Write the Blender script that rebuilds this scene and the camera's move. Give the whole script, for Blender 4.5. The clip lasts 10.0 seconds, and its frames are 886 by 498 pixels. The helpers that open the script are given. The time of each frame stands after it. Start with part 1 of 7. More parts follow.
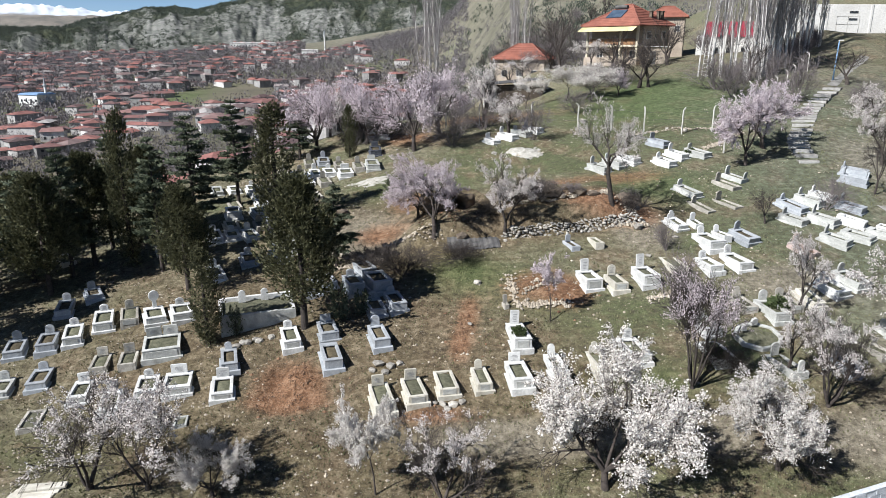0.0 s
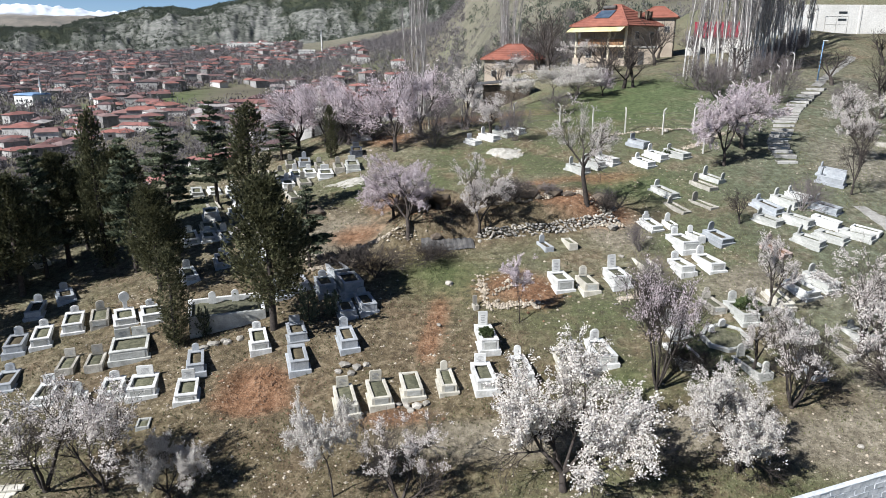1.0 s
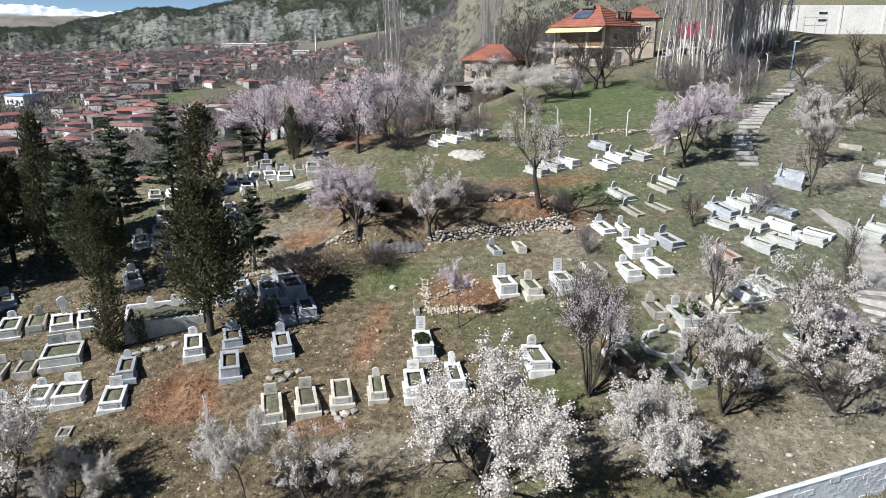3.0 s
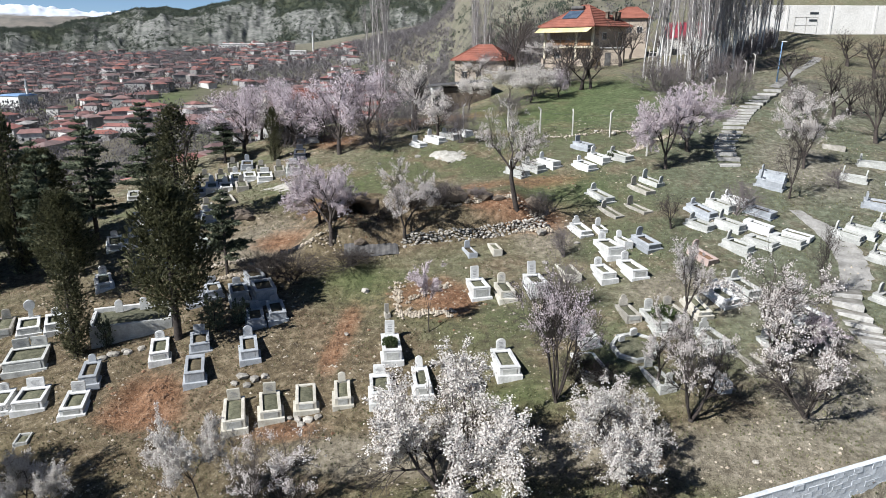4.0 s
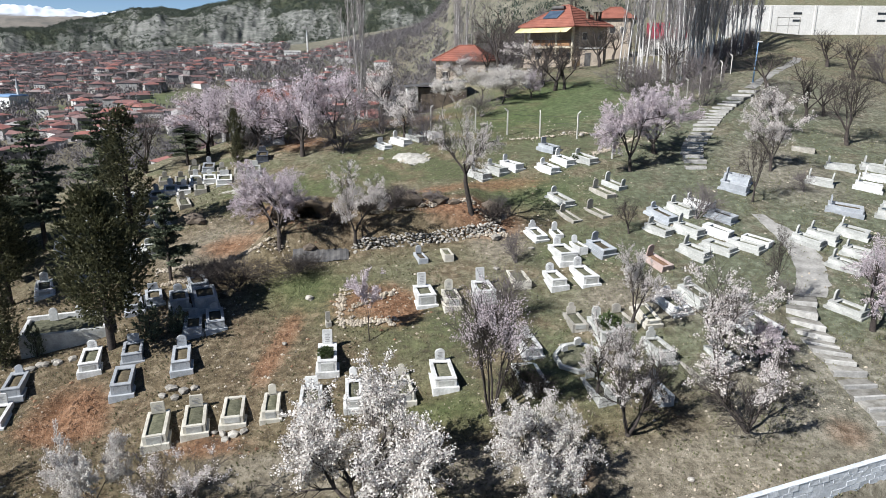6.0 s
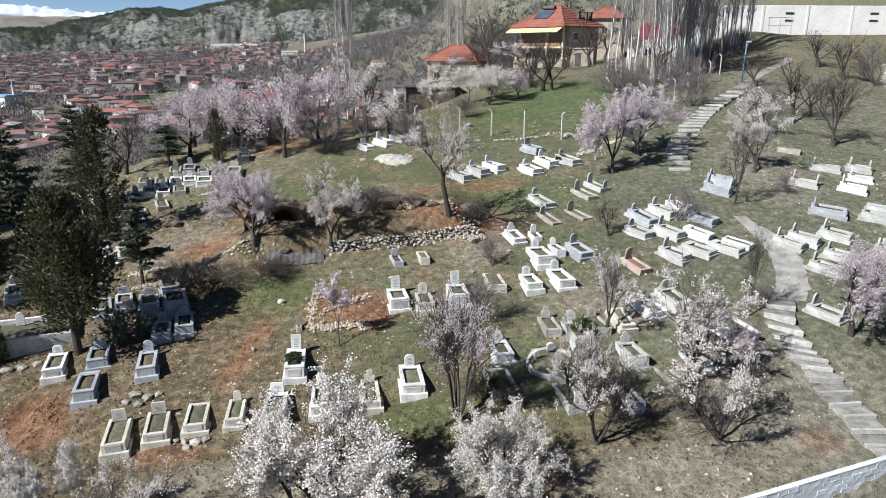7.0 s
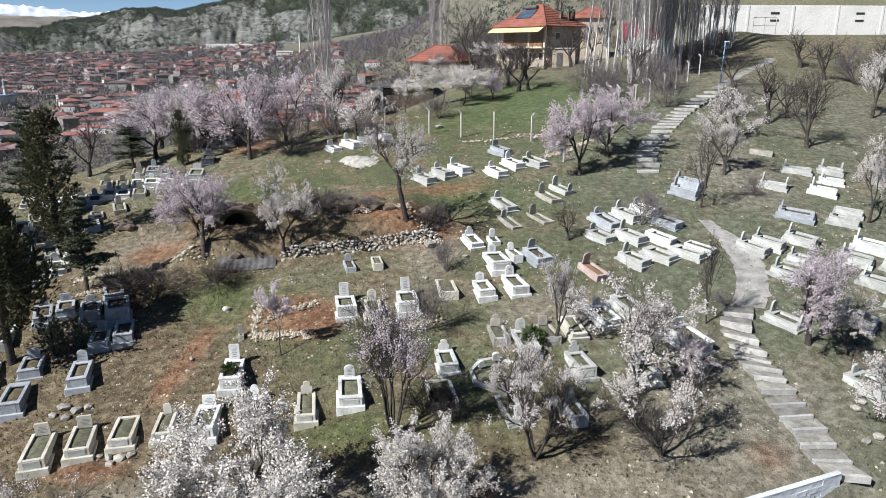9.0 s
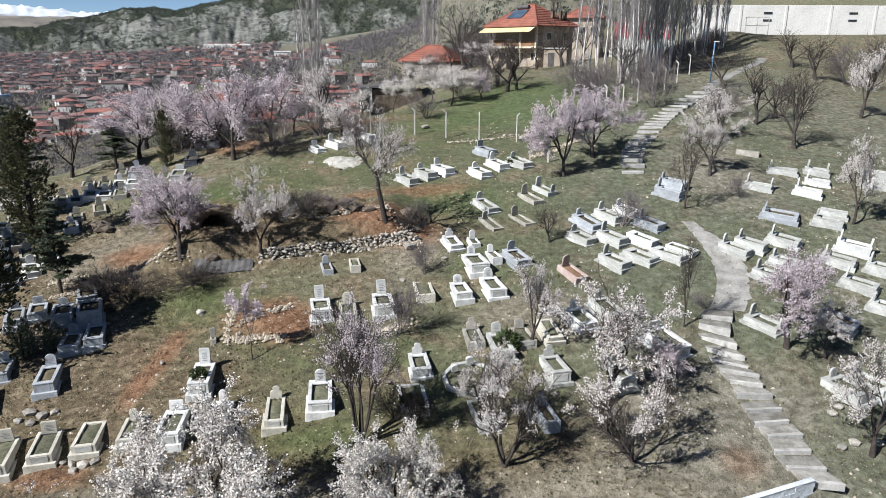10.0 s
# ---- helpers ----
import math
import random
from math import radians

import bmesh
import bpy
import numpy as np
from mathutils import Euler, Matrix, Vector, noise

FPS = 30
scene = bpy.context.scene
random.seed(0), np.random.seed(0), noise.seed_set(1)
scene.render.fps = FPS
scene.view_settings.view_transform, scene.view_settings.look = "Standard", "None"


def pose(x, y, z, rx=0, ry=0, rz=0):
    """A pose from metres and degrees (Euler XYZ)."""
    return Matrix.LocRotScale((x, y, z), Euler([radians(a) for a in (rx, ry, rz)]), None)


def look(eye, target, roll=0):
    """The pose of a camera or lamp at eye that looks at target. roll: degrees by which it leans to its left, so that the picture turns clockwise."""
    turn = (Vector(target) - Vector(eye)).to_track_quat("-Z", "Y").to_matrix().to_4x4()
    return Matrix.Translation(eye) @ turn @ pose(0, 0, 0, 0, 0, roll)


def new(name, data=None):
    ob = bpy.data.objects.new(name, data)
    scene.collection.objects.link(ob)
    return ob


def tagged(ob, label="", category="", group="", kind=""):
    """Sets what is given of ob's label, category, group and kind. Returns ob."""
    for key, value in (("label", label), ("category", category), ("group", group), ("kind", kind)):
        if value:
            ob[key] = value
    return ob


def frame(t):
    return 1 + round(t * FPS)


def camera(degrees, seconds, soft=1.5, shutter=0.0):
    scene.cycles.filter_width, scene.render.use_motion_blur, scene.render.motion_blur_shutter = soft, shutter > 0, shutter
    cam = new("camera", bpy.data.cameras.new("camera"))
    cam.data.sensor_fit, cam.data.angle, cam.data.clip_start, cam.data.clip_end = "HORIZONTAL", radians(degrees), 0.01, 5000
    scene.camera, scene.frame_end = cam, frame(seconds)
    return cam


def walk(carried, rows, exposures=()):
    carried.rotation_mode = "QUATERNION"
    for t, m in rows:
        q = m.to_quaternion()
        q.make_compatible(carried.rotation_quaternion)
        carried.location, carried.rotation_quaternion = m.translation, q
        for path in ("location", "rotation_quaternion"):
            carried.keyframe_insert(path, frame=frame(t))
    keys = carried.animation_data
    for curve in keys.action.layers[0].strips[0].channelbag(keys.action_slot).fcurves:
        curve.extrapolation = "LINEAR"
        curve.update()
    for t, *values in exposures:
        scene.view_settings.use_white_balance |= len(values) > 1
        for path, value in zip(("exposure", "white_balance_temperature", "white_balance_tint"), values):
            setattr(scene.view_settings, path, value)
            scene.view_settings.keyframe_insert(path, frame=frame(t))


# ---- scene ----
cam = camera(66.0, 10.0, soft=0.7)
# seconds, x, y, z, yaw, pitch, roll
PATH = [
    (0, 0.000, 0.000, 16.000, 0.000, -16.505, 0.001),
    (0.5, 0.823, 0.025, 16.006, -0.061, -16.494, 0.002),
    (1, 1.639, 0.094, 16.011, -0.120, -16.484, 0.005),
    (1.5, 2.447, 0.202, 16.016, -0.180, -16.474, 0.007),
    (2, 3.247, 0.347, 16.019, -0.238, -16.464, 0.009),
    (2.5, 4.039, 0.524, 16.021, -0.296, -16.455, 0.012),
    (3.2, 5.132, 0.820, 16.023, -0.376, -16.443, 0.016),
    (4, 6.358, 1.214, 16.023, -0.465, -16.430, 0.021),
    (4.5, 7.110, 1.484, 16.022, -0.520, -16.423, 0.024),
    (5, 7.850, 1.769, 16.020, -0.574, -16.416, 0.028),
    (5.5, 8.578, 2.063, 16.017, -0.628, -16.409, 0.032),
    (6.2, 9.577, 2.484, 16.012, -0.701, -16.401, 0.037),
    (7, 10.686, 2.969, 16.003, -0.784, -16.392, 0.044),
    (7.5, 11.361, 3.266, 15.997, -0.835, -16.387, 0.049),
    (8, 12.021, 3.555, 15.990, -0.885, -16.383, 0.054),
    (8.5, 12.665, 3.831, 15.981, -0.934, -16.379, 0.059),
    (9, 13.293, 4.092, 15.972, -0.983, -16.375, 0.064),
    (9.5, 13.905, 4.333, 15.962, -1.030, -16.372, 0.070),
    (10, 14.500, 4.550, 15.951, -1.078, -16.369, 0.075),
]


def drone(x, y, z, yaw, pitch, roll):
    c, s = math.cos(radians(pitch)), math.sin(radians(pitch))
    ahead = Vector((-math.sin(radians(yaw)) * c, math.cos(radians(yaw)) * c, s))
    return look((x, y, z), Vector((x, y, z)) + ahead, roll)


walk(cam, [(t, drone(x, y, z, yaw, pitch, roll)) for t, x, y, z, yaw, pitch, roll in PATH], [(0, 0.95), (10, 0.90)])

# ---- light ----
world = bpy.data.worlds.new("sky")
scene.world = world
world.use_nodes = True
wn, wl = world.node_tree.nodes, world.node_tree.links
sky = wn.new("ShaderNodeTexSky")
sky.sky_type, sky.sun_disc = "NISHITA", False
SUN = Vector((-0.82, -0.56, 0.86)).normalized()
sky.sun_elevation = math.asin(SUN.z)
sky.sun_rotation = math.atan2(SUN.x, SUN.y)
sky.altitude, sky.air_density, sky.dust_density, sky.ozone_density = 1100, 0.60, 0.0, 2.5
tint = wn.new("ShaderNodeMix")
tint.data_type, tint.blend_type = "RGBA", "MULTIPLY"
tint.inputs[0].default_value = 1.0
tint.inputs[7].default_value = (0.92, 0.97, 1.03, 1)
wl.new(sky.outputs[0], tint.inputs[6])
wl.new(tint.outputs[2], wn["Background"].inputs[0])
wn["Background"].inputs[1].default_value = 0.052
sun = new("sun", bpy.data.lights.new("sun", "SUN"))
sun.data.energy, sun.data.angle, sun.data.color = 5.0, radians(0.6), (0.968, 0.972, 0.978)
sun.matrix_world = look(SUN * 300, (0, 0, 0))


# ---- materials ----
def material(name, rough=0.8, metal=0.0):
    m = bpy.data.materials.new(name)
    m.use_nodes = True
    b = m.node_tree.nodes["Principled BSDF"]
    b.inputs["Roughness"].default_value, b.inputs["Metallic"].default_value = rough, metal
    b.inputs["Specular IOR Level"].default_value = 0.3
    return m, m.node_tree.nodes, m.node_tree.links, b


def noise_node(nodes, links, scale, detail=4.0, rough=0.6, world_space=False):
    coord = nodes.new("ShaderNodeNewGeometry" if world_space else "ShaderNodeTexCoord")
    n = nodes.new("ShaderNodeTexNoise")
    n.inputs["Scale"].default_value, n.inputs["Detail"].default_value, n.inputs["Roughness"].default_value = scale, detail, rough
    links.new(coord.outputs["Position" if world_space else "Object"], n.inputs["Vector"])
    return n.outputs["Fac"]


def ramp(nodes, links, fac, stops):
    r = nodes.new("ShaderNodeValToRGB")
    e = r.color_ramp.elements
    while len(e) < len(stops):
        e.new(0.5)
    for el, (p, c) in zip(e, stops):
        el.position, el.color = p, (*c, 1)
    links.new(fac, r.inputs[0])
    return r.outputs[0]


def mix(nodes, links, fac, a, b, how="MIX"):
    n = nodes.new("ShaderNodeMix")
    n.data_type, n.blend_type = "RGBA", how
    for value, slot in ((fac, n.inputs[0]), (a, n.inputs[6]), (b, n.inputs[7])):
        if isinstance(value, (int, float)):
            slot.default_value = value
        elif isinstance(value, tuple):
            slot.default_value = (*value, 1)
        else:
            links.new(value, slot)
    return n.outputs[2]


def sums(nodes, links, how, a, b):
    n = nodes.new("ShaderNodeMath")
    n.operation, n.use_clamp = how, True
    for value, slot in ((a, n.inputs[0]), (b, n.inputs[1])):
        if isinstance(value, (int, float)):
            slot.default_value = value
        else:
            links.new(value, slot)
    return n.outputs[0]


def relief(nodes, links, b, height, strength=0.4, distance=0.03):
    n = nodes.new("ShaderNodeBump")
    n.inputs["Strength"].default_value, n.inputs["Distance"].default_value = strength, distance
    links.new(height, n.inputs["Height"])
    links.new(n.outputs[0], b.inputs["Normal"])


def grained(name, dark, light, scale=6.0, rough=0.8, fine=40.0, metal=0.0, spread=0.25, bump_by=0.3, islands=False):
    """A surface with stains at one scale, grain at another, and a shade that differs from piece to piece."""
    m, nodes, links, b = material(name, rough, metal)
    big = noise_node(nodes, links, scale)
    grain = noise_node(nodes, links, fine, 3)
    col = ramp(nodes, links, big, ((0.3, dark), (0.7, light)))
    col = mix(nodes, links, 0.35, col, ramp(nodes, links, grain, ((0.3, (0.35, 0.35, 0.35)), (0.7, (1, 1, 1)))), "MULTIPLY")
    if islands:
        one = nodes.new("ShaderNodeNewGeometry").outputs["Random Per Island"]
    else:
        one = nodes.new("ShaderNodeObjectInfo").outputs["Random"]
    tone = ramp(nodes, links, one, ((0.0, (1 - spread,) * 3), (1.0, (1.0, 1.0, 1.0))))
    links.new(mix(nodes, links, 1.0, col, tone, "MULTIPLY"), b.inputs["Base Color"])
    relief(nodes, links, b, grain, bump_by)
    return m


MARBLE = grained("white_marble", (0.47, 0.47, 0.45), (0.79, 0.785, 0.765), 1.7, 0.5, 12, spread=0.22, bump_by=0.1)
DULL_MARBLE = grained("dull_marble", (0.32, 0.325, 0.30), (0.60, 0.60, 0.565), 1.8, 0.7, 12, spread=0.3, bump_by=0.2)
GREY_MARBLE = grained("grey_marble", (0.30, 0.32, 0.34), (0.48, 0.50, 0.52), 2.5, 0.4, 22, spread=0.3, bump_by=0.08)
DARK_MARBLE = grained("dark_granite", (0.05, 0.055, 0.07), (0.12, 0.13, 0.15), 4, 0.25, 60, spread=0.2, bump_by=0.05)
CREAM = grained("cream_travertine", (0.42, 0.39, 0.32), (0.66, 0.63, 0.55), 2.2, 0.7, 25, spread=0.2, bump_by=0.2)
STONE = grained("weathered_stone", (0.27, 0.25, 0.21), (0.52, 0.49, 0.43), 2.5, 0.9, 20, spread=0.35, bump_by=0.4)
RED_STONE = grained("red_marble", (0.34, 0.25, 0.22), (0.52, 0.42, 0.38), 2.0, 0.5, 20, spread=0.2, bump_by=0.1)
CONCRETE = grained("concrete", (0.36, 0.36, 0.34), (0.55, 0.54, 0.51), 0.9, 0.9, 14, spread=0.2, bump_by=0.3)
SOIL = grained("grave_soil", (0.07, 0.055, 0.035), (0.17, 0.14, 0.085), 4, 0.95, 30, spread=0.4, bump_by=0.8)
RED_SOIL = grained("red_soil", (0.17, 0.095, 0.055), (0.33, 0.20, 0.125), 3, 0.95, 30, spread=0.2, bump_by=0.8)
GRASS_BED = grained("grassy_bed", (0.075, 0.082, 0.048), (0.225, 0.215, 0.145), 5, 0.95, 40, spread=0.4, bump_by=0.8)
BARK = grained("bark", (0.034, 0.028, 0.025), (0.095, 0.078, 0.068), 6, 0.95, 40, spread=0.3, bump_by=0.6)
PALE_BARK = grained("poplar_bark", (0.44, 0.42, 0.395), (0.74, 0.715, 0.68), 3, 0.9, 25, spread=0.35, bump_by=0.3)
POPLAR_TWIG = grained("poplar_twigs", (0.24, 0.215, 0.21), (0.40, 0.37, 0.36), 3, 0.95, 20, spread=0.3, bump_by=0.0)
TWIG = grained("twigs", (0.105, 0.088, 0.086), (0.215, 0.187, 0.184), 4, 0.95, 20, spread=0.2, bump_by=0.0)


def foliage(name, dark, light, spread=0.45, through_light=0.25, rough=0.7):
    """Leaves or petals: every clump has a shade of its own and lets some light through."""
    m, nodes, links, b = material(name, rough)
    one = nodes.new("ShaderNodeNewGeometry").outputs["Random Per Island"]
    col = ramp(nodes, links, one, ((0.0, dark), (1.0, light)))
    whole = ramp(nodes, links, nodes.new("ShaderNodeObjectInfo").outputs["Random"], ((0, (1 - spread / 2,) * 3), (1, (1, 1, 1))))
    col = mix(nodes, links, 1.0, col, whole, "MULTIPLY")
    links.new(col, b.inputs["Base Color"])
    t = nodes.new("ShaderNodeBsdfTranslucent")
    links.new(col, t.inputs[0])
    s = nodes.new("ShaderNodeMixShader")
    s.inputs[0].default_value = through_light
    links.new(b.outputs[0], s.inputs[1])
    links.new(t.outputs[0], s.inputs[2])
    links.new(s.outputs[0], nodes["Material Output"].inputs[0])
    return m


WHITE_BLOSSOM = foliage("white_blossom", (0.48, 0.435, 0.40), (0.86, 0.825, 0.775), 0.3, 0.3)
PINK_BLOSSOM = foliage("pink_blossom", (0.42, 0.355, 0.375), (0.77, 0.685, 0.71), 0.35, 0.35)
PALE_BLOSSOM = foliage("pale_blossom", (0.48, 0.435, 0.41), (0.82, 0.77, 0.735), 0.3, 0.3)
CYPRESS_LEAF = foliage("cypress_leaf", (0.026, 0.030, 0.016), (0.185, 0.182, 0.095), 0.4, 0.26)
CEDAR_LEAF = foliage("cedar_leaf", (0.030, 0.044, 0.028), (0.185, 0.205, 0.130), 0.4, 0.27)
BUSH_LEAF = foliage("bush_leaf", (0.03, 0.05, 0.015), (0.10, 0.13, 0.05), 0.4, 0.15)


# ---- mesh helpers ----
def mesh(name, verts, faces, mat, smooth=False):
    d = bpy.data.meshes.new(name)
    d.from_pydata([tuple(v) for v in verts], [], faces)
    d.materials.append(mat)
    if smooth:
        d.polygons.foreach_set("use_smooth", [True] * len(d.polygons))
    d.update()
    return d


def part(name, data, parent, label="", at=(0, 0, 0), turn=0.0):
    ob = new(name, data)
    ob.parent = parent
    ob.location, ob.rotation_euler = at, (0, 0, radians(turn))
    return tagged(ob, label=label)


def thing(name, x, y, z, yaw, label, category, group="", kind="", data=None):
    ob = new(name, data)
    ob.location, ob.rotation_euler = (x, y, z), (0, 0, radians(yaw))
    if data is None:
        ob.empty_display_size = 0.2
    return tagged(ob, label, category, group, kind)


class Shape:
    """Gathers simple solids into one mesh."""

    def __init__(self):
        self.v, self.f = [], []

    def box(self, c, s, top=(1.0, 1.0), yaw=0.0, jag=0.0, rng=random):
        n, (hx, hy, hz) = len(self.v), (s[0] / 2, s[1] / 2, s[2] / 2)
        ca, sa = math.cos(yaw), math.sin(yaw)
        for z, kx, ky in ((-hz, 1, 1), (hz, *top)):
            for sx, sy in ((-1, -1), (1, -1), (1, 1), (-1, 1)):
                x, y = sx * hx * kx, sy * hy * ky
                j = [rng.uniform(-jag, jag) for _ in range(3)] if jag else (0, 0, 0)
                self.v.append((c[0] + ca * x - sa * y + j[0], c[1] + sa * x + ca * y + j[1], c[2] + z + j[2]))
        self.f += [tuple(n + i for i in q) for q in ((3, 2, 1, 0), (4, 5, 6, 7), (0, 1, 5, 4), (1, 2, 6, 5), (2, 3, 7, 6), (3, 0, 4, 7))]
        return self

    def slab(self, outline, a, b, axis="y"):
        """An outline in x and z pulled from y = a to y = b (axis z: an outline in x and y, from z = a to b)."""
        n, k = len(self.v), len(outline)
        for d in (a, b):
            self.v += [(p, d, q) if axis == "y" else (p, q, d) for p, q in outline]
        front, back = tuple(range(n, n + k)), tuple(range(n + 2 * k - 1, n + k - 1, -1))
        self.f += [front, back] + [(n + (i + 1) % k, n + i, n + k + i, n + k + (i + 1) % k) for i in range(k)]
        return self

    def ring(self, o, i, a, b):
        """A flat rectangular frame: outer and inner x0, y0, x1, y1, from z = a to b."""
        n = len(self.v)
        for z in (a, b):
            for x0, y0, x1, y1 in (o, i):
                self.v += [(x0, y0, z), (x1, y0, z), (x1, y1, z), (x0, y1, z)]
        for k in range(4):
            m = (k + 1) % 4
            self.f += [(n + k, n + m, n + 8 + m, n + 8 + k), (n + 4 + m, n + 4 + k, n + 12 + k, n + 12 + m), (n + 8 + k, n + 8 + m, n + 12 + m, n + 12 + k), (n + m, n + k, n + 4 + k, n + 4 + m)]
        return self

    def tube(self, p, q, r0, r1, sides=5, cap=False):
        p, q = Vector(p), Vector(q)
        d = (q - p).normalized()
        u = d.orthogonal().normalized()
        w = d.cross(u)
        n = len(self.v)
        for c, r in ((p, r0), (q, r1)):
            self.v += [tuple(c + r * (math.cos(2 * math.pi * i / sides) * u + math.sin(2 * math.pi * i / sides) * w)) for i in range(sides)]
        self.f += [(n + i, n + (i + 1) % sides, n + sides + (i + 1) % sides, n + sides + i) for i in range(sides)]
        if cap:
            self.f += [tuple(range(n + sides - 1, n - 1, -1)), tuple(range(n + sides, n + 2 * sides))]
        return self

    def mesh(self, name, mat, bevel=0.0, smooth=False):
        d = mesh(name, self.v, self.f, mat, smooth)
        bm = bmesh.new()
        bm.from_mesh(d)
        bmesh.ops.recalc_face_normals(bm, faces=bm.faces)
        if bevel:
            sharp = [e for e in bm.edges if len(e.link_faces) == 2 and e.calc_face_angle(0) > 0.6]
            bmesh.ops.bevel(bm, geom=sharp, offset=bevel, segments=1, affect="EDGES")
        bm.to_mesh(d)
        bm.free()
        return d


CACHE = {}


def kept(key, build):
    if key not in CACHE:
        CACHE[key] = build()
    return CACHE[key]


# ---- lie of the land ----
def bump(x, y, cx, cy, sx, sy):
    return math.exp(-0.5 * (((x - cx) / sx) ** 2 + ((y - cy) / sy) ** 2))


def step(a, b, v):
    v = min(1.0, max(0.0, (v - a) / (b - a)))
    return v * v * (3 - 2 * v)


def hillside(x, y):
    """The graveyard's slope, which rises away from the camera."""
    x, y = min(70.0, max(-45.0, x)), min(105.0, max(8.0, y))
    a, b = x / 30, (y - 45) / 30
    z = 3.318 + 2.319 * a + 6.096 * b - 0.562 * a * a + 0.562 * a * b - 0.478 * b * b - 0.308 * a**3 - 0.116 * b**3
    z += 1.3 * bump(x, y, -14, 21, 6, 4) - 1.0 * bump(x, y, -18, 60, 7, 8) - 2.3 * bump(x, y, 4, 90, 11, 10) - 2.3 * bump(x, y, 6.5, 95, 8, 7) - 2.0 * bump(x, y, 31, 104, 9, 8)
    # the earth bank held up by the dry stone wall
    wall_y = 44.3 + 0.13 * (x - 4)
    bank = step(wall_y, wall_y + 0.9, y) * (1 - step(wall_y + 2, wall_y + 9, y)) * step(-4, 0, x) * (1 - step(11.5, 14, x))
    z += 1.5 * bank
    # trench in the red earth
    z += 0.22 * bump(x, y, -7.2, 31.0, 0.5, 1.0) - 0.35 * bump(x, y, -8.3, 31.3, 0.4, 1.1)
    # hollow in the bank with raised lips of earth and rock
    z += 0.9 * bump(x, y, 0.9, 49.6, 1.5, 0.7) - 0.7 * bump(x, y, 0.7, 47.9, 0.8, 0.6) + 0.5 * bump(x, y, 8.2, 48.8, 1.2, 0.6) + 0.45 * bump(x, y, -7.5, 50.5, 1.2, 1.0)
    z += (0.16 * math.sin(x * 2.1 + y * 1.3) * math.sin(y * 2.4 - x) + 0.10 * math.sin(x * 4.3 - y * 2.2)) * bump(x, y, 4, 48.5, 8, 2.2) * step(wall_y + 0.6, wall_y + 1.8, y)
    # lower ground in front of the whitewashed block wall
    along, off = 0.936 * (x - 8) + 0.351 * (y - 18.2), 0.351 * (x - 8) - 0.936 * (y - 18.2)
    z -= 1.3 * step(0.05, 0.7, off) * (1 - step(22.0, 24.0, along)) * step(0, 3, along)
    # heap of soil beside the young tree, and the cut round the dark graves
    z += 0.38 * bump(x, y, 5.6, 38.0, 1.4, 1.2) + 0.10 * math.sin(x * 0.9 + 1.3 * math.sin(y * 0.5)) * math.sin(y * 0.8)
    return z + 0.04 * math.sin(x * 2.3 + y) * math.sin(y * 2.9 - x * 0.7)


def hills(x, y):
    """The valley floor with the town and the bare slopes that rise out of it."""
    d, az = math.hypot(x, y), math.degrees(math.atan2(x, max(y, 1e-6)))
    z = -24 + 0.021 * (min(d, 1200) - 200) - 8 * (1 - step(-30, -20, az)) * (1 - step(300, 900, d))
    z += (9 + 14 * step(-26, -12, az)) * step(350, 1150, d)
    z += 2.0 * math.sin(x * 0.011 + 2 * math.sin(y * 0.004)) * math.sin(y * 0.009 + x * 0.003) * (1 - step(900, 1100, d))
    # low bare ridge at the edge of the town, and the bare slope behind the houses
    z += 25 * step(-12.5, -2.0, az) * step(420, 640, d)
    z += 95 * step(170, 620, d) * step(-1, 9, az)
    z += (0.9 * math.sin(x * 0.04 + 1.5 * math.sin(y * 0.03)) + 0.6 * math.sin(y * 0.07 + x * 0.03)) * step(200, 300, d) * (1 - step(330, 480, d)) * step(-8, 2, az)
    z += (30 + 0.02 * min(d, 400)) * step(-5, 9, az)
    return z


def land(x, y):
    brow = 74 + 0.82 * min(0.0, x + 8) + 0.95 * max(0.0, min(40.0, x + 8))
    out = max((-36 - x) / 45, (x - 75) / 60, (y - max(44.0, brow)) / (58 + 0.4 * max(0.0, min(40.0, x + 8))), (5 - y) / 60)
    k = step(0, 1, out)
    terrace = 4.6 * step(97, 123, y) * step(50, 66, x)
    if k <= 0:
        return hillside(x, y) + terrace
    return terrace + 18 * bump(x, y, 110, 166, 42, 22) * k + (1 - k) * hillside(x, y) + k * (hills(x, y) if y > 0 else hillside(x, y) - 4)


# ---- ground ----
def spread_axis(lo, hi, fine, low_end, high_end, grow):
    a, s = [], fine
    v = lo
    while v > low_end:
        s *= grow
        v -= s
        a.append(v)
    a = a[::-1] + list(np.arange(lo, hi, fine))
    s, v = fine, hi
    while v < high_end:
        a.append(v)
        s *= grow
        v += s
    return a + [v]


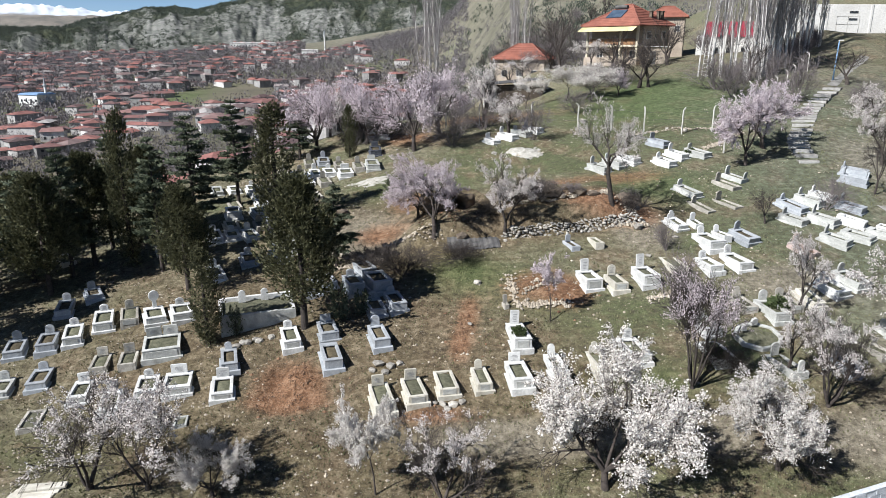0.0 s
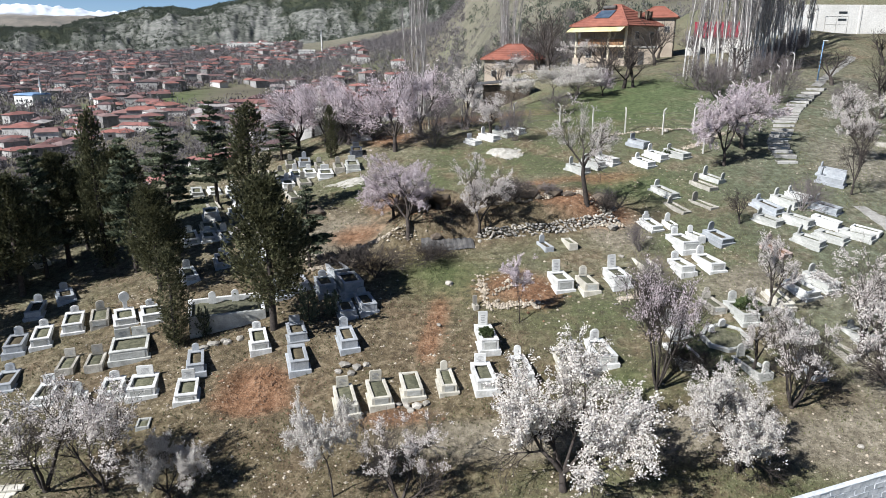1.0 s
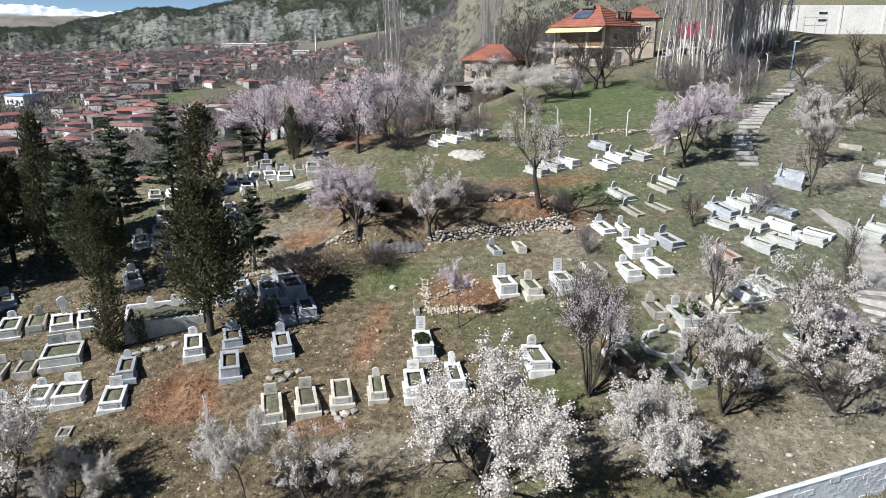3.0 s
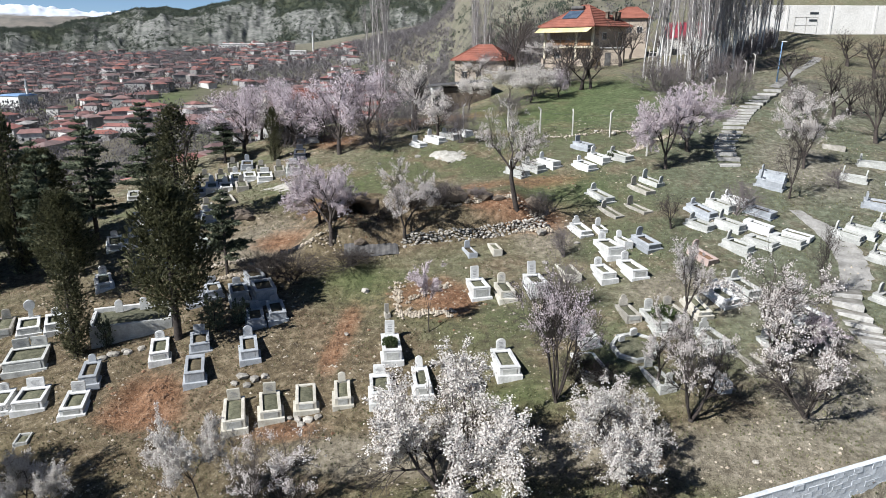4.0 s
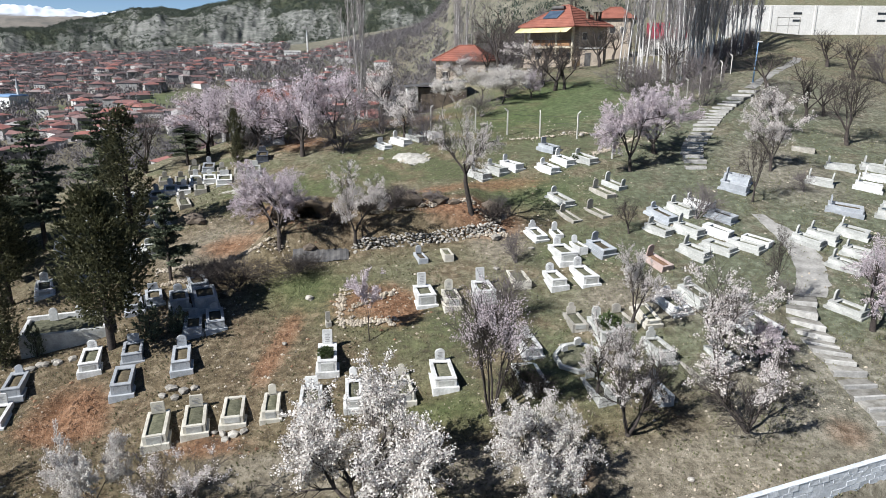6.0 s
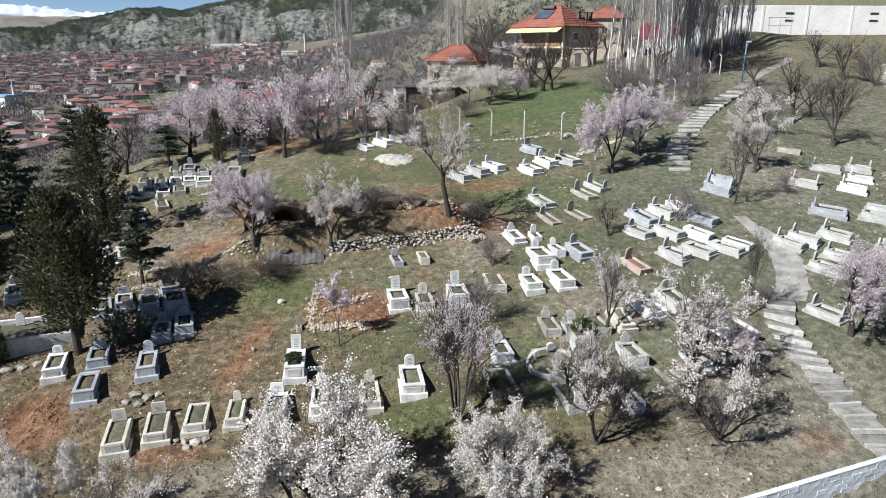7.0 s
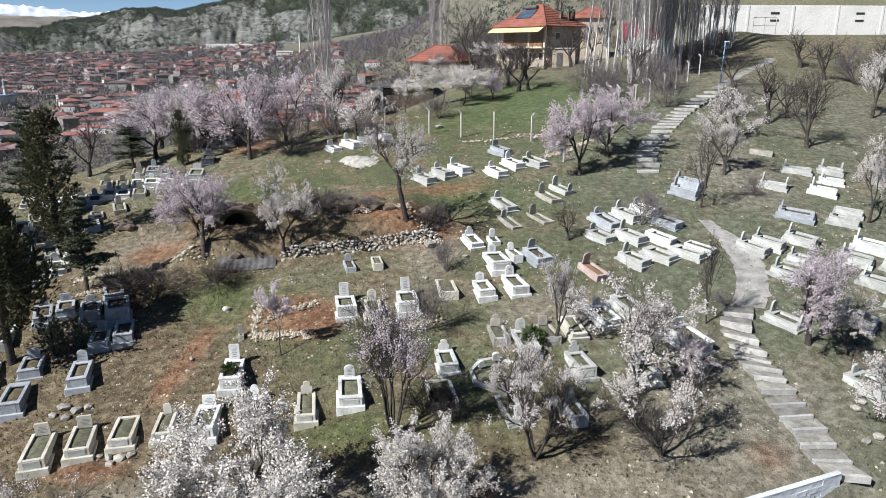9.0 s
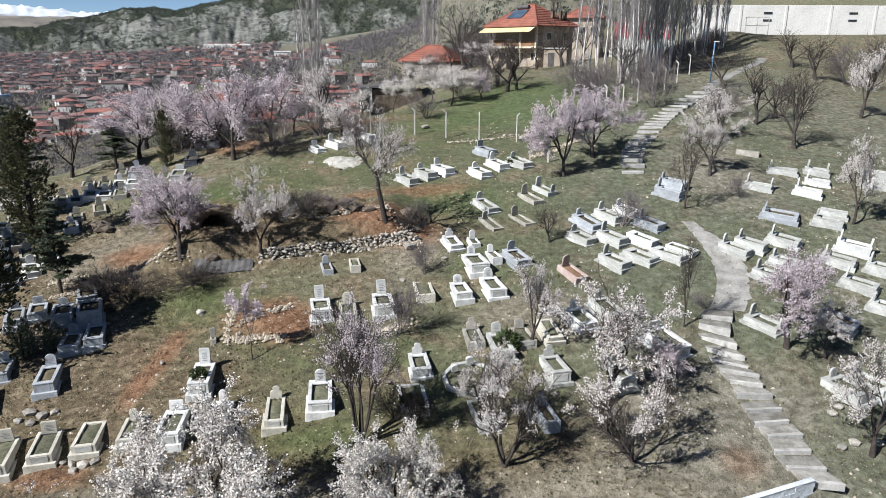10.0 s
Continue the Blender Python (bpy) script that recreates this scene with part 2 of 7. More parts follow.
RED_EARTH = ((26.5, 27.3, 0.7, 0.7), (14.6, 25.6, 0.8, 0.8), (-8.3, 31.2, 1.0, 1.4), (-6.8, 30.5, 0.8, 1.0), (-7.6, 29.4, 1.4, 0.5), (0.9, 33.2, 0.5, 1.2), (1.5, 36.2, 0.45, 1.3), (5.6, 38.2, 1.7, 1.5), (7.4, 37.2, 0.9, 1.0), (14.5, 53.6, 2.8, 0.9),
             (13.2, 46.5, 1.5, 1.4), (9.0, 52.5, 1.5, 1.0), (5.0, 75.5, 5.0, 2.5), (-3.5, 68.5, 2.2, 2.0), (-2.0, 52.0, 1.8, 2.0), (-0.5, 28.0, 1.3, 0.5), (10.5, 46.8, 2.0, 0.8), (0.6, 47.4, 1.2, 0.7), (-4.5, 46.5, 1.6, 1.2), (13.0, 48.0, 0.9, 0.7))
LUSH = ((23.0, 80.0, 6.0, 6.0), (28.0, 73.0, 4.0, 4.0), (1.6, 40.5, 2.0, 1.3), (16.5, 51.5, 3.0, 1.6), (9.5, 29.3, 1.8, 0.7), (-2.5, 55.5, 2.2, 1.5), (18.5, 70.0, 4.0, 2.5))
BARE = ((13.5, 44.5, 1.6, 2.5), (-6.0, 46.5, 2.5, 3.0), (22.0, 25.0, 5.0, 1.5), (3.0, 26.3, 4.0, 0.9), (12.5, 26.0, 3.0, 0.9), (20.5, 37.5, 3.0, 1.5), (26.0, 30.0, 4.0, 3.0), (36.0, 55.0, 3.0, 5.0))
LOAM = ((20.0, 27.0, 5.0, 2.0), (13.0, 26.0, 4.0, 1.2), (-13.0, 36.0, 9.0, 7.0), (-1.0, 31.5, 5.0, 4.0), (-5.0, 46.0, 5.0, 5.0), (6.0, 47.5, 6.0, 2.0), (-4.0, 26.0, 7.0, 3.0), (4.0, 29.0, 4.0, 2.0), (7.0, 47.3, 6.0, 1.7), (0.5, 46.8, 4.0, 2.2), (12.5, 47.0, 2.0, 2.0), (7.0, 47.5, 4.0, 1.2))
GREEN = ((14.0, 28.3, 4.0, 1.8), (18.5, 30.0, 4.0, 1.8), (9.0, 26.5, 3.0, 1.2), (1.5, 40.0, 2.5, 2.0), (8.5, 35.0, 3.0, 2.0), (10.0, 29.3, 3.2, 1.0), (16.5, 51.0, 3.5, 2.5), (22.0, 78.0, 10.0, 9.0), (27.0, 70.0, 7.0, 5.0), (5.0, 26.0, 4.0, 1.4),
         (-2.5, 55.0, 3.5, 2.5), (32.0, 55.0, 6.0, 5.0), (-7.0, 25.0, 3.5, 1.5), (-16.0, 27.0, 3.5, 1.5), (22.0, 28.0, 5.0, 3.0), (31.0, 30.0, 4.0, 6.0), (14.0, 25.0, 5.0, 2.0), (27.0, 44.0, 7.0, 7.0), (33.0, 58.0, 8.0, 8.0), (20.0, 45.0, 4.0, 3.0), (37.0, 66.0, 4.0, 8.0), (8.0, 60.0, 5.0, 3.0))

ASH = ((33.0, 29.0, 4.0, 3.5), (34.0, 46.0, 9.0, 9.0), (40.0, 60.0, 10.0, 12.0), (52.0, 74.0, 14.0, 14.0), (30.0, 32.0, 6.0, 6.0), (50.0, 50.0, 10.0, 12.0))


def blobs(x, y, some):
    return min(1.0, sum(bump(x, y, *b) for b in some))


def build_ground():
    xs = spread_axis(-34, 58, 0.45, -4500, 4500, 1.07)
    ys = spread_axis(14, 92, 0.45, -600, 5200, 1.06)
    w = len(xs)
    verts = [(x, y, land(x, y)) for y in ys for x in xs]
    faces = [(j * w + i, j * w + i + 1, (j + 1) * w + i + 1, (j + 1) * w + i) for j in range(len(ys) - 1) for i in range(w - 1)]
    m, nodes, links, b = material("ground", 0.95)
    b.inputs["Specular IOR Level"].default_value = 0.1

    def mask(name):
        a = nodes.new("ShaderNodeAttribute")
        a.attribute_name = name
        return a.outputs["Fac"]

    patch = noise_node(nodes, links, 0.22, 6, 0.65, True)
    tufts = noise_node(nodes, links, 2.2, 6, 0.7, True)
    grit = noise_node(nodes, links, 16, 4, 0.7, True)
    broad = noise_node(nodes, links, 0.006, 8, 0.62, True)
    dry = ramp(nodes, links, tufts, ((0.34, (0.088, 0.077, 0.052)), (0.5, (0.150, 0.137, 0.090)), (0.67, (0.255, 0.237, 0.172))))
    green = ramp(nodes, links, tufts, ((0.34, (0.038, 0.050, 0.021)), (0.5, (0.072, 0.090, 0.039)), (0.68, (0.135, 0.150, 0.076))))
    much = sums(nodes, links, "ADD", mask("green"), sums(nodes, links, "MULTIPLY", sums(nodes, links, "SUBTRACT", patch, 0.43), 3.0))
    much = sums(nodes, links, "MULTIPLY", much, sums(nodes, links, "MULTIPLY", sums(nodes, links, "SUBTRACT", tufts, 0.25), 3.0))
    col = mix(nodes, links, much, dry, green)
    ochre = ramp(nodes, links, tufts, ((0.34, (0.085, 0.060, 0.038)), (0.5, (0.170, 0.126, 0.083)), (0.66, (0.30, 0.240, 0.172))))
    loam = sums(nodes, links, "MULTIPLY", sums(nodes, links, "SUBTRACT", noise_node(nodes, links, 0.33, 7, 0.7, True), 0.49), 8.0)
    col = mix(nodes, links, sums(nodes, links, "MULTIPLY", loam, 0.7), col, ochre)
    damp = ramp(nodes, links, tufts, ((0.34, (0.050, 0.035, 0.022)), (0.5, (0.118, 0.086, 0.053)), (0.66, (0.225, 0.173, 0.115))))
    col = mix(nodes, links, sums(nodes, links, "MULTIPLY", mask("loam"), 0.75), col, damp)
    bare = ramp(nodes, links, tufts, ((0.33, (0.108, 0.092, 0.068)), (0.5, (0.19, 0.165, 0.122)), (0.68, (0.305, 0.270, 0.208))))
    worn = sums(nodes, links, "MULTIPLY", sums(nodes, links, "SUBTRACT", sums(nodes, links, "ADD", sums(nodes, links, "MULTIPLY", mask("bare"), 0.7), sums(nodes, links, "MULTIPLY", patch, 0.5)), 0.42), 3.0)
    col = mix(nodes, links, worn, col, bare)
    red = ramp(nodes, links, tufts, ((0.34, (0.090, 0.046, 0.025)), (0.5, (0.185, 0.100, 0.057)), (0.68, (0.31, 0.19, 0.118))))
    reds = sums(nodes, links, "MULTIPLY", sums(nodes, links, "SUBTRACT", sums(nodes, links, "ADD", mask("red"), sums(nodes, links, "MULTIPLY", sums(nodes, links, "SUBTRACT", tufts, 0.25), 1.6)), 0.62), 2.6)
    col = mix(nodes, links, sums(nodes, links, "MULTIPLY", reds, mask("red")), col, red)
    specks = sums(nodes, links, "MULTIPLY", sums(nodes, links, "SUBTRACT", grit, 0.60), 7.0)
    col = mix(nodes, links, specks, col, (0.46, 0.43, 0.37))
    fleck = noise_node(nodes, links, 7.0, 5, 0.75, True)
    col = mix(nodes, links, 0.75, col, ramp(nodes, links, fleck, ((0.36, (0.30, 0.29, 0.28)), (0.48, (0.9, 0.9, 0.9)), (0.62, (1.0, 1.0, 1.0)))), "MULTIPLY")
    col = mix(nodes, links, sums(nodes, links, "MULTIPLY", mask("lush"), 0.5), col, ramp(nodes, links, tufts, ((0.3, (0.030, 0.050, 0.015)), (0.5, (0.060, 0.098, 0.030)), (0.7, (0.11, 0.14, 0.055)))))
    ash = ramp(nodes, links, tufts, ((0.34, (0.056, 0.060, 0.046)), (0.5, (0.128, 0.134, 0.110)), (0.66, (0.255, 0.258, 0.226))))
    col = mix(nodes, links, sums(nodes, links, "MULTIPLY", mask("ash"), 0.38), col, ash)
    # valley and hills
    fields = ramp(nodes, links, broad, ((0.35, (0.085, 0.080, 0.060)), (0.5, (0.13, 0.115, 0.085)), (0.62, (0.085, 0.11, 0.05)), (0.72, (0.20, 0.175, 0.135))))
    hay = ramp(nodes, links, noise_node(nodes, links, 0.03, 10, 0.75, True), ((0.36, (0.13, 0.12, 0.09)), (0.5, (0.18, 0.165, 0.125)), (0.64, (0.25, 0.23, 0.18))))
    rock = ramp(nodes, links, noise_node(nodes, links, 0.05, 12, 0.8, True), ((0.36, (0.030, 0.036, 0.024)), (0.5, (0.080, 0.080, 0.058)), (0.62, (0.17, 0.16, 0.13)), (0.7, (0.26, 0.25, 0.22))))
    col = mix(nodes, links, mask("valley"), col, fields)
    col = mix(nodes, links, mask("meadow"), col, ramp(nodes, links, noise_node(nodes, links, 0.12, 8, 0.7, True), ((0.35, (0.055, 0.072, 0.032)), (0.65, (0.12, 0.135, 0.07)))))
    col = mix(nodes, links, mask("hill"), col, mix(nodes, links, sums(nodes, links, "MULTIPLY", broad, 1.1), rock, hay))
    links.new(col, b.inputs["Base Color"])
    relief(nodes, links, b, sums(nodes, links, "ADD", tufts, sums(nodes, links, "MULTIPLY", grit, 0.5)), 0.8, 0.16)
    d = mesh("ground", verts, faces, m, True)

    def paint(name, values):
        d.attributes.new(name, "FLOAT", "POINT").data.foreach_set("value", values)

    near = [math.hypot(x - 10, y - 45) < 90 for x, y, z in verts]
    paint("red", [blobs(x, y, RED_EARTH) if n else 0.0 for n, (x, y, z) in zip(near, verts)])
    paint("lush", [blobs(x, y, LUSH) if n else 0.0 for n, (x, y, z) in zip(near, verts)])
    paint("loam", [blobs(x, y, LOAM) if n else 0.0 for n, (x, y, z) in zip(near, verts)])
    paint("bare", [blobs(x, y, BARE) if n else 0.0 for n, (x, y, z) in zip(near, verts)])
    paint("green", [min(1.0, 1.25 * blobs(x, y, GREEN)) if n else 0.0 for n, (x, y, z) in zip(near, verts)])
    paint("ash", [blobs(x, y, ASH) if n else 0.0 for n, (x, y, z) in zip(near, verts)])
    paint("valley", [step(150, 230, math.hypot(x, y)) for x, y, z in verts])
    paint("hill", [max(step(800, 1050, math.hypot(x, y)), step(150, 260, math.hypot(x, y)) * step(-3, 4, math.degrees(math.atan2(x, max(y, 1e-6)))), step(700, 850, math.hypot(x, y)) * step(-11, -8, math.degrees(math.atan2(x, max(y, 1e-6))))) for x, y, z in verts])
    paint("meadow", [min(1.0, 1.5 * bump(x, y, -178, 446, 12, 48) + 1.2 * bump(x, y, -95, 330, 12, 30) + 1.2 * bump(x, y, -165, 800, 60, 50)) for x, y, z in verts])
    return tagged(new("ground", d), "grassy hillside of brown and red earth, rising to wooded hills", "ground", kind="structure")


ground = build_ground()


# ---- hills behind the town ----
def between(table, v):
    """Straight lines between the places of a short table."""
    for (a, p), (b, q) in zip(table, table[1:]):
        if v <= b:
            return p + (q - p) * max(0.0, (v - a) / (b - a))
    return table[-1][1]


CREST = ((-46, 0.85), (-31.6, 0.85), (-29.6, 0.8), (-28, 0.8), (-26.8, 1.25), (-25.7, 1.5), (-23.8, 1.95), (-22.3, 2.35), (-20.4, 2.5), (-18.9, 2.25), (-17.2, 2.7), (-15.8, 2.95), (-11, 4.0), (-5, 5.2), (20, 7.0))


def rough(u, v, w=0.0, octaves=4):
    z, k, s = 0.0, 1.0, 1.0
    for _ in range(octaves):
        z += k * noise.noise(Vector((u * s, v * s, w)))
        k, s = k * 0.55, s * 2.1
    return z


def far_hill(d, az):
    """Height of the hills at a distance and a bearing; how far up the slope; how deep in a gully."""
    foot = -24 + 21 + 9 + 14 * step(-26, -12, az)
    start = 1120 + 90 * rough(az * 0.12, 3.0)
    end = 1750 + 500 * step(-27, -24, az) + 200 * step(-16, -10, az)
    up = (d - start) / (end - start)
    top = 16 + end * math.tan(radians(between(CREST, az)))
    side = az + 1.3 * rough(d * 0.0016, az * 0.25, 7.0, 3)
    cut = abs(rough(side * 0.42, d * 0.0006, 2.0, 3))
    fine = abs(rough(side * 1.9, d * 0.0012, 5.0, 3))
    rise = max(0.0, min(1.0, up))
    z = foot - 14 + (top - foot + 14) * (0.72 * rise + 0.28 * step(0.1, 0.65, up)) + 14 * step(-0.08, 0.06, up)
    inside = step(-0.02, 0.2, up) * (1 - 0.8 * step(0.7, 1.0, up))
    z += inside * (9 * (cut - 0.28) + 3 * (fine - 0.25)) + 2.5 * rough(az * 3.0, d * 0.006, 1.0, 3) * step(0.0, 0.2, up) + inside * 14 * rough(az * 0.28, d * 0.0042, 12.0, 3)
    if up > 1:
        z -= 60 * step(1.0, 1.6, up) * (1 - step(-18, -12, az))
    return z, up, cut


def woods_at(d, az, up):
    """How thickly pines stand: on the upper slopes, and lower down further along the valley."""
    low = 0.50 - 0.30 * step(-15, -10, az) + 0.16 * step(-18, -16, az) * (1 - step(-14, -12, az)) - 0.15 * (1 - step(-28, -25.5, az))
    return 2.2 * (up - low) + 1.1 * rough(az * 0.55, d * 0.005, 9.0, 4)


def build_hills():
    bearings, away = np.arange(-46, 24, 0.11), np.concatenate([np.arange(1000, 2500, 17), np.arange(2500, 2900, 60)])
    verts, scree, wooded = [], [], []
    for d in away:
        for az in bearings:
            z, up, cut = far_hill(d, az)
            verts.append((d * math.sin(radians(az)), d * math.cos(radians(az)), z))
            pale = step(0.05, 0.5, 0.9 * cut + 0.5 * rough(az * 0.5, d * 0.003, 3.3)) * (1 - step(0.4, 0.8, up)) * (0.3 + 0.4 * step(-27.5, -25, az)) 
            scree.append(pale)
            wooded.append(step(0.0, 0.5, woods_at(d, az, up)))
    w = len(bearings)
    faces = [(j * w + i, j * w + i + 1, (j + 1) * w + i + 1, (j + 1) * w + i) for j in range(len(away) - 1) for i in range(w - 1)]
    m, nodes, links, b = material("hill_ground", 0.95)
    b.inputs["Specular IOR Level"].default_value = 0.1
    grain = noise_node(nodes, links, 0.06, 10, 0.75, True)
    broad = noise_node(nodes, links, 0.011, 6, 0.65, True)
    # Scrub and clay are cooled a little, so distance haze sits in their colour.
    scrub = ramp(nodes, links, grain, ((0.36, (0.040, 0.047, 0.040)), (0.5, (0.090, 0.094, 0.080)), (0.66, (0.19, 0.186, 0.166))))
    clay = ramp(nodes, links, grain, ((0.34, (0.095, 0.098, 0.092)), (0.5, (0.19, 0.190, 0.175)), (0.66, (0.32, 0.316, 0.298))))
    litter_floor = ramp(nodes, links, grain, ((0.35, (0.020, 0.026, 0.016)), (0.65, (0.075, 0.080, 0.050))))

    def mask(name):
        a = nodes.new("ShaderNodeAttribute")
        a.attribute_name = name
        return a.outputs["Fac"]

    col = mix(nodes, links, sums(nodes, links, "MULTIPLY", mask("scree"), sums(nodes, links, "MULTIPLY", broad, 1.7)), scrub, clay)
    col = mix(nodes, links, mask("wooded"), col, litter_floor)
    links.new(col, b.inputs["Base Color"])
    relief(nodes, links, b, grain, 0.6, 6.0)
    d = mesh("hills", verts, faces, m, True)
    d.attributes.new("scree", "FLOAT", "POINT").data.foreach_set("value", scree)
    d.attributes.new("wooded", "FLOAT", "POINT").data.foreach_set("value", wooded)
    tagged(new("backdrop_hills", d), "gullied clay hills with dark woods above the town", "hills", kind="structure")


def build_range():
    """The snow range, with a brown tableland before it."""
    bearings, away = np.arange(-50, 2, 0.2), np.arange(2700, 4860, 50)
    verts, snow = [], []
    for d in away:
        for az in bearings:
            up = step(3500, 4760, d)
            z = -10 + 143 * step(2700, 3250, d) + 8 * rough(az * 0.3, d * 0.001, 4.0) + 112 * up * (1 + 0.06 * rough(az * 0.35, 0.0, 2.0, 3)) * (1 - 0.3 * step(-31, -25, az)) + 22 * up * abs(rough(az * 1.2, d * 0.002, 6.0))
            verts.append((d * math.sin(radians(az)), d * math.cos(radians(az)), z))
            snow.append(step(0.20, 0.42, up + 0.10 * rough(az * 1.4, d * 0.003, 8.0)))
    w = len(bearings)
    faces = [(j * w + i, j * w + i + 1, (j + 1) * w + i + 1, (j + 1) * w + i) for j in range(len(away) - 1) for i in range(w - 1)]
    m, nodes, links, b = material("range_ground", 0.95)
    earth = ramp(nodes, links, noise_node(nodes, links, 0.01, 8, 0.7, True), ((0.35, (0.10, 0.095, 0.085)), (0.65, (0.21, 0.185, 0.155))))
    a = nodes.new("ShaderNodeAttribute")
    a.attribute_name = "snow"
    links.new(mix(nodes, links, a.outputs["Fac"], earth, (0.50, 0.54, 0.60)), b.inputs["Base Color"])
    d = mesh("range", verts, faces, m, True)
    d.attributes.new("snow", "FLOAT", "POINT").data.foreach_set("value", snow)
    tagged(new("backdrop_range", d), "snow-covered mountain range on the horizon", "mountains", kind="structure")


build_hills()
build_range()


# ---- graves ----
STONES = {"dull": (DULL_MARBLE, "dull grey-white marble"), "white": (MARBLE, "white marble"), "grey": (GREY_MARBLE, "grey marble"), "cream": (CREAM, "cream travertine"), "stone": (STONE, "weathered stone"), "red": (RED_STONE, "reddish marble"), "dark": (DARK_MARBLE, "dark granite")}
BEDS = {"dull": GRASS_BED, "white": GRASS_BED, "grey": SOIL, "cream": GRASS_BED, "stone": GRASS_BED, "red": RED_SOIL, "dark": SOIL}


def headstone_outline(kind, w, h):
    r, out = w / 2, [(-w / 2, 0), (w / 2, 0)]
    if kind == "flat":
        return out + [(r, h * 0.94), (r * 0.9, h), (-r * 0.9, h), (-r, h * 0.94)]
    if kind == "ogee":
        out += [(r, h * 0.6), (r * 0.55, h * 0.68), (r * 0.62, h * 0.86)]
        arc = [(r * 0.62 * math.cos(a), h * 0.86 + h * 0.14 * math.sin(a)) for a in np.linspace(0.3, math.pi - 0.3, 7)]
        return out + arc + [(-r * 0.62, h * 0.86), (-r * 0.55, h * 0.68), (-r, h * 0.6)]
    if kind == "round":
        return out[:0] + [(-r * 0.4, 0), (r * 0.4, 0), (r * 0.4, h * 0.45)] + [(r * math.cos(a), h * 0.72 + h * 0.28 * math.sin(a)) for a in np.linspace(-0.8, math.pi + 0.8, 13)] + [(-r * 0.4, h * 0.45)]
    k = 0.72
    return out + [(r * math.cos(a), h * k + h * (1 - k) * math.sin(a)) for a in np.linspace(0, math.pi, 9)]


def grave(x, y, yaw, length, width, height, stone, head):
    """A grave edged with stone: a plinth, four kerbs round a bed of earth, and a headstone at its upper end."""
    rng = random.Random(int(x * 100) * 7 + int(y * 100))
    if stone == "white" and rng.random() < (0.72 if x > 18 and y > 30 else 0.2):
        stone = "dull"
    mat, words = STONES[stone]
    length, width, height = round(length * 20) / 20, round(width * 20) / 20, 0.82 * height
    z = min(land(x - math.sin(radians(yaw)) * s * length * 0.45, y + math.cos(radians(yaw)) * s * length * 0.45) for s in (-1, 0, 1))
    z = 0.5 * (z + land(x, y))
    top = land(x, y) + height - z
    low = height <= 0.25
    dx, dy = -math.sin(radians(yaw)), math.cos(radians(yaw))
    sloped = (x > 19.5 and y > 33.5) or y > 44
    rise = math.atan2(land(x + dx, y + dy) - land(x - dx, y - dy), 2.0) * 0.8 if sloped else 0.0
    if sloped:
        z, top = land(x, y), height
    names = {"flat": "a square headstone", "arch": "a round-topped headstone", "ogee": "a shouldered headstone", "tall": "a tall headstone", "round": "a disc-shaped headstone", "none": "no headstone", "foot": "head and foot stones",
             "two": "two headstones", "double": "a wide double headstone", "low": "a low cross wall"}
    bed_words = "grass" if BEDS[stone] is GRASS_BED else ("red earth" if BEDS[stone] is RED_SOIL else "dark earth")
    g = thing("grave", x, y, z, yaw, f"{'low' if low else 'raised'} {words} grave with {names[head]} and {bed_words}", "grave", "graves on the hillside")
    g.rotation_euler.x = rise + rng.gauss(0, 0.012)
    g.rotation_euler.y = rng.gauss(0, 0.015)
    t = 0.10 if width < 0.7 else 0.15
    hw, hl = width / 2, length / 2
    plinth = round(0.07 + rng.choice((0.0, 0.04, 0.08)), 2)
    top_q = round(top * 20) / 20

    deep = 0.55
    side = kept(("side", length, top_q, t, stone), lambda: Shape().box((0, 0, (top_q - deep) / 2), (t, length - 0.004, top_q + deep)).mesh("kerb", mat, 0.012))
    end = kept(("end", width, top_q, t, stone), lambda: Shape().box((0, 0, (top_q - deep) / 2 - 0.004), (width - 2 * t, t, top_q + deep)).mesh("kerb", mat, 0.012))
    for s in (-1, 1):
        part("kerb", side, g, "", (s * (hw - t / 2), 0, 0))
        part("kerb", end, g, "", (0, s * (hl - t / 2), 0))

    def bed():
        v, f, n = [], [], 7
        r = random.Random(int(length * 100))
        for j in range(n):
            for i in range(n):
                u, w = i / (n - 1) * 2 - 1, j / (n - 1) * 2 - 1
                v.append((u * (hw - t), w * (hl - t), top_q - 0.10 + 0.07 * (1 - u * u) * (1 - w * w) + r.uniform(-0.015, 0.015)))
        f = [(j * n + i, j * n + i + 1, (j + 1) * n + i + 1, (j + 1) * n + i) for j in range(n - 1) for i in range(n - 1)]
        return mesh("bed", v, f, BEDS[stone], True)

    key = (length, width, top_q, stone)
    part("earth_bed", kept(("bed", *key), bed), g, f"bed of {bed_words}")
    if not low and stone in ("white", "dull", "grey", "cream", "dark") and width > 0.7:
        part("plinth", kept(("plinth", length, width, plinth, stone), lambda: Shape().box((0, 0, -0.2), (width + 0.24, length + 0.24, 0.4 + 2 * plinth)).mesh("plinth", mat, 0.015)), g)
        if stone != "cream":
            part("rim", kept(("rim", *key), lambda: Shape().ring((-hw - 0.015, -hl - 0.015, hw + 0.015, hl + 0.015), (-hw + 0.14, -hl + 0.24, hw - 0.14, hl - 0.38), top_q - 0.01, top_q + 0.05).mesh("rim", mat, 0.008)), g, "flat stone rim")
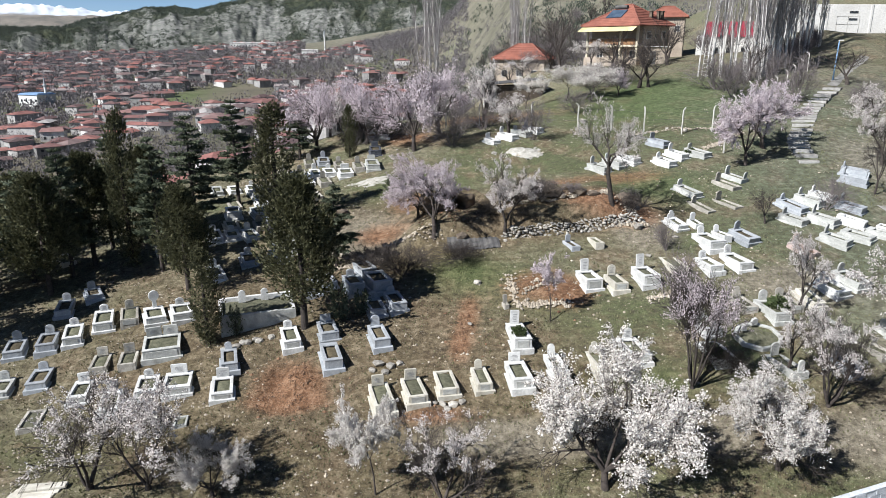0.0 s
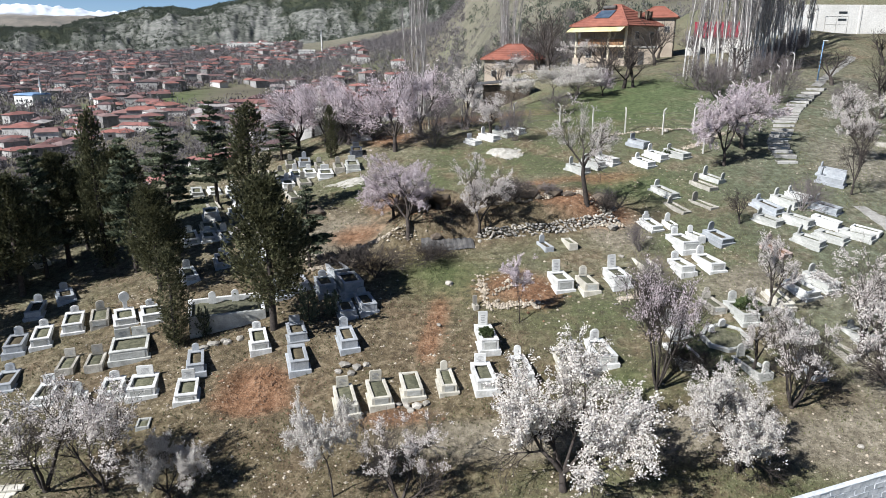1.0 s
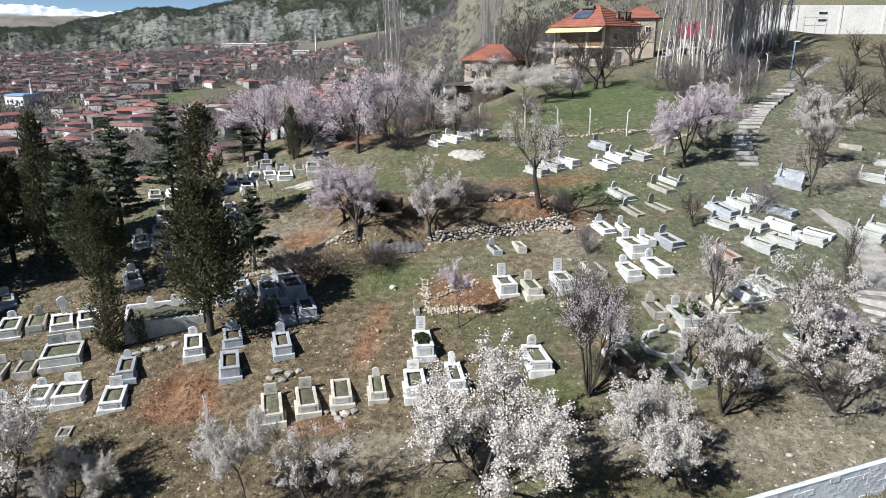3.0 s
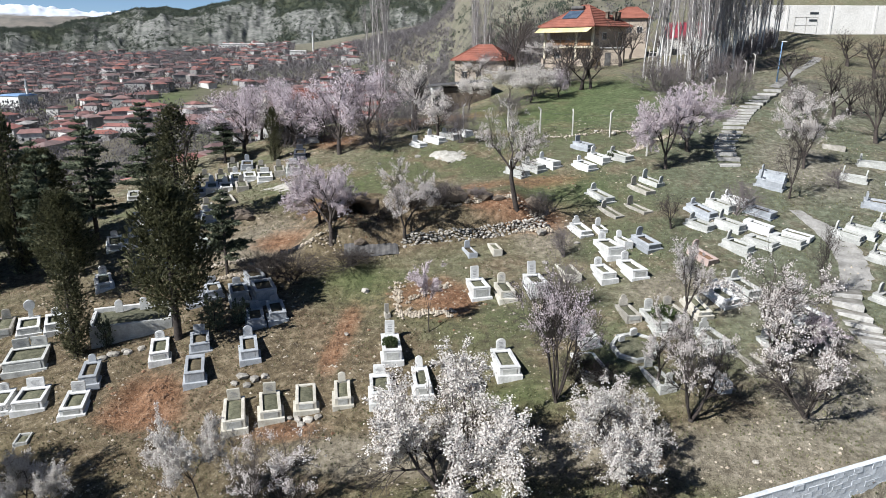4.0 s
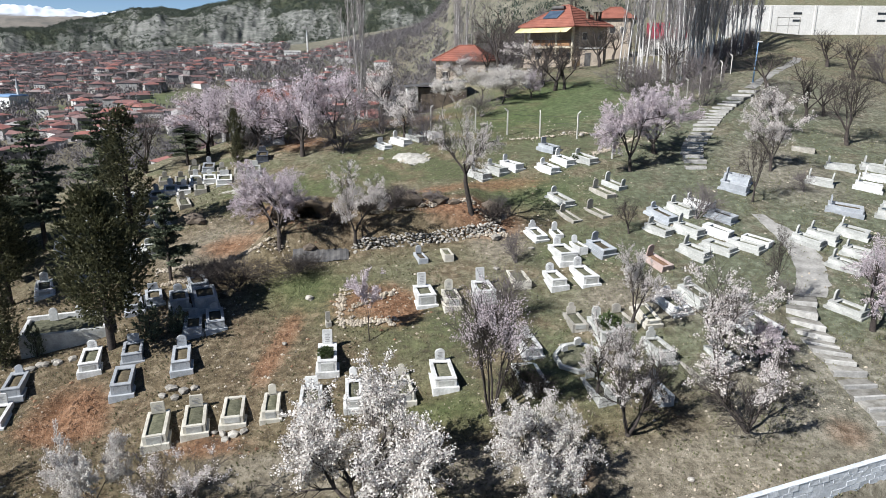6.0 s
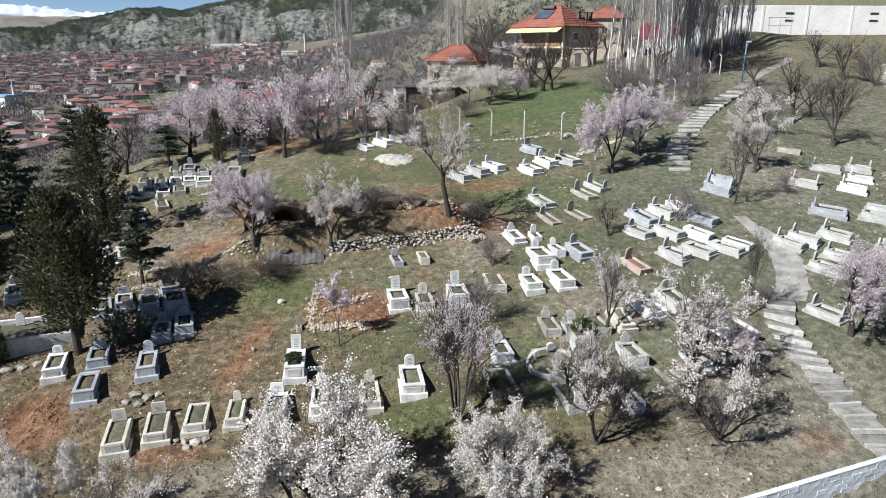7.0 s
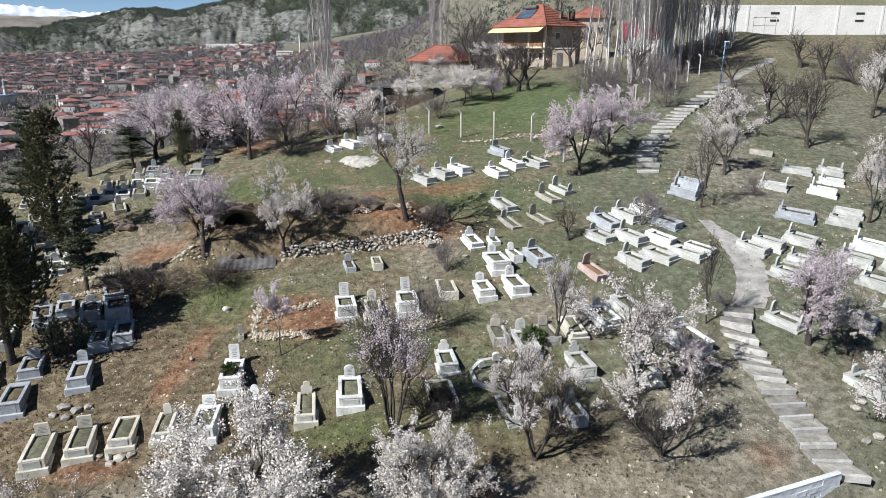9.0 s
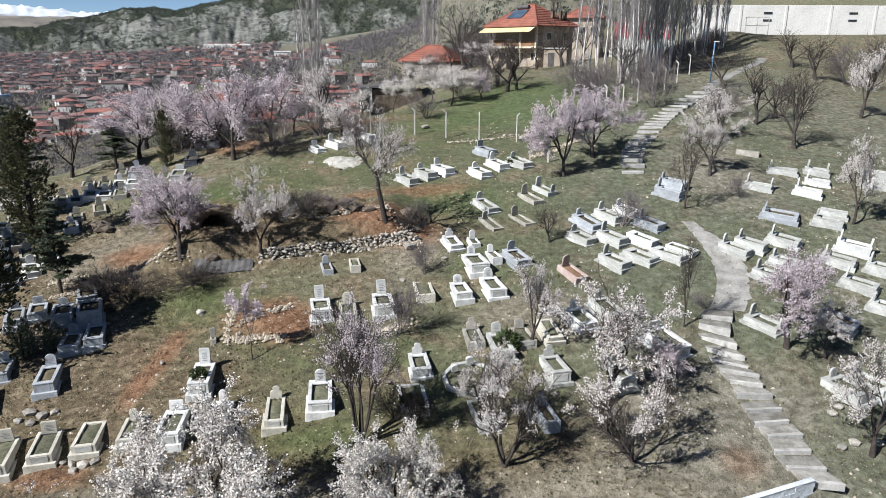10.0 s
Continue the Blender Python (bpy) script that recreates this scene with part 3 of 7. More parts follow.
    if not low and stone in ("white", "dull", "cream", "stone") and width > 0.7 and y < 50 and top_q > 0.3:
        part("end_panel", kept(("end panel", width, top_q), lambda: Shape().box((0, 0, 0), (width - 0.3, 0.03, top_q * 0.62)).mesh("end_panel", DULL_MARBLE, 0.006)), g, "grey inset end panel", (0, -hl - 0.004, top_q * 0.52 + 0.02))
    slim = x > 23 or y > 50

    def stone_at(kind, dx, dy, w, h, thick=0.09, name="headstone"):
        lean = rng.uniform(-4, 4)
        data = kept(("head", kind, w, h, thick, stone), lambda: Shape().slab(headstone_outline(kind, w, h), -thick / 2, thick / 2).mesh("headstone", mat, 0.01))
        ob = part(name, data, g, f"{words} {name}", (dx, dy, top - 0.03))
        ob.rotation_euler = (radians(lean), radians(rng.uniform(-2, 2)), radians(rng.uniform(-3, 3)))
        if name == "headstone" and y < 45 and kind in ("flat", "arch") and w >= 0.4:
            lines = kept(("lines", w, h), lambda: inscription(w, h, thick))
            part("inscription", lines, ob, "faint carved lines", (0, -thick / 2 - 0.004, 0))

    hy = hl - 0.14
    if head == "flat":
        stone_at("flat", 0, hy, round(width * 0.62, 2), rng.choice((0.5, 0.58)))
    elif head == "arch" and slim:
        stone_at("arch", 0, hy, 0.42, rng.choice((0.5, 0.6, 0.68)), 0.10)
    elif head == "arch":
        stone_at("arch", 0, hy, 0.48 if width > 0.8 else 0.36, rng.choice((0.5, 0.58, 0.66)))
    elif head == "ogee":
        stone_at("ogee", 0, hy, 0.5, 0.62)
    elif head == "round":
        stone_at("round", 0.1, hy, 0.6, 1.15, 0.14)
    elif head == "tall":
        stone_at("flat", 0, hy, 0.5 if width > 0.4 else 0.25, 0.85 if width > 0.4 else 0.5)
    elif head == "foot":
        stone_at("arch", 0, hy, 0.42, 0.7, 0.10)
        stone_at("arch", 0, -hl + 0.1, 0.34, 0.6, 0.10, "footstone")
    elif head == "two":
        stone_at("arch", -width * 0.25, hy, 0.42, 0.6)
        stone_at("arch", width * 0.25, hy, 0.42, 0.6)
    elif head == "double":
        stone_at("flat", -0.42, hy, 0.8, 0.62, 0.12)
        stone_at("flat", 0.45, hy, 0.8, 0.62, 0.12)
    return g


INK = grained("carved_lines", (0.22, 0.22, 0.22), (0.34, 0.34, 0.34), 8, 0.8, 30, bump_by=0.0)


def inscription(w, h, thick):
    """Writing too small to read: plain bars."""
    s, rng = Shape(), random.Random(int(w * 100))
    for i in range(5):
        bw = w * rng.uniform(0.3, 0.62)
        s.box((0, 0, h * (0.72 - 0.11 * i)), (bw, 0.006, h * 0.035))
    return s.mesh("inscription", INK)


grave(-20.23, 37.85, 22, 2.15, 1.05, 0.5, "white", "arch")
grave(-18.85, 38.21, 23, 2.15, 1.0, 0.5, "stone", "arch")
grave(-17.16, 37.82, 27, 1.95, 1.1, 0.5, "white", "round")
grave(-15.53, 37.78, 27, 1.75, 1.1, 0.5, "white", "arch")
grave(-15.51, 34.65, 19, 2.15, 1.9, 0.5, "white", "double")
grave(-18.43, 33.50, 15, 1.75, 0.9, 0.3, "stone", "flat")
grave(-16.99, 33.65, 17, 1.75, 0.9, 0.25, "stone", "flat")
grave(-14.95, 31.15, 15, 1.78, 1.0, 0.4, "white", "arch")
grave(-13.42, 31.24, 14, 1.75, 1.3, 0.45, "white", "flat")
grave(-10.95, 30.54, 15, 1.88, 1.0, 0.5, "white", "flat")
grave(-11.24, 32.76, 18, 2.06, 0.8, 0.45, "grey", "arch")
grave(-8.39, 34.60, 19, 2.15, 0.9, 0.5, "white", "arch")
grave(-5.83, 32.47, 17, 2.15, 0.9, 0.65, "grey", "none")
grave(-6.39, 35.03, 19, 1.75, 0.95, 0.5, "grey", "flat")
grave(-3.46, 33.90, 17, 2.06, 0.85, 0.55, "grey", "arch")
grave(-3.93, 37.10, 17, 2.01, 0.9, 0.4, "grey", "arch")
grave(-2.81, 37.44, 19, 2.15, 0.9, 0.4, "grey", "arch")
grave(-5.50, 39.54, 22, 1.75, 1.0, 0.7, "grey", "arch")
grave(-3.98, 39.47, 23, 1.98, 1.2, 0.8, "grey", "none")
grave(-7.25, 40.26, 24, 1.75, 0.9, 0.4, "grey", "flat")
grave(-16.95, 48.81, 25, 2.15, 1.0, 0.5, "white", "arch")
grave(-14.95, 42.57, 28, 2.15, 0.9, 0.4, "white", "arch")
grave(-22.41, 41.14, 32, 1.75, 0.9, 0.4, "grey", "arch")
grave(-16.26, 29.88, 17, 2.09, 0.9, 0.4, "white", "arch")
grave(-18.37, 31.18, 13, 1.87, 0.9, 0.35, "white", "flat")
grave(-22.55, 35.84, 20, 2.01, 0.95, 0.5, "grey", "arch")
grave(-21.37, 36.46, 22, 2.15, 0.95, 0.45, "white", "arch")
grave(-24.16, 35.41, 20, 1.79, 0.95, 0.5, "grey", "arch")
grave(-21.27, 32.62, 16, 1.96, 0.95, 0.4, "grey", "arch")
grave(-22.99, 31.98, 17, 1.75, 0.95, 0.4, "white", "arch")
grave(-23.48, 39.63, 20, 2.15, 0.9, 0.4, "grey", "arch")
grave(-19.91, 29.31, 13, 1.83, 0.9, 0.3, "stone", "none")
grave(-25.77, 34.09, 21, 2.11, 0.95, 0.4, "grey", "arch")
grave(-12.25, 28.30, 13, 0.90, 0.6, 0.15, "white", "none")
grave(-2.90, 28.97, 15, 2.15, 0.95, 0.5, "cream", "flat")
grave(-1.40, 29.51, 15, 1.96, 0.95, 0.5, "cream", "flat")
grave(0.14, 30.13, 11, 1.96, 0.95, 0.35, "cream", "none")
grave(1.87, 30.15, 9, 1.82, 0.75, 0.5, "cream", "arch")
grave(3.68, 30.05, 7, 2.15, 0.95, 0.55, "white", "flat")
grave(3.97, 33.18, 8, 2.15, 0.9, 0.55, "white", "tall")
grave(5.57, 30.53, 7, 2.08, 0.75, 0.5, "white", "arch")
grave(7.78, 30.88, 9, 2.10, 0.8, 0.4, "cream", "ogee")
grave(9.62, 31.59, 8, 2.14, 1.0, 0.5, "white", "arch")
grave(13.96, 33.55, 9, 1.75, 0.85, 0.4, "white", "ogee")
grave(13.69, 31.28, 9, 2.15, 1.2, 0.25, "white", "low")
grave(19.01, 35.29, 10, 1.75, 0.85, 0.35, "stone", "arch")
grave(20.33, 35.54, 13, 1.60, 0.8, 0.4, "cream", "none")
grave(20.13, 32.74, 11, 1.87, 0.85, 0.6, "white", "ogee")
grave(22.95, 32.1, 14, 1.6, 0.8, 0.35, "white", "arch")
grave(21.5, 31.3, 14, 1.9, 0.8, 0.18, "stone", "none")
grave(23.5, 37.3, 22, 1.85, 1.0, 0.55, "white", "arch")
grave(19.28, 29.78, 10, 1.60, 0.7, 0.35, "grey", "ogee")
grave(22.01, 36.48, 21, 1.75, 1.0, 0.5, "white", "arch")
grave(16.14, 39.40, 11, 1.82, 0.85, 0.4, "white", "arch")
grave(17.89, 39.73, 12, 2.15, 0.95, 0.5, "white", "arch")
grave(17.10, 42.28, 13, 2.15, 1.1, 0.6, "white", "arch")
grave(18.22, 43.06, 15, 1.44, 0.6, 0.35, "white", "arch")
grave(14.11, 39.79, 8, 2.15, 1.0, 0.3, "cream", "none")
grave(11.98, 38.26, 9, 1.89, 1.0, 0.65, "white", "tall")
grave(10.17, 37.96, 9, 1.75, 0.85, 0.55, "cream", "arch")
grave(8.68, 38.38, 12, 1.75, 1.0, 0.65, "white", "tall")
grave(22.44, 40.79, 28, 1.75, 0.9, 0.45, "red", "arch")
grave(19.52, 42.71, 25, 1.75, 1.0, 0.5, "grey", "arch")
grave(10.01, 43.04, 11, 1.50, 0.6, 0.35, "cream", "none")
grave(8.39, 42.84, 15, 1.50, 0.6, 0.25, "grey", "arch")
grave(16.58, 35.33, 7, 1.75, 0.85, 0.35, "stone", "ogee")
grave(24.52, 46.91, 32, 2.00, 0.9, 0.5, "grey", "arch")
grave(26.12, 47.67, 34, 1.89, 0.9, 0.5, "white", "arch")
grave(27.57, 48.66, 39, 1.75, 0.9, 0.45, "white", "arch")
grave(28.43, 46.47, 41, 1.75, 1.0, 0.5, "grey", "arch")
grave(23.82, 45.11, 34, 1.75, 0.9, 0.45, "white", "arch")
grave(25.60, 44.65, 37, 1.79, 0.9, 0.5, "white", "arch")
grave(27.35, 44.37, 46, 1.75, 0.9, 0.45, "white", "none")
grave(25.11, 42.04, 38, 1.75, 0.9, 0.5, "white", "arch")
grave(26.75, 42.47, 40, 1.85, 1.0, 0.35, "white", "none")
grave(28.45, 42.53, 42, 1.92, 0.9, 0.35, "white", "none")
grave(29.45, 43.25, 45, 1.75, 0.9, 0.3, "white", "none")
grave(31.81, 52.33, 52, 1.85, 0.9, 0.6, "grey", "arch")
grave(31.10, 51.02, 49, 1.86, 0.9, 0.6, "grey", "foot")
grave(37.95, 52.25, 57, 1.81, 0.8, 0.45, "white", "foot")
grave(41.13, 55.27, 68, 1.95, 0.8, 0.45, "white", "arch")
grave(43.73, 55.29, 67, 1.62, 0.8, 0.4, "white", "foot")
grave(42.86, 53.50, 64, 1.64, 0.8, 0.45, "white", "arch")
grave(41.10, 51.38, 59, 1.75, 0.9, 0.5, "white", "arch")
grave(37.36, 47.65, 60, 2.15, 1.5, 0.4, "grey", "two")
grave(40.04, 46.70, 57, 1.75, 0.9, 0.5, "white", "arch")
grave(41.21, 48.16, 59, 1.60, 0.8, 0.4, "white", "none")
grave(32.57, 43.17, 43, 1.75, 0.9, 0.5, "white", "arch")
grave(33.72, 43.64, 47, 1.75, 0.9, 0.5, "white", "arch")
grave(36.02, 44.26, 52, 1.75, 1.1, 0.5, "white", "arch")
grave(38.18, 42.04, 54, 1.75, 1.1, 0.5, "white", "arch")
grave(39.79, 43.35, 56, 1.83, 1.0, 0.6, "white", "foot")
grave(33.35, 40.21, 44, 1.75, 0.9, 0.45, "white", "arch")
grave(34.83, 41.40, 46, 1.75, 0.9, 0.45, "white", "arch")
grave(37.87, 39.33, 48, 1.75, 1.0, 0.5, "white", "arch")
grave(40.24, 40.95, 46, 1.75, 1.0, 0.5, "white", "arch")
grave(38.20, 37.18, 48, 1.75, 0.9, 0.4, "white", "arch")
grave(31.13, 35.88, 36, 1.75, 1.0, 0.35, "white", "foot")
grave(34.80, 35.92, 46, 1.75, 1.1, 0.5, "grey", "arch")
grave(46.85, 53.18, 67, 1.75, 1.0, 0.5, "white", "arch")
grave(48.29, 55.29, 64, 1.75, 1.0, 0.5, "white", "arch")
grave(12.78, 55.45, 35, 1.95, 0.9, 0.5, "white", "arch")
grave(14.16, 56.22, 34, 1.95, 0.9, 0.5, "white", "arch")
grave(15.44, 56.75, 37, 1.90, 0.9, 0.5, "white", "arch")
grave(19.02, 60.49, 37, 1.75, 0.9, 0.5, "grey", "flat")
grave(18.27, 56.02, 32, 1.80, 0.95, 0.5, "white", "arch")
grave(19.74, 57.61, 33, 1.87, 0.95, 0.5, "white", "arch")
grave(21.50, 57.59, 31, 2.14, 0.95, 0.5, "white", "arch")
grave(18.27, 50.11, 28, 2.15, 0.85, 0.4, "white", "arch")
grave(18.41, 47.44, 27, 1.99, 0.8, 0.25, "stone", "arch")
grave(20.50, 48.03, 26, 2.15, 0.85, 0.2, "stone", "arch")
grave(21.49, 51.03, 25, 2.15, 0.9, 0.3, "stone", "arch")
grave(22.64, 52.35, 29, 1.88, 0.85, 0.3, "white", "foot")
grave(15.85, 45.04, 19, 1.60, 0.8, 0.4, "white", "ogee")
grave(17.15, 45.04, 14, 1.12, 0.6, 0.35, "white", "arch")
grave(32.56, 30.92, 23, 1.78, 1.1, 0.5, "white", "arch")
grave(33.79, 31.27, 25, 1.75, 1.0, 0.5, "white", "arch")
grave(25.6, 34.30, 29, 2.0, 1.3, 0.6, "white", "flat")
grave(40.10, 59.15, 65, 1.75, 0.9, 0.35, "stone", "none")
grave(4.63, 64.76, 35, 1.60, 0.8, 0.35, "white", "flat")
grave(6.17, 65.28, 38, 2.15, 0.9, 0.5, "white", "arch")
grave(7.54, 65.97, 38, 2.15, 0.9, 0.5, "white", "arch")
grave(8.71, 67.01, 38, 2.15, 0.9, 0.5, "white", "arch")
grave(-14.13, 59.02, 21, 1.75, 1.0, 0.5, "grey", "arch")
grave(-11.90, 59.31, 20, 2.07, 1.0, 0.5, "white", "arch")
grave(-13.07, 61.99, 19, 1.75, 1.0, 0.5, "stone", "arch")
grave(-10.29, 61.20, 18, 1.75, 1.0, 0.5, "white", "arch")
grave(-8.64, 60.06, 16, 1.75, 1.2, 0.5, "white", "flat")
grave(-7.60, 60.99, 14, 2.11, 0.9, 0.5, "stone", "arch")
grave(-6.35, 60.93, 12, 2.15, 1.1, 0.6, "white", "flat")
grave(-6.40, 64.62, 10, 1.75, 1.0, 0.6, "dark", "flat")
grave(-7.37, 70.02, 9, 2.06, 1.0, 0.5, "grey", "flat")
grave(-6.17, 70.40, 9, 2.15, 1.0, 0.5, "white", "flat")
grave(-11.33, 64.43, 14, 1.75, 1.0, 0.5, "grey", "arch")
grave(-12.67, 64.51, 16, 1.75, 1.0, 0.4, "stone", "arch")
grave(-14.77, 62.69, 20, 1.79, 1.0, 0.5, "stone", "arch")
grave(-9.53, 62.51, 17, 1.75, 0.9, 0.5, "stone", "arch")
grave(-20.27, 60.13, 23, 1.75, 0.9, 0.35, "white", "none")
grave(-18.80, 60.41, 27, 1.75, 0.9, 0.35, "white", "none")
grave(-14.83, 53.52, 28, 1.97, 1.0, 0.5, "white", "none")
grave(-12.97, 53.29, 27, 1.93, 0.9, 0.4, "white", "arch")
grave(-13.88, 50.36, 27, 1.75, 0.9, 0.4, "stone", "arch")
grave(-13.25, 59.82, 18, 1.75, 1.0, 0.5, "white", "arch")
grave(-10.36, 58.82, 19, 2.15, 1.0, 0.5, "stone", "arch")
grave(-17.07, 60.18, 21, 1.86, 1.0, 0.4, "white", "arch")
grave(-16.78, 53.22, 23, 1.75, 1.1, 0.8, "white", "none")
grave(-15.70, 49.04, 25, 1.76, 1.0, 0.4, "white", "arch")
grave(-16.30, 51.00, 25, 1.75, 1.0, 0.4, "cream", "none")
grave(-13.17, 44.26, 23, 1.75, 1.0, 0.5, "grey", "arch")
grave(-20.32, 47.10, 27, 1.60, 0.7, 0.4, "cream", "tall")
grave(-27.15, 46.72, 44, 2.05, 1.0, 0.3, "cream", "none")
grave(-15.18, 55.92, 22, 2.15, 0.9, 0.4, "white", "arch")
grave(-8.26, 39.77, 26, 2.15, 0.9, 0.45, "grey", "arch")
grave(-4.98, 41.34, 27, 1.75, 1.0, 0.55, "grey", "arch")
grave(3.56, 36.35, 15, 0.50, 0.3, 0.3, "stone", "tall")
grave(-10.45, 45.63, 33, 2.15, 0.9, 0.4, "white", "arch")
grave(-11.12, 44.36, 31, 2.15, 0.9, 0.4, "grey", "arch")
grave(-14.29, 48.84, 30, 2.15, 0.9, 0.4, "white", "arch")
grave(-12.15, 48.18, 32, 2.15, 0.9, 0.4, "stone", "arch")
grave(-9.92, 46.87, 33, 1.75, 0.9, 0.4, "white", "arch")
grave(-11.24, 52.39, 29, 2.15, 0.9, 0.4, "white", "arch")
grave(-12.01, 54.73, 27, 2.15, 0.9, 0.4, "stone", "arch")
grave(-13.35, 51.70, 29, 2.15, 0.9, 0.4, "grey", "arch")
grave(-17.55, 56.14, 28, 2.06, 0.9, 0.4, "stone", "arch")
grave(-16.07, 58.15, 27, 2.15, 0.9, 0.4, "white", "arch")
grave(-15.73, 60.00, 25, 2.15, 0.9, 0.4, "stone", "arch")
grave(-11.59, 61.55, 21, 2.15, 0.9, 0.4, "white", "arch")
grave(-10.73, 55.82, 26, 2.15, 0.9, 0.4, "stone", "arch")
grave(16.65, 30.12, 11, 2.15, 0.85, 0.3, "dull", "foot")
grave(17.80, 34.47, 8, 2.15, 0.9, 0.45, "dull", "arch")

# ---- trees ----
def limb(s, sites, p, d, length, r, level, rng, form):
    """A limb in short pieces, with its side shoots; the outer ones give the places where blossom sits."""
    last, kids, least = form["levels"], form["kids"], form["least"]
    segs = (4, 4, 3, 2, 1)[min(level, 4)]
    sides = (8, 7, 5, 4, 3)[min(level, 4)]
    for k in range(segs):
        d = (d + Vector((rng.gauss(0, form["wiggle"]), rng.gauss(0, form["wiggle"]), rng.gauss(0, form["wiggle"]) + form["up"]))).normalized()
        q = p + d * (length / segs)
        r1 = max(least, r * (1 - 0.55 / segs))
        s.tube(p, q, r, r1, sides)
        if level >= last - 1:
            n = max(2, int(length / segs / 0.075))
            sites += [p.lerp(q, (i + 0.5) / n) for i in range(n)]
        p, r = q, r1
        if level < last and (k >= form["clear"] or level >= 2):
            for _ in range(kids[level - 1]):
                side = d.cross(Vector((rng.gauss(0, 1), rng.gauss(0, 1), rng.gauss(0, 1)))).normalized()
                c = (d + side * form["wide"] * rng.uniform(0.6, 1.25)).normalized()
                limb(s, sites, p, c, length * rng.uniform(0.42, 0.72), r * 0.62, level + 1, rng, form)


def fit_size(points, others, height, width, even=False):
    """Scale limbs and blossom to the height and width asked for."""
    a = np.array([tuple(p) for p in points])
    top, half = a[:, 2].max(), np.percentile(np.hypot(a[:, 0], a[:, 1]), 97)
    k = np.array([height / top] * 3) if even else np.array([width / 2 / half, width / 2 / half, height / top])
    return a * k, (np.array(others) * k if len(others) else np.zeros((0, 3)))


def petals(sites, size, per_site, rng, scatter=0.06):
    """Small flowers at every site, each one a face of its own."""
    n = len(sites) * per_site
    c = np.repeat(sites, per_site, 0) + rng.normal(0, scatter, (n, 3))
    a = rng.normal(0, 1, (n, 3))
    a /= np.linalg.norm(a, axis=1, keepdims=True)
    b = np.cross(a, rng.normal(0, 1, (n, 3)))
    b /= np.linalg.norm(b, axis=1, keepdims=True)
    r = size * rng.uniform(0.6, 1.25, (n, 1))
    ang = np.arange(4) * 2 * math.pi / 4
    v = c[:, None] + r[:, None] * (np.cos(ang)[None, :, None] * a[:, None] * 1.15 + np.sin(ang)[None, :, None] * b[:, None] * 0.85)
    return v.reshape(-1, 3), [tuple(range(4 * i, 4 * i + 4)) for i in range(n)]


def habit(words, blossom=None, per=0, size=0.03, share=0.0, stems=4, fork=0.8, flat=0.8, up=0.05, wide=0.95, wiggle=0.14, clear=1, kids=(2, 2, 2), least=0.008, girth=0.15, low=0.22, shape=(5.0, 4.4)):
    """How a kind of tree grows and blossoms; share: how much of its wood stays without flowers."""
    return dict(words=words, blossom=blossom, per=per, size=size, share=share, stems=stems, fork=fork, flat=flat, up=up, wide=wide, wiggle=wiggle, clear=clear, kids=kids, least=least, girth=girth, low=low, shape=shape)


ALMONDS = {
    "white": habit("almond tree in dense white blossom with dark limbs", WHITE_BLOSSOM, 6, 0.027, -0.36, 5, 0.5, 0.95, 0.02, 1.0, kids=(2, 3, 3), low=0.32),
    "full": habit("almond tree in full whitish blossom on thin limbs", WHITE_BLOSSOM, 5, 0.028, -0.42, 4, 2.6, 1.0, 0.02, 1.0, kids=(2, 3, 3), girth=0.07, low=0.45),
    "open": habit("low-forked almond tree with spreading dark limbs and scattered blossom", PALE_BLOSSOM, 5, 0.028, 0.27, 4, 0.15, 1.05, 0.12, 1.0, kids=(2, 3, 3), girth=0.17, low=0.40, least=0.009),
    "pink": habit("almond tree in pale pink blossom with dark limbs", PINK_BLOSSOM, 6, 0.028, -0.30, 4, 0.9, 0.85, 0.06, 0.95),
    "pale": habit("almond tree with thin pale blossom and grey twigs", PALE_BLOSSOM, 4, 0.030, -0.05, 3, 1.0, 0.6, 0.06, 0.9, kids=(2, 2, 3), least=0.009, low=0.3),
    "sparse": habit("almond tree with sparse blossom on upright dark limbs", PINK_BLOSSOM, 2, 0.026, 0.0, 8, 0.2, 0.40, 0.05, 0.70, clear=2, kids=(2, 3, 3), girth=0.12, low=0.5, least=0.009),
    "leaning": habit("old almond tree with a thick leaning trunk and sparse blossom", PALE_BLOSSOM, 4, 0.029, -0.1, 4, 0.9, 0.95, 0.04, 0.9, wiggle=0.17, girth=0.15, low=0.42, shape=(7.6, 5.6)),
    "leggy": habit("almond tree with long leaning dark limbs and thin blossom", PALE_BLOSSOM, 4, 0.029, -0.05, 3, 0.25, 0.6, 0.02, 0.95, wiggle=0.12, clear=2, kids=(3, 3, 3), girth=0.15, low=0.5, least=0.009),
    "youngpink": habit("young slender almond tree in light pink blossom", PINK_BLOSSOM, 4, 0.032, -0.05, 3, 1.7, 0.55, 0.05, 0.8, kids=(1, 2, 2), girth=0.06, low=0.4, shape=(4.0, 1.9)),
    "bare": habit("bare leafless tree with fine grey-brown twigs", stems=4, fork=1.1, flat=0.6, kids=(2, 2, 3), least=0.011),
    "darkshrub": habit("dense dark purplish shrub of fine twigs", stems=15, kids=(2, 3, 2), least=0.012, shape=(2.6, 3.2)),
    "bareshrub": habit("bare bushy shrub of dense purplish-brown twigs", stems=13, kids=(2, 2, 2), least=0.010, shape=(2.6, 3.2)),
}


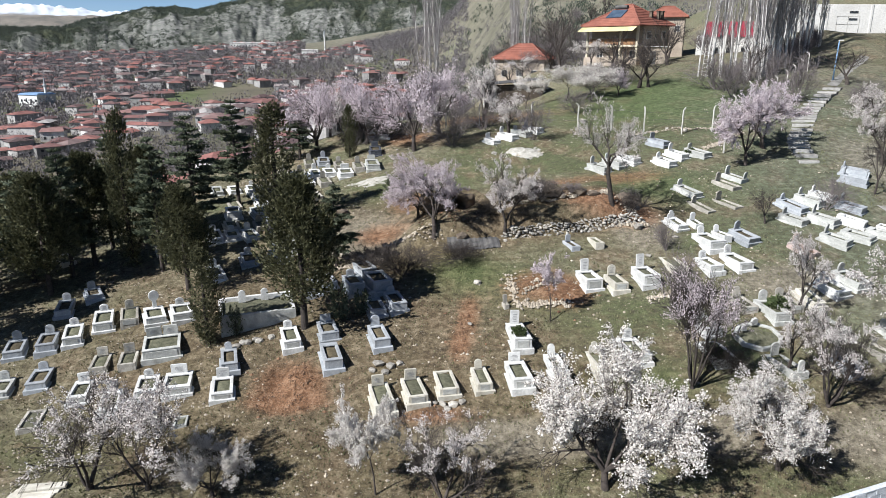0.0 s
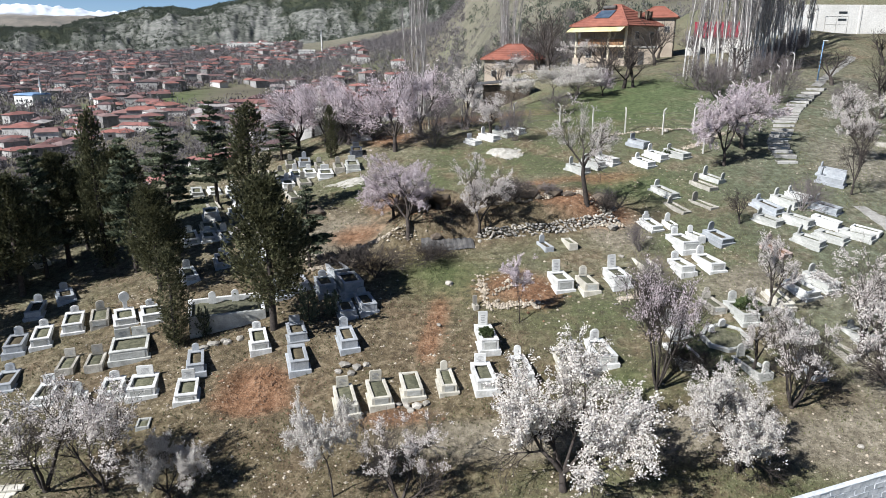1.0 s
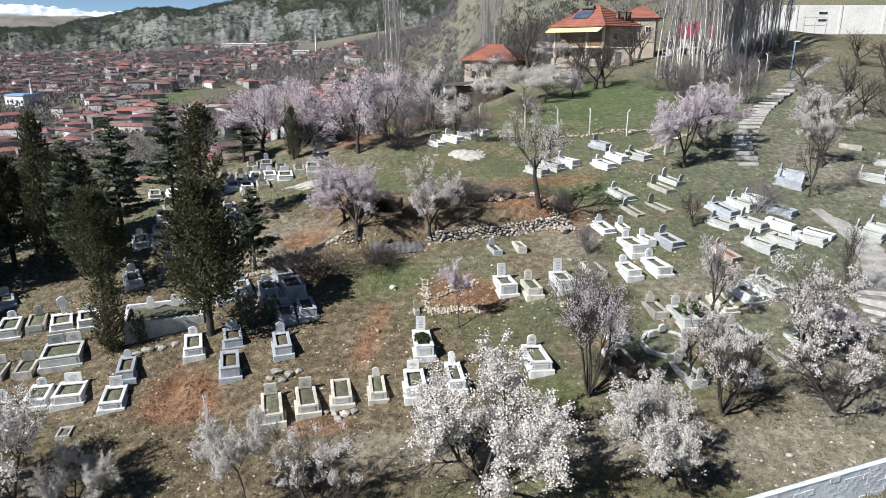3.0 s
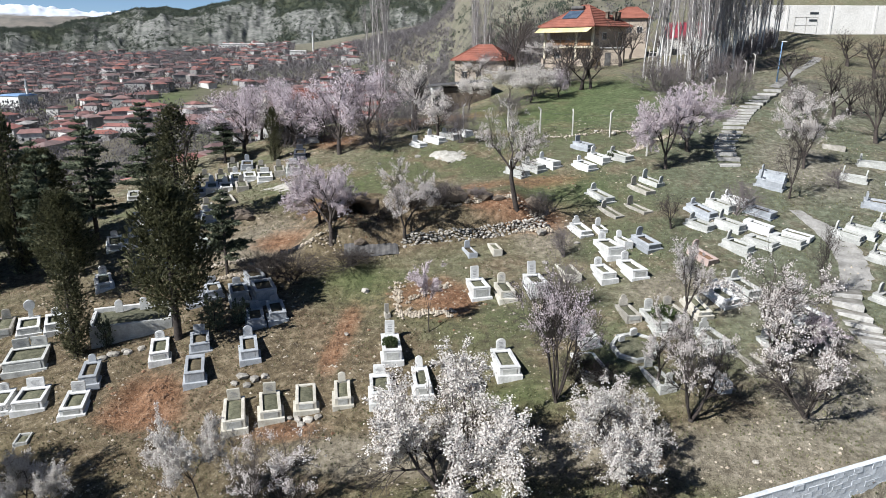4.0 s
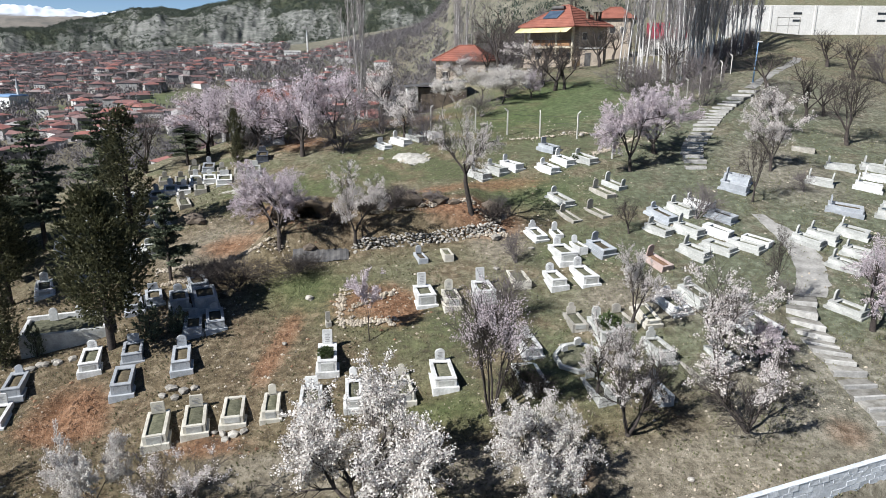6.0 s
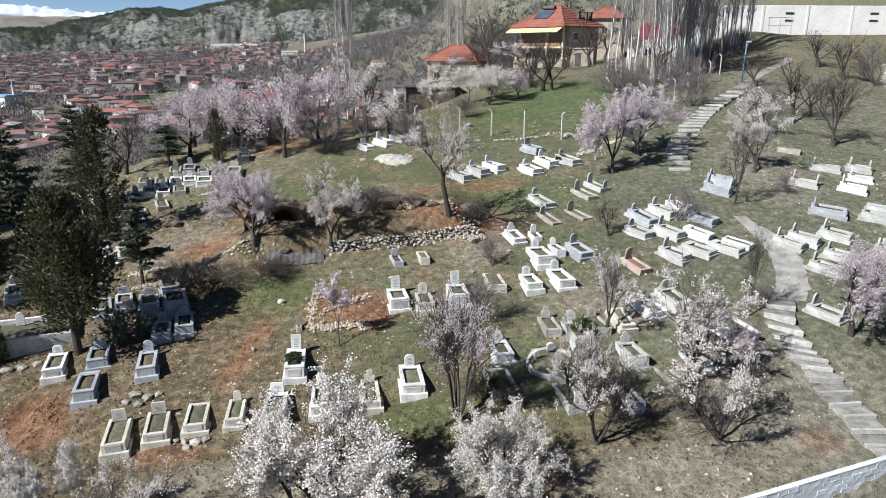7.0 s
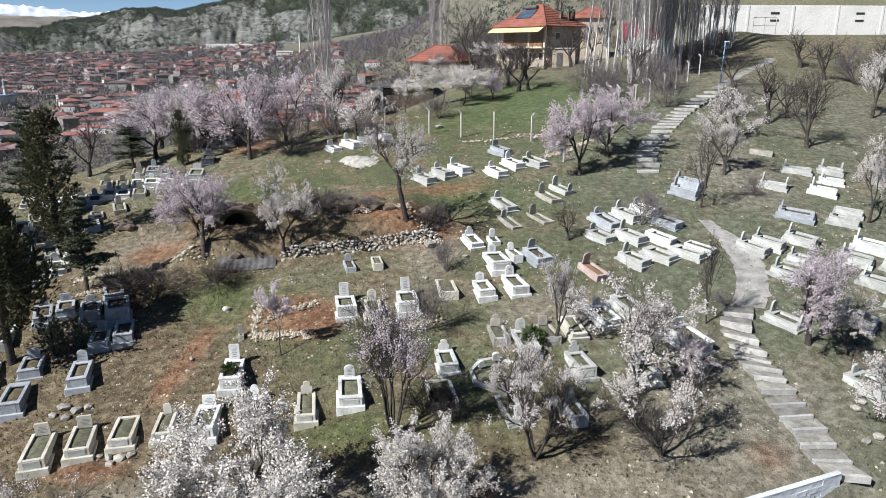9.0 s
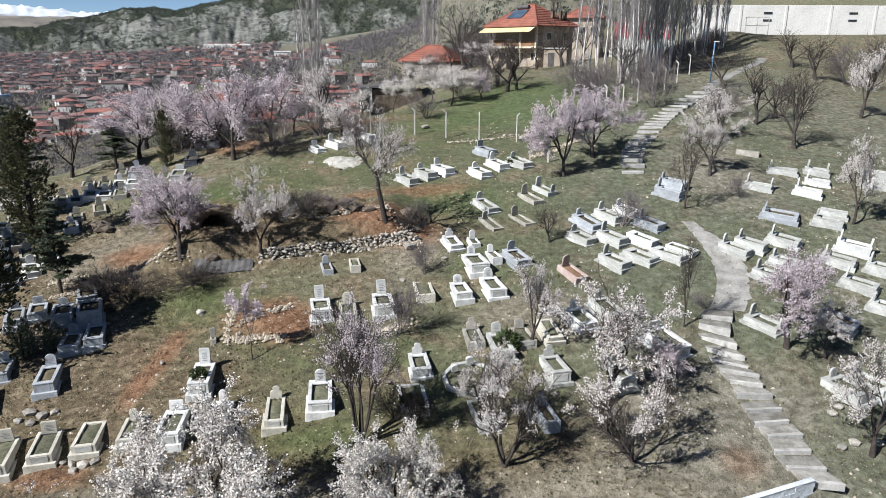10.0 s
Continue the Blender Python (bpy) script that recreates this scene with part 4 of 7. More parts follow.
def almond_meshes(kind, seed, height, width, far=False):
    rng = random.Random(seed * 31 + len(kind))
    form = dict(ALMONDS[kind], levels=3 if far or kind in ("bareshrub", "darkshrub") else 4)
    if far:
        form["least"], form["kids"] = (0.010 if form["blossom"] is None else 0.013), (2, 3, 3)
    wood, sites = Shape(), []
    foot, stems, girth = Vector((0, 0, -0.3)), form["stems"], form["girth"]
    if kind in ("bareshrub", "darkshrub"):
        starts = [(Vector((rng.gauss(0, 0.12), rng.gauss(0, 0.12), -0.2)), Vector((rng.gauss(0, 0.55), rng.gauss(0, 0.55), 1)).normalized(), 2.0, 0.03) for _ in range(stems)]
    else:
        fork = form["fork"] * rng.uniform(0.85, 1.15)
        lean = Vector((rng.gauss(0, 0.12), rng.gauss(0, 0.12), 1)).normalized()
        mid = foot + lean * (fork * 0.5 + 0.3)
        if kind == "leaning":
            lean = Vector((-0.24, 0.0, 1)).normalized()
            mid = foot + lean * 2.0
        wood.tube(foot, mid, girth * 1.35, girth, 9)
        end = mid + (lean + Vector((rng.gauss(0, 0.2), rng.gauss(0, 0.2), 0))).normalized() * fork * 0.5
        wood.tube(mid, end, girth, girth * 0.85, 9)
        starts = []
        for i in range(stems):
            a = 2 * math.pi * i / stems + rng.uniform(-0.5, 0.5)
            f = form["flat"] * rng.uniform(0.6, 1.2)
            root = end + Vector((math.cos(a), math.sin(a), 0)) * (0.12 if kind in ("open", "sparse", "leggy") else 0.0)
            starts.append((root, Vector((math.cos(a) * f, math.sin(a) * f, 1)).normalized(), rng.uniform(1.8, 2.6) * (0.95 if kind == "leaning" else 1), girth * rng.uniform(0.45, 0.68)))
    for p, d, l, r in starts:
        limb(wood, sites, p, d, l, r, 1, rng, form)
    at = np.array([tuple(p) for p in sites])
    verts, at = fit_size(wood.v, at, height, width, kind == "leaning")
    meshes = [mesh("trunk", verts, wood.f, TWIG if kind == "bareshrub" else BARK, True)]
    if form["blossom"]:
        g = np.random.default_rng(seed)
        at = at[at[:, 2] > height * form["low"] * (0.85 + 0.3 * g.random(len(at)))]
        # some shoots are crowded with flowers, others bare
        open_by = np.array([noise.noise(Vector(p) * 1.15 + Vector((seed, 0, 0))) + 0.35 * noise.noise(Vector(p) * 4.0) for p in at])
        at = at[open_by > form["share"] + (0.04 if far else 0.0)]
        if far:
            at, size = np.repeat(at, 2, 0) + g.normal(0, 0.11, (2 * len(at), 3)), form["size"] * 1.3
        else:
            size = form["size"]
        v, f = petals(at, size, min(form["per"], 3) if far else form["per"], g, 0.06 if far else 0.048)
        meshes.append(mesh("blossom", v, f, form["blossom"]))
    return meshes


def almond(x, y, height, width, kind, turn=None):
    rng = random.Random(int(x * 50) + int(y * 90))
    variant = rng.randrange(3 if kind in ("pink", "pale", "bareshrub", "darkshrub", "sparse", "open", "leggy") else 2)
    far = y > 62 or x < -22
    form = ALMONDS[kind]
    h0, w0 = form["shape"]
    data = kept(("almond", kind, variant, far), lambda: almond_meshes(kind, variant + 5, h0, w0, far))
    name = {"bareshrub": "shrub", "darkshrub": "shrub", "bare": "bare_tree"}.get(kind, "almond_tree")
    group = {"bareshrub": "bare shrubs", "darkshrub": "bare shrubs", "bare": "bare trees"}.get(kind, "almond trees")
    spin = rng.uniform(0, 360)
    t = thing(name, x, y, land(x, y), 0.0 if kind == "leaning" else spin if turn is None else turn, form["words"], "shrub" if kind in ("bareshrub", "darkshrub") else "tree", group)
    t.scale = (width / w0, width / w0, height / h0)
    if kind == "leaning":
        t.scale = (height / h0 * 0.8, height / h0 * 0.8, height / h0)
    part("trunk", data[0], t)
    if len(data) > 1:
        part("blossom", data[1], t, "clusters of small blossom")
    return t


def tufts_mesh(name, centres, outward, size, rng, mat, flat=0.0, crossed=True):
    """Needle tufts: two crossing pointed blades at each centre, turned outward."""
    n = len(centres)
    d = outward + rng.normal(0, 0.45, (n, 3))
    d /= np.linalg.norm(d, axis=1, keepdims=True)
    s = np.cross(d, rng.normal(0, 1, (n, 3)) * np.array([1, 1, 1 - flat]))
    s /= np.linalg.norm(s, axis=1, keepdims=True)
    u = np.cross(d, s)
    l = size * rng.uniform(0.6, 1.4, (n, 1))
    w = l * 0.42
    blades = []
    for side in ((s, u) if crossed else (s,)):
        blades.append(np.stack([centres - d * l * 0.5, centres + side * w * 0.6 + d * l * 0.1, centres + d * l * 0.75, centres - side * w * 0.6 + d * l * 0.15], 1))
    v = np.stack(blades, 1).reshape(-1, 3)
    return mesh(name, v, [tuple(range(4 * i, 4 * i + 4)) for i in range(len(blades) * n)], mat)


def conifer_meshes(kind, seed, height, width):
    rng = np.random.default_rng(seed)
    wood = Shape().tube((0, 0, -0.3), (0, 0, height * 0.5), 0.016 * height + 0.03, 0.010 * height + 0.02, 8)
    wood.tube((0, 0, height * 0.5), (0, 0, height * 0.97), 0.010 * height + 0.02, 0.012, 6)
    half = width / 2
    if kind != "cedar":
        # upright flame-shaped sprays round the stem, with dark gaps between them
        lumps, per, size, low = {"cypress": (120, 44, 0.15, 0.06), "cedarthick": (150, 70, 0.17, 0.29), "small": (24, 26, 0.13, 0.08)}[kind]
        z = low + (0.95 - low) * ((np.arange(lumps) + rng.random(lumps)) / lumps) ** 1.08
        a = rng.random(lumps) * 2 * math.pi
        if kind == "cypress":
            env = np.minimum(1.0, (1.0 - z) * 2.4) ** 0.8 * np.minimum(1.0, 0.45 + z * 2.4)
        elif kind == "cedarthick":
            env = np.minimum(1.0, 0.55 + 3.5 * (z - low)) * np.minimum(1.0, (1.03 - z) * 1.5) ** 0.8 * 1.05
        else:
            env = np.minimum(1.0, 0.3 + 2.0 * z) * (1 - z) ** 0.45 * 1.08 + 0.03
        env = env * (1 + 0.20 * np.sin(a * 2 + seed) + 0.14 * np.sin(a * 3 + z * 11) + rng.normal(0, 0.10, lumps))
        r = half * env * (0.30 + 0.62 * np.sqrt(rng.random(lumps)))
        mid = np.stack([r * np.cos(a), r * np.sin(a), z * height], 1)
        girth = half * {"cypress": 0.15, "cedarthick": 0.085, "small": 0.20}[kind] * rng.uniform(0.6, 1.5, lumps)
        up = rng.uniform(-1.0, 1.0, (lumps * per, 1))
        slim = (1.15 - np.maximum(0.0, up)) * np.repeat(girth, per)[:, None]
        lengths = np.repeat(np.clip((1 - z) * height * 0.35, 0.25, {"cypress": 0.75, "cedarthick": 0.85, "small": 0.3}[kind]) * rng.uniform(0.7, 1.3, lumps), per)[:, None]
        tilt = np.repeat(np.stack([0.45 * np.cos(a), 0.45 * np.sin(a), 1 + 0 * a], 1), per, 0)
        c = np.repeat(mid, per, 0) + rng.normal(0, 1, (lumps * per, 3)) * slim + tilt * up * lengths
        out = c - np.repeat(mid * np.array([0.55, 0.55, 1.0]), per, 0)
        out = out / (np.linalg.norm(out, axis=1, keepdims=True) + 1e-6) + np.array([0, 0, 1.0])
        leaf = tufts_mesh("crown", c, out, size, rng, CYPRESS_LEAF if kind != "small" else CEDAR_LEAF)
    else:
        cs, outs = [], []
        z = 0.24
        while z < 0.98:
            reach = half * (1 - z) ** 0.65 * rng.uniform(0.75, 1.2) * min(1, 0.45 + z * 1.6)
            for k in range(rng.integers(3, 6)):
                a = rng.random() * 2 * math.pi
                rr = reach * rng.uniform(0.5, 1.15)
                tip = Vector((math.cos(a) * rr, math.sin(a) * rr, z * height + rr * rng.uniform(-0.05, 0.30)))
                base = Vector((0, 0, z * height - 0.1))
                wood.tube(base, tip, 0.035, 0.01, 3)
                m = int(14 + 84 * rr)
                f = np.sqrt(rng.random(m) * 0.9 + 0.1)[:, None]
                line = np.array(base) * (1 - f) + np.array(tip) * f
                cs.append(line + rng.normal(0, 1, (m, 3)) * np.array([0.17, 0.17, 0.045]) * (0.5 + rr * 0.35))
                outs.append(np.tile([math.cos(a), math.sin(a), 0.15], (m, 1)))
            z += 0.034 + 0.026 * rng.random()
        leaf = tufts_mesh("crown", np.concatenate(cs), np.concatenate(outs), 0.22, rng, CEDAR_LEAF, 0.6)
    return mesh("trunk", wood.v, wood.f, BARK, True), leaf


def conifer(x, y, height, width, kind):
    rng = random.Random(int(x * 70) + int(y * 30))
    h0, w0 = {"cypress": (9.0, 2.0), "cedarthick": (9.5, 4.4), "cedar": (8.0, 4.6), "small": (1.6, 1.2)}[kind]
    data = kept(("conifer", kind, rng.randrange(2)), lambda: conifer_meshes(kind, rng.randrange(99), h0, w0))
    words = {"cypress": "slender dark green cypress tree with a dense column crown", "cedarthick": "thick dark green conifer with a ragged crown", "cedar": "dark green cedar tree with tiered spreading boughs", "small": "small dark green conifer bush beside the graves"}[kind]
    t = thing("conifer" if kind != "cypress" else "cypress_tree", x, y, land(x, y), rng.uniform(0, 360), words, "tree", "conifers in the graveyard")
    t.scale = (width / w0, width / w0, height / h0)
    part("trunk", data[0], t)
    part("crown", data[1], t, "dark green needles")
    return t


def poplar_meshes(seed, height):
    rng = random.Random(seed)
    wood = Shape()
    p, d, r = Vector((0, 0, -0.3)), Vector((rng.gauss(0, 0.03), rng.gauss(0, 0.03), 1)).normalized(), 0.13
    n = 14
    fine = Shape()
    for k in range(n):
        q = p + d * (height / n)
        wood.tube(p, q, r, r * 0.9, 6)
        p, r = q, r * 0.9
        d = (d + Vector((rng.gauss(0, 0.025), rng.gauss(0, 0.025), 0.05))).normalized()
        if k > 2:
            for _ in range(6):
                a = rng.uniform(0, 2 * math.pi)
                c = Vector((math.cos(a) * 0.32, math.sin(a) * 0.32, 1)).normalized()
                l = rng.uniform(0.9, 2.2)
                m = p + c * l * 0.5
                e = m + (c + Vector((rng.gauss(0, 0.15), rng.gauss(0, 0.15), 0.3))).normalized() * l * 0.6
                fine.tube(p, m, 0.028, 0.02, 3)
                fine.tube(m, e, 0.02, 0.008, 3)
                for _ in range(3):
                    b = p.lerp(e, rng.uniform(0.3, 0.9))
                    fine.tube(b, b + Vector((rng.gauss(0, 0.25), rng.gauss(0, 0.25), rng.uniform(0.3, 0.7))), 0.013, 0.006, 3)
    return mesh("trunk", wood.v, wood.f, PALE_BARK, True), mesh("crown", fine.v, fine.f, POPLAR_TWIG, True)


def poplar(x, y, height):
    rng = random.Random(int(x * 50) + int(y * 70))
    data = kept(("poplar", rng.randrange(4)), lambda: poplar_meshes(rng.randrange(999), 14.0))
    t = thing("poplar_tree", x, y, land(x, y), rng.uniform(0, 360), "tall bare poplar with a pale upright trunk", "tree", "row of poplars")
    t.scale = (1.0, 1.0, height / 14.0)
    t.rotation_euler.x, t.rotation_euler.y = radians(rng.gauss(0, 1.6)), radians(rng.gauss(0, 1.6))
    part("trunk", data[0], t)
    part("crown", data[1], t, "fine upright grey twigs")


scatter = random.Random(3)
for i in range(92):
    u, back = scatter.random(), 7.5 * scatter.random() ** 1.5
    poplar(35.5 + 26 * u - 0.78 * back, 82.5 + 31 * u + 0.62 * back, scatter.uniform(12, 19))
for i in range(9):
    poplar(-1.8 + scatter.gauss(0, 0.8), 103.5 + scatter.gauss(0, 1.2), scatter.uniform(19, 24))
    poplar(14.0 + scatter.gauss(0, 0.9), 136 + scatter.gauss(0, 2.0), scatter.uniform(14, 20))
for i in range(16):
    u = 0.45 * scatter.random()
    poplar(36.0 + 26 * u + scatter.gauss(0, 0.3), 82.0 + 31 * u + scatter.gauss(0, 0.4), scatter.uniform(12, 18))
poplar(13.0, 135.0, 17.0)
poplar(15.0, 138.0, 18.0)
almond(-14.3, 23.8, 5.3, 5.2, "leggy")
almond(-11.9, 23.6, 5.0, 4.6, "leggy")
almond(-9.1, 23.2, 2.7, 2.8, "white")
almond(-2.7, 23.5, 5.0, 3.0, "full")
almond(0.0, 23.0, 3.9, 4.0, "open")
almond(6.5, 23.3, 6.2, 6.4, "white")
almond(13.6, 24.0, 4.7, 4.5, "white")
almond(11.7, 28.8, 6.3, 4.0, "sparse")
almond(5.9, 34.8, 3.9, 1.8, "youngpink")
almond(16.5, 29.6, 4.3, 2.6, "pale")
almond(17.3, 27.4, 4.8, 4.0, "open")
almond(22.3, 27.4, 4.8, 4.6, "open")
almond(22.0, 30.8, 6.4, 5.2, "pale")
almond(24.5, 31.4, 2.7, 2.8, "pink")
almond(19.3, 34.6, 4.8, 2.9, "pale")
almond(27.1, 35.8, 5.1, 1.3, "bare")
almond(31.4, 34.0, 5.3, 4.8, "pink")
almond(33.0, 33.4, 3.6, 2.8, "pale")
almond(31.7, 27.5, 5.8, 3.4, "pale")
almond(8.9, 47.4, 1.1, 2.2, "bareshrub")
almond(2.6, 45.6, 1.2, 2.6, "darkshrub")
almond(5.0, 46.4, 1.3, 2.6, "darkshrub")
almond(-17.9, 66.2, 6.2, 5.6, "bare")
almond(-13.7, 72.6, 5.8, 7.7, "pink")
almond(-6.6, 73.2, 5.2, 6.0, "pink")
almond(-9.9, 68.6, 5.4, 6.2, "pale")
almond(-12.8, 69.0, 6.8, 6.9, "pink")
almond(5.7, 92.6, 4.2, 6.0, "pale")
almond(6.6, 46.6, 1.6, 3.0, "darkshrub")
almond(6.2, 48.6, 1.4, 2.8, "darkshrub")
almond(13.2, 46.7, 1.5, 2.8, "darkshrub")
almond(13.8, 49.5, 1.1, 2.4, "bareshrub")
almond(0.6, 42.2, 1.3, 4.4, "darkshrub")
almond(-2.6, 41.0, 2.4, 4.2, "darkshrub")
almond(-4.6, 42.0, 1.6, 3.6, "darkshrub")
almond(31.1, 74.9, 4.1, 6.3, "bareshrub")
almond(35.8, 82.2, 5.7, 5.7, "bare")
almond(22.5, 87.4, 4.4, 5.4, "bare")
almond(12.8, 36.0, 3.8, 3.1, "bareshrub")
almond(26.7, 46.4, 3.1, 3.4, "bareshrub")
almond(35.4, 54.7, 6.2, 4.4, "pale")
almond(31.5, 48.9, 5.5, 2.3, "bare")
almond(44.2, 67.1, 6.4, 5.7, "bare")
almond(45.0, 61.1, 6.9, 5.7, "bare")
almond(56.7, 71.6, 7.3, 5.0, "pale")
almond(41.8, 46.9, 6.6, 3.3, "pale")
almond(24.5, 54.9, 6.9, 6.1, "pink")
almond(11.7, 46.1, 7.3, 5.0, "leaning")
almond(24.2, 82.5, 5.4, 5.7, "bare")
almond(16.7, 79.1, 4.2, 6.7, "full")
almond(20.0, 79.6, 3.2, 3.4, "pink")
almond(4.0, 70.1, 7.1, 5.6, "pale")
almond(-2.7, 64.5, 8.4, 7.9, "pink")
almond(4.2, 44.6, 6.2, 4.2, "pale")
almond(-1.7, 46.8, 3.8, 4.8, "pink")
almond(-0.6, 44.2, 5.6, 5.4, "pink")
almond(28.7, 37.5, 1.0, 1.8, "bareshrub")
almond(8.5, 64.1, 4.7, 3.4, "bareshrub")
almond(0.9, 64.3, 4.6, 4.8, "bareshrub")
almond(27.6, 58.8, 5.9, 6.8, "pink")
almond(36.6, 72.4, 5.7, 5.0, "bareshrub")
almond(-9.0, 72.7, 6.3, 7.3, "pink")
almond(-12.0, 73.0, 6.1, 6.2, "pink")
almond(-0.4, 69.2, 7.1, 6.9, "pink")
almond(1.1, 72.6, 4.9, 3.3, "pale")
almond(61.7, 89.5, 5.7, 7.1, "bare")
almond(47.0, 69.1, 4.3, 5.0, "bare")
almond(42.9, 69.9, 3.6, 4.8, "bareshrub")
almond(36.0, 50.6, 2.1, 2.0, "bareshrub")
almond(21.8, 44.8, 2.7, 2.1, "bare")
almond(14.2, 41.5, 2.6, 2.1, "bareshrub")
almond(22.7, 89.2, 5.8, 7.2, "bare")
almond(10.2, 85.7, 4.3, 4.9, "full")
almond(14.4, 82.2, 4.1, 6.0, "full")
almond(17.9, 83.2, 3.8, 4.7, "bareshrub")
almond(33.4, 105.4, 7.2, 7.6, "bare")
almond(46.8, 81.1, 4.7, 6.5, "bare")
almond(39.1, 62.5, 4.5, 4.6, "pale")
almond(6.3, 46.4, 1.8, 2.2, "bareshrub")
almond(7.3, 48.2, 1.1, 1.9, "bareshrub")
almond(6.4, 67.5, 4.0, 5.0, "pale")
almond(-7.6, 68.4, 6.1, 6.8, "pink")
almond(23.1, 82.7, 5.7, 7.3, "bare")
almond(20.7, 86.9, 3.6, 7.0, "bareshrub")
almond(36.6, 80.2, 4.6, 7.1, "bareshrub")
almond(14.1, 73.5, 3.1, 4.2, "bareshrub")
almond(30.7, 78.6, 4.6, 7.2, "bareshrub")
almond(-8.6, 68.4, 3.0, 5.9, "bareshrub")
almond(-5.2, 70.0, 3.1, 6.6, "bareshrub")
almond(4.2, 69.2, 2.8, 4.9, "bareshrub")
almond(64.8, 88.1, 5.5, 8.2, "bareshrub")
almond(62.8, 98.0, 5.3, 7.6, "bare")
almond(74.4, 98.7, 5.4, 8.4, "bare")
for i in range(15):
    u = i / 14
    almond(42.5 + 16.0 * u + scatter.gauss(0, 0.5), 92.0 + 20.5 * u + scatter.gauss(0, 0.5), scatter.uniform(2.0, 3.4), scatter.uniform(3.5, 5.0), "bareshrub")
conifer(-21.5, 45.1, 10.9, 2.0, "cypress")
conifer(-18.5, 49.5, 9.3, 5.5, "cedar")
conifer(-17.4, 56.9, 9.0, 5.3, "cedar")
conifer(-12.5, 50.1, 9.4, 3.0, "cypress")
conifer(-7.8, 35.7, 9.0, 5.3, "cedarthick")
conifer(-13.0, 34.8, 5.7, 1.7, "cypress")
conifer(-5.9, 36.2, 2.0, 1.3, "small")
conifer(-11.6, 35.4, 1.7, 0.8, "small")
conifer(-6.9, 42.15, 5.6, 3.4, "cedar")
conifer(-14.0, 66.6, 3.8, 4.4, "cedar")
conifer(-27.8, 43.9, 7.8, 5.0, "cedar")
conifer(-25.4, 44.5, 9.1, 4.3, "cedar")
conifer(-24.6, 46.0, 8.3, 4.4, "cedarthick")
conifer(-19.1, 44.2, 9.2, 4.6, "cedar")
conifer(-32.7, 49.5, 6.4, 4.7, "cedar")
conifer(-24.4, 48.4, 6.7, 4.6, "cedar")
conifer(-8.9, 65.2, 5.0, 1.3, "cypress")
conifer(-33.8, 47.1, 8.2, 5.3, "cedar")
conifer(-28.9, 35.2, 9.5, 5.1, "cedarthick")
conifer(-30.6, 39.2, 8.6, 4.9, "cedarthick")
conifer(-33.3, 38.0, 8.2, 5.0, "cedarthick")
conifer(-36.4, 46.7, 7.6, 5.4, "cedarthick")
conifer(-4.7, 36.8, 1.4, 1.0, "small")
conifer(-25.6, 41.9, 8.2, 5.0, "cedarthick")
conifer(-32.3, 42.9, 7.4, 5.0, "cedarthick")
conifer(-29.9, 46.6, 6.9, 2.4, "cypress")
conifer(-26.1, 53.2, 7.6, 5.0, "cedar")
conifer(-16.3, 41.2, 7.0, 4.2, "cedarthick")
conifer(-22.3, 50.4, 7.3, 4.6, "cedarthick")
conifer(-4.0, 54.1, 1.1, 1.4, "small")

# ---- town and hills ----
def tiles(name, islands):
    """Old roof tiles: red, brown or greyed, roof by roof."""
    m, nodes, links, b = material(name, 0.85)
    one = nodes.new("ShaderNodeNewGeometry").outputs["Random Per Island"] if islands else nodes.new("ShaderNodeObjectInfo").outputs["Random"]
    hue = ramp(nodes, links, one, ((0.0, (0.11, 0.080, 0.078)), (0.30, (0.17, 0.095, 0.09)), (0.58, (0.25, 0.115, 0.10)), (0.74, (0.32, 0.135, 0.11)), (0.90, (0.22, 0.15, 0.14)), (1.0, (0.36, 0.34, 0.325))))
    stain = ramp(nodes, links, noise_node(nodes, links, 0.4, 5, 0.7, True), ((0.3, (0.55, 0.55, 0.55)), (0.7, (1, 1, 1))))
    links.new(mix(nodes, links, 1.0, hue, stain, "MULTIPLY"), b.inputs["Base Color"])
    return m


ROOF = tiles("roof_tiles", False)
PLASTER = grained("plaster", (0.36, 0.345, 0.325), (0.74, 0.72, 0.69), 0.3, 0.9, 5, spread=0.7, bump_by=0.1)
DARK_GLASS = grained("window_glass", (0.02, 0.025, 0.03), (0.06, 0.065, 0.07), 2, 0.15, 10, spread=0.3, bump_by=0.0)
# Pine green lightened and cooled: distance haze painted into the leaf colour.
HAZED_LEAF = foliage("hazed_pines", (0.030, 0.043, 0.031), (0.082, 0.096, 0.070), 0.3, 0.05)
DISTANT_TWIG = foliage("distant_bare_trees", (0.070, 0.062, 0.065), (0.175, 0.160, 0.166), 0.3, 0.1)


def house_meshes(w, d, h, over, rise, hip):
    walls = Shape().box((0, 0, h / 2 - 1.5), (w, d, h + 3)).mesh("wall", PLASTER)
    r = Shape()
    a, b, k = w / 2 + over, d / 2 + over, (w / 2 - d / 2 * hip)
    r.v = [(-a, -b, h), (a, -b, h), (a, b, h), (-a, b, h), (-k, 0, h + rise), (k, 0, h + rise)]
    r.f = [(0, 1, 5, 4), (2, 3, 4, 5), (1, 2, 5), (3, 0, 4), (3, 2, 1, 0)]
    roof = r.mesh("roof", ROOF)
    win = []
    for floor in range(int(h // 2.7)):
        for i in range(3):
            for sy in (-1, 1):
                win.append(((i - 1) * w * 0.3, sy * (d / 2 + 0.02), 1.5 + floor * 2.8))
    pane = Shape().box((0, 0, 0), (1.1, 0.06, 1.3)).mesh("window", DARK_GLASS)
    return walls, roof, win, pane


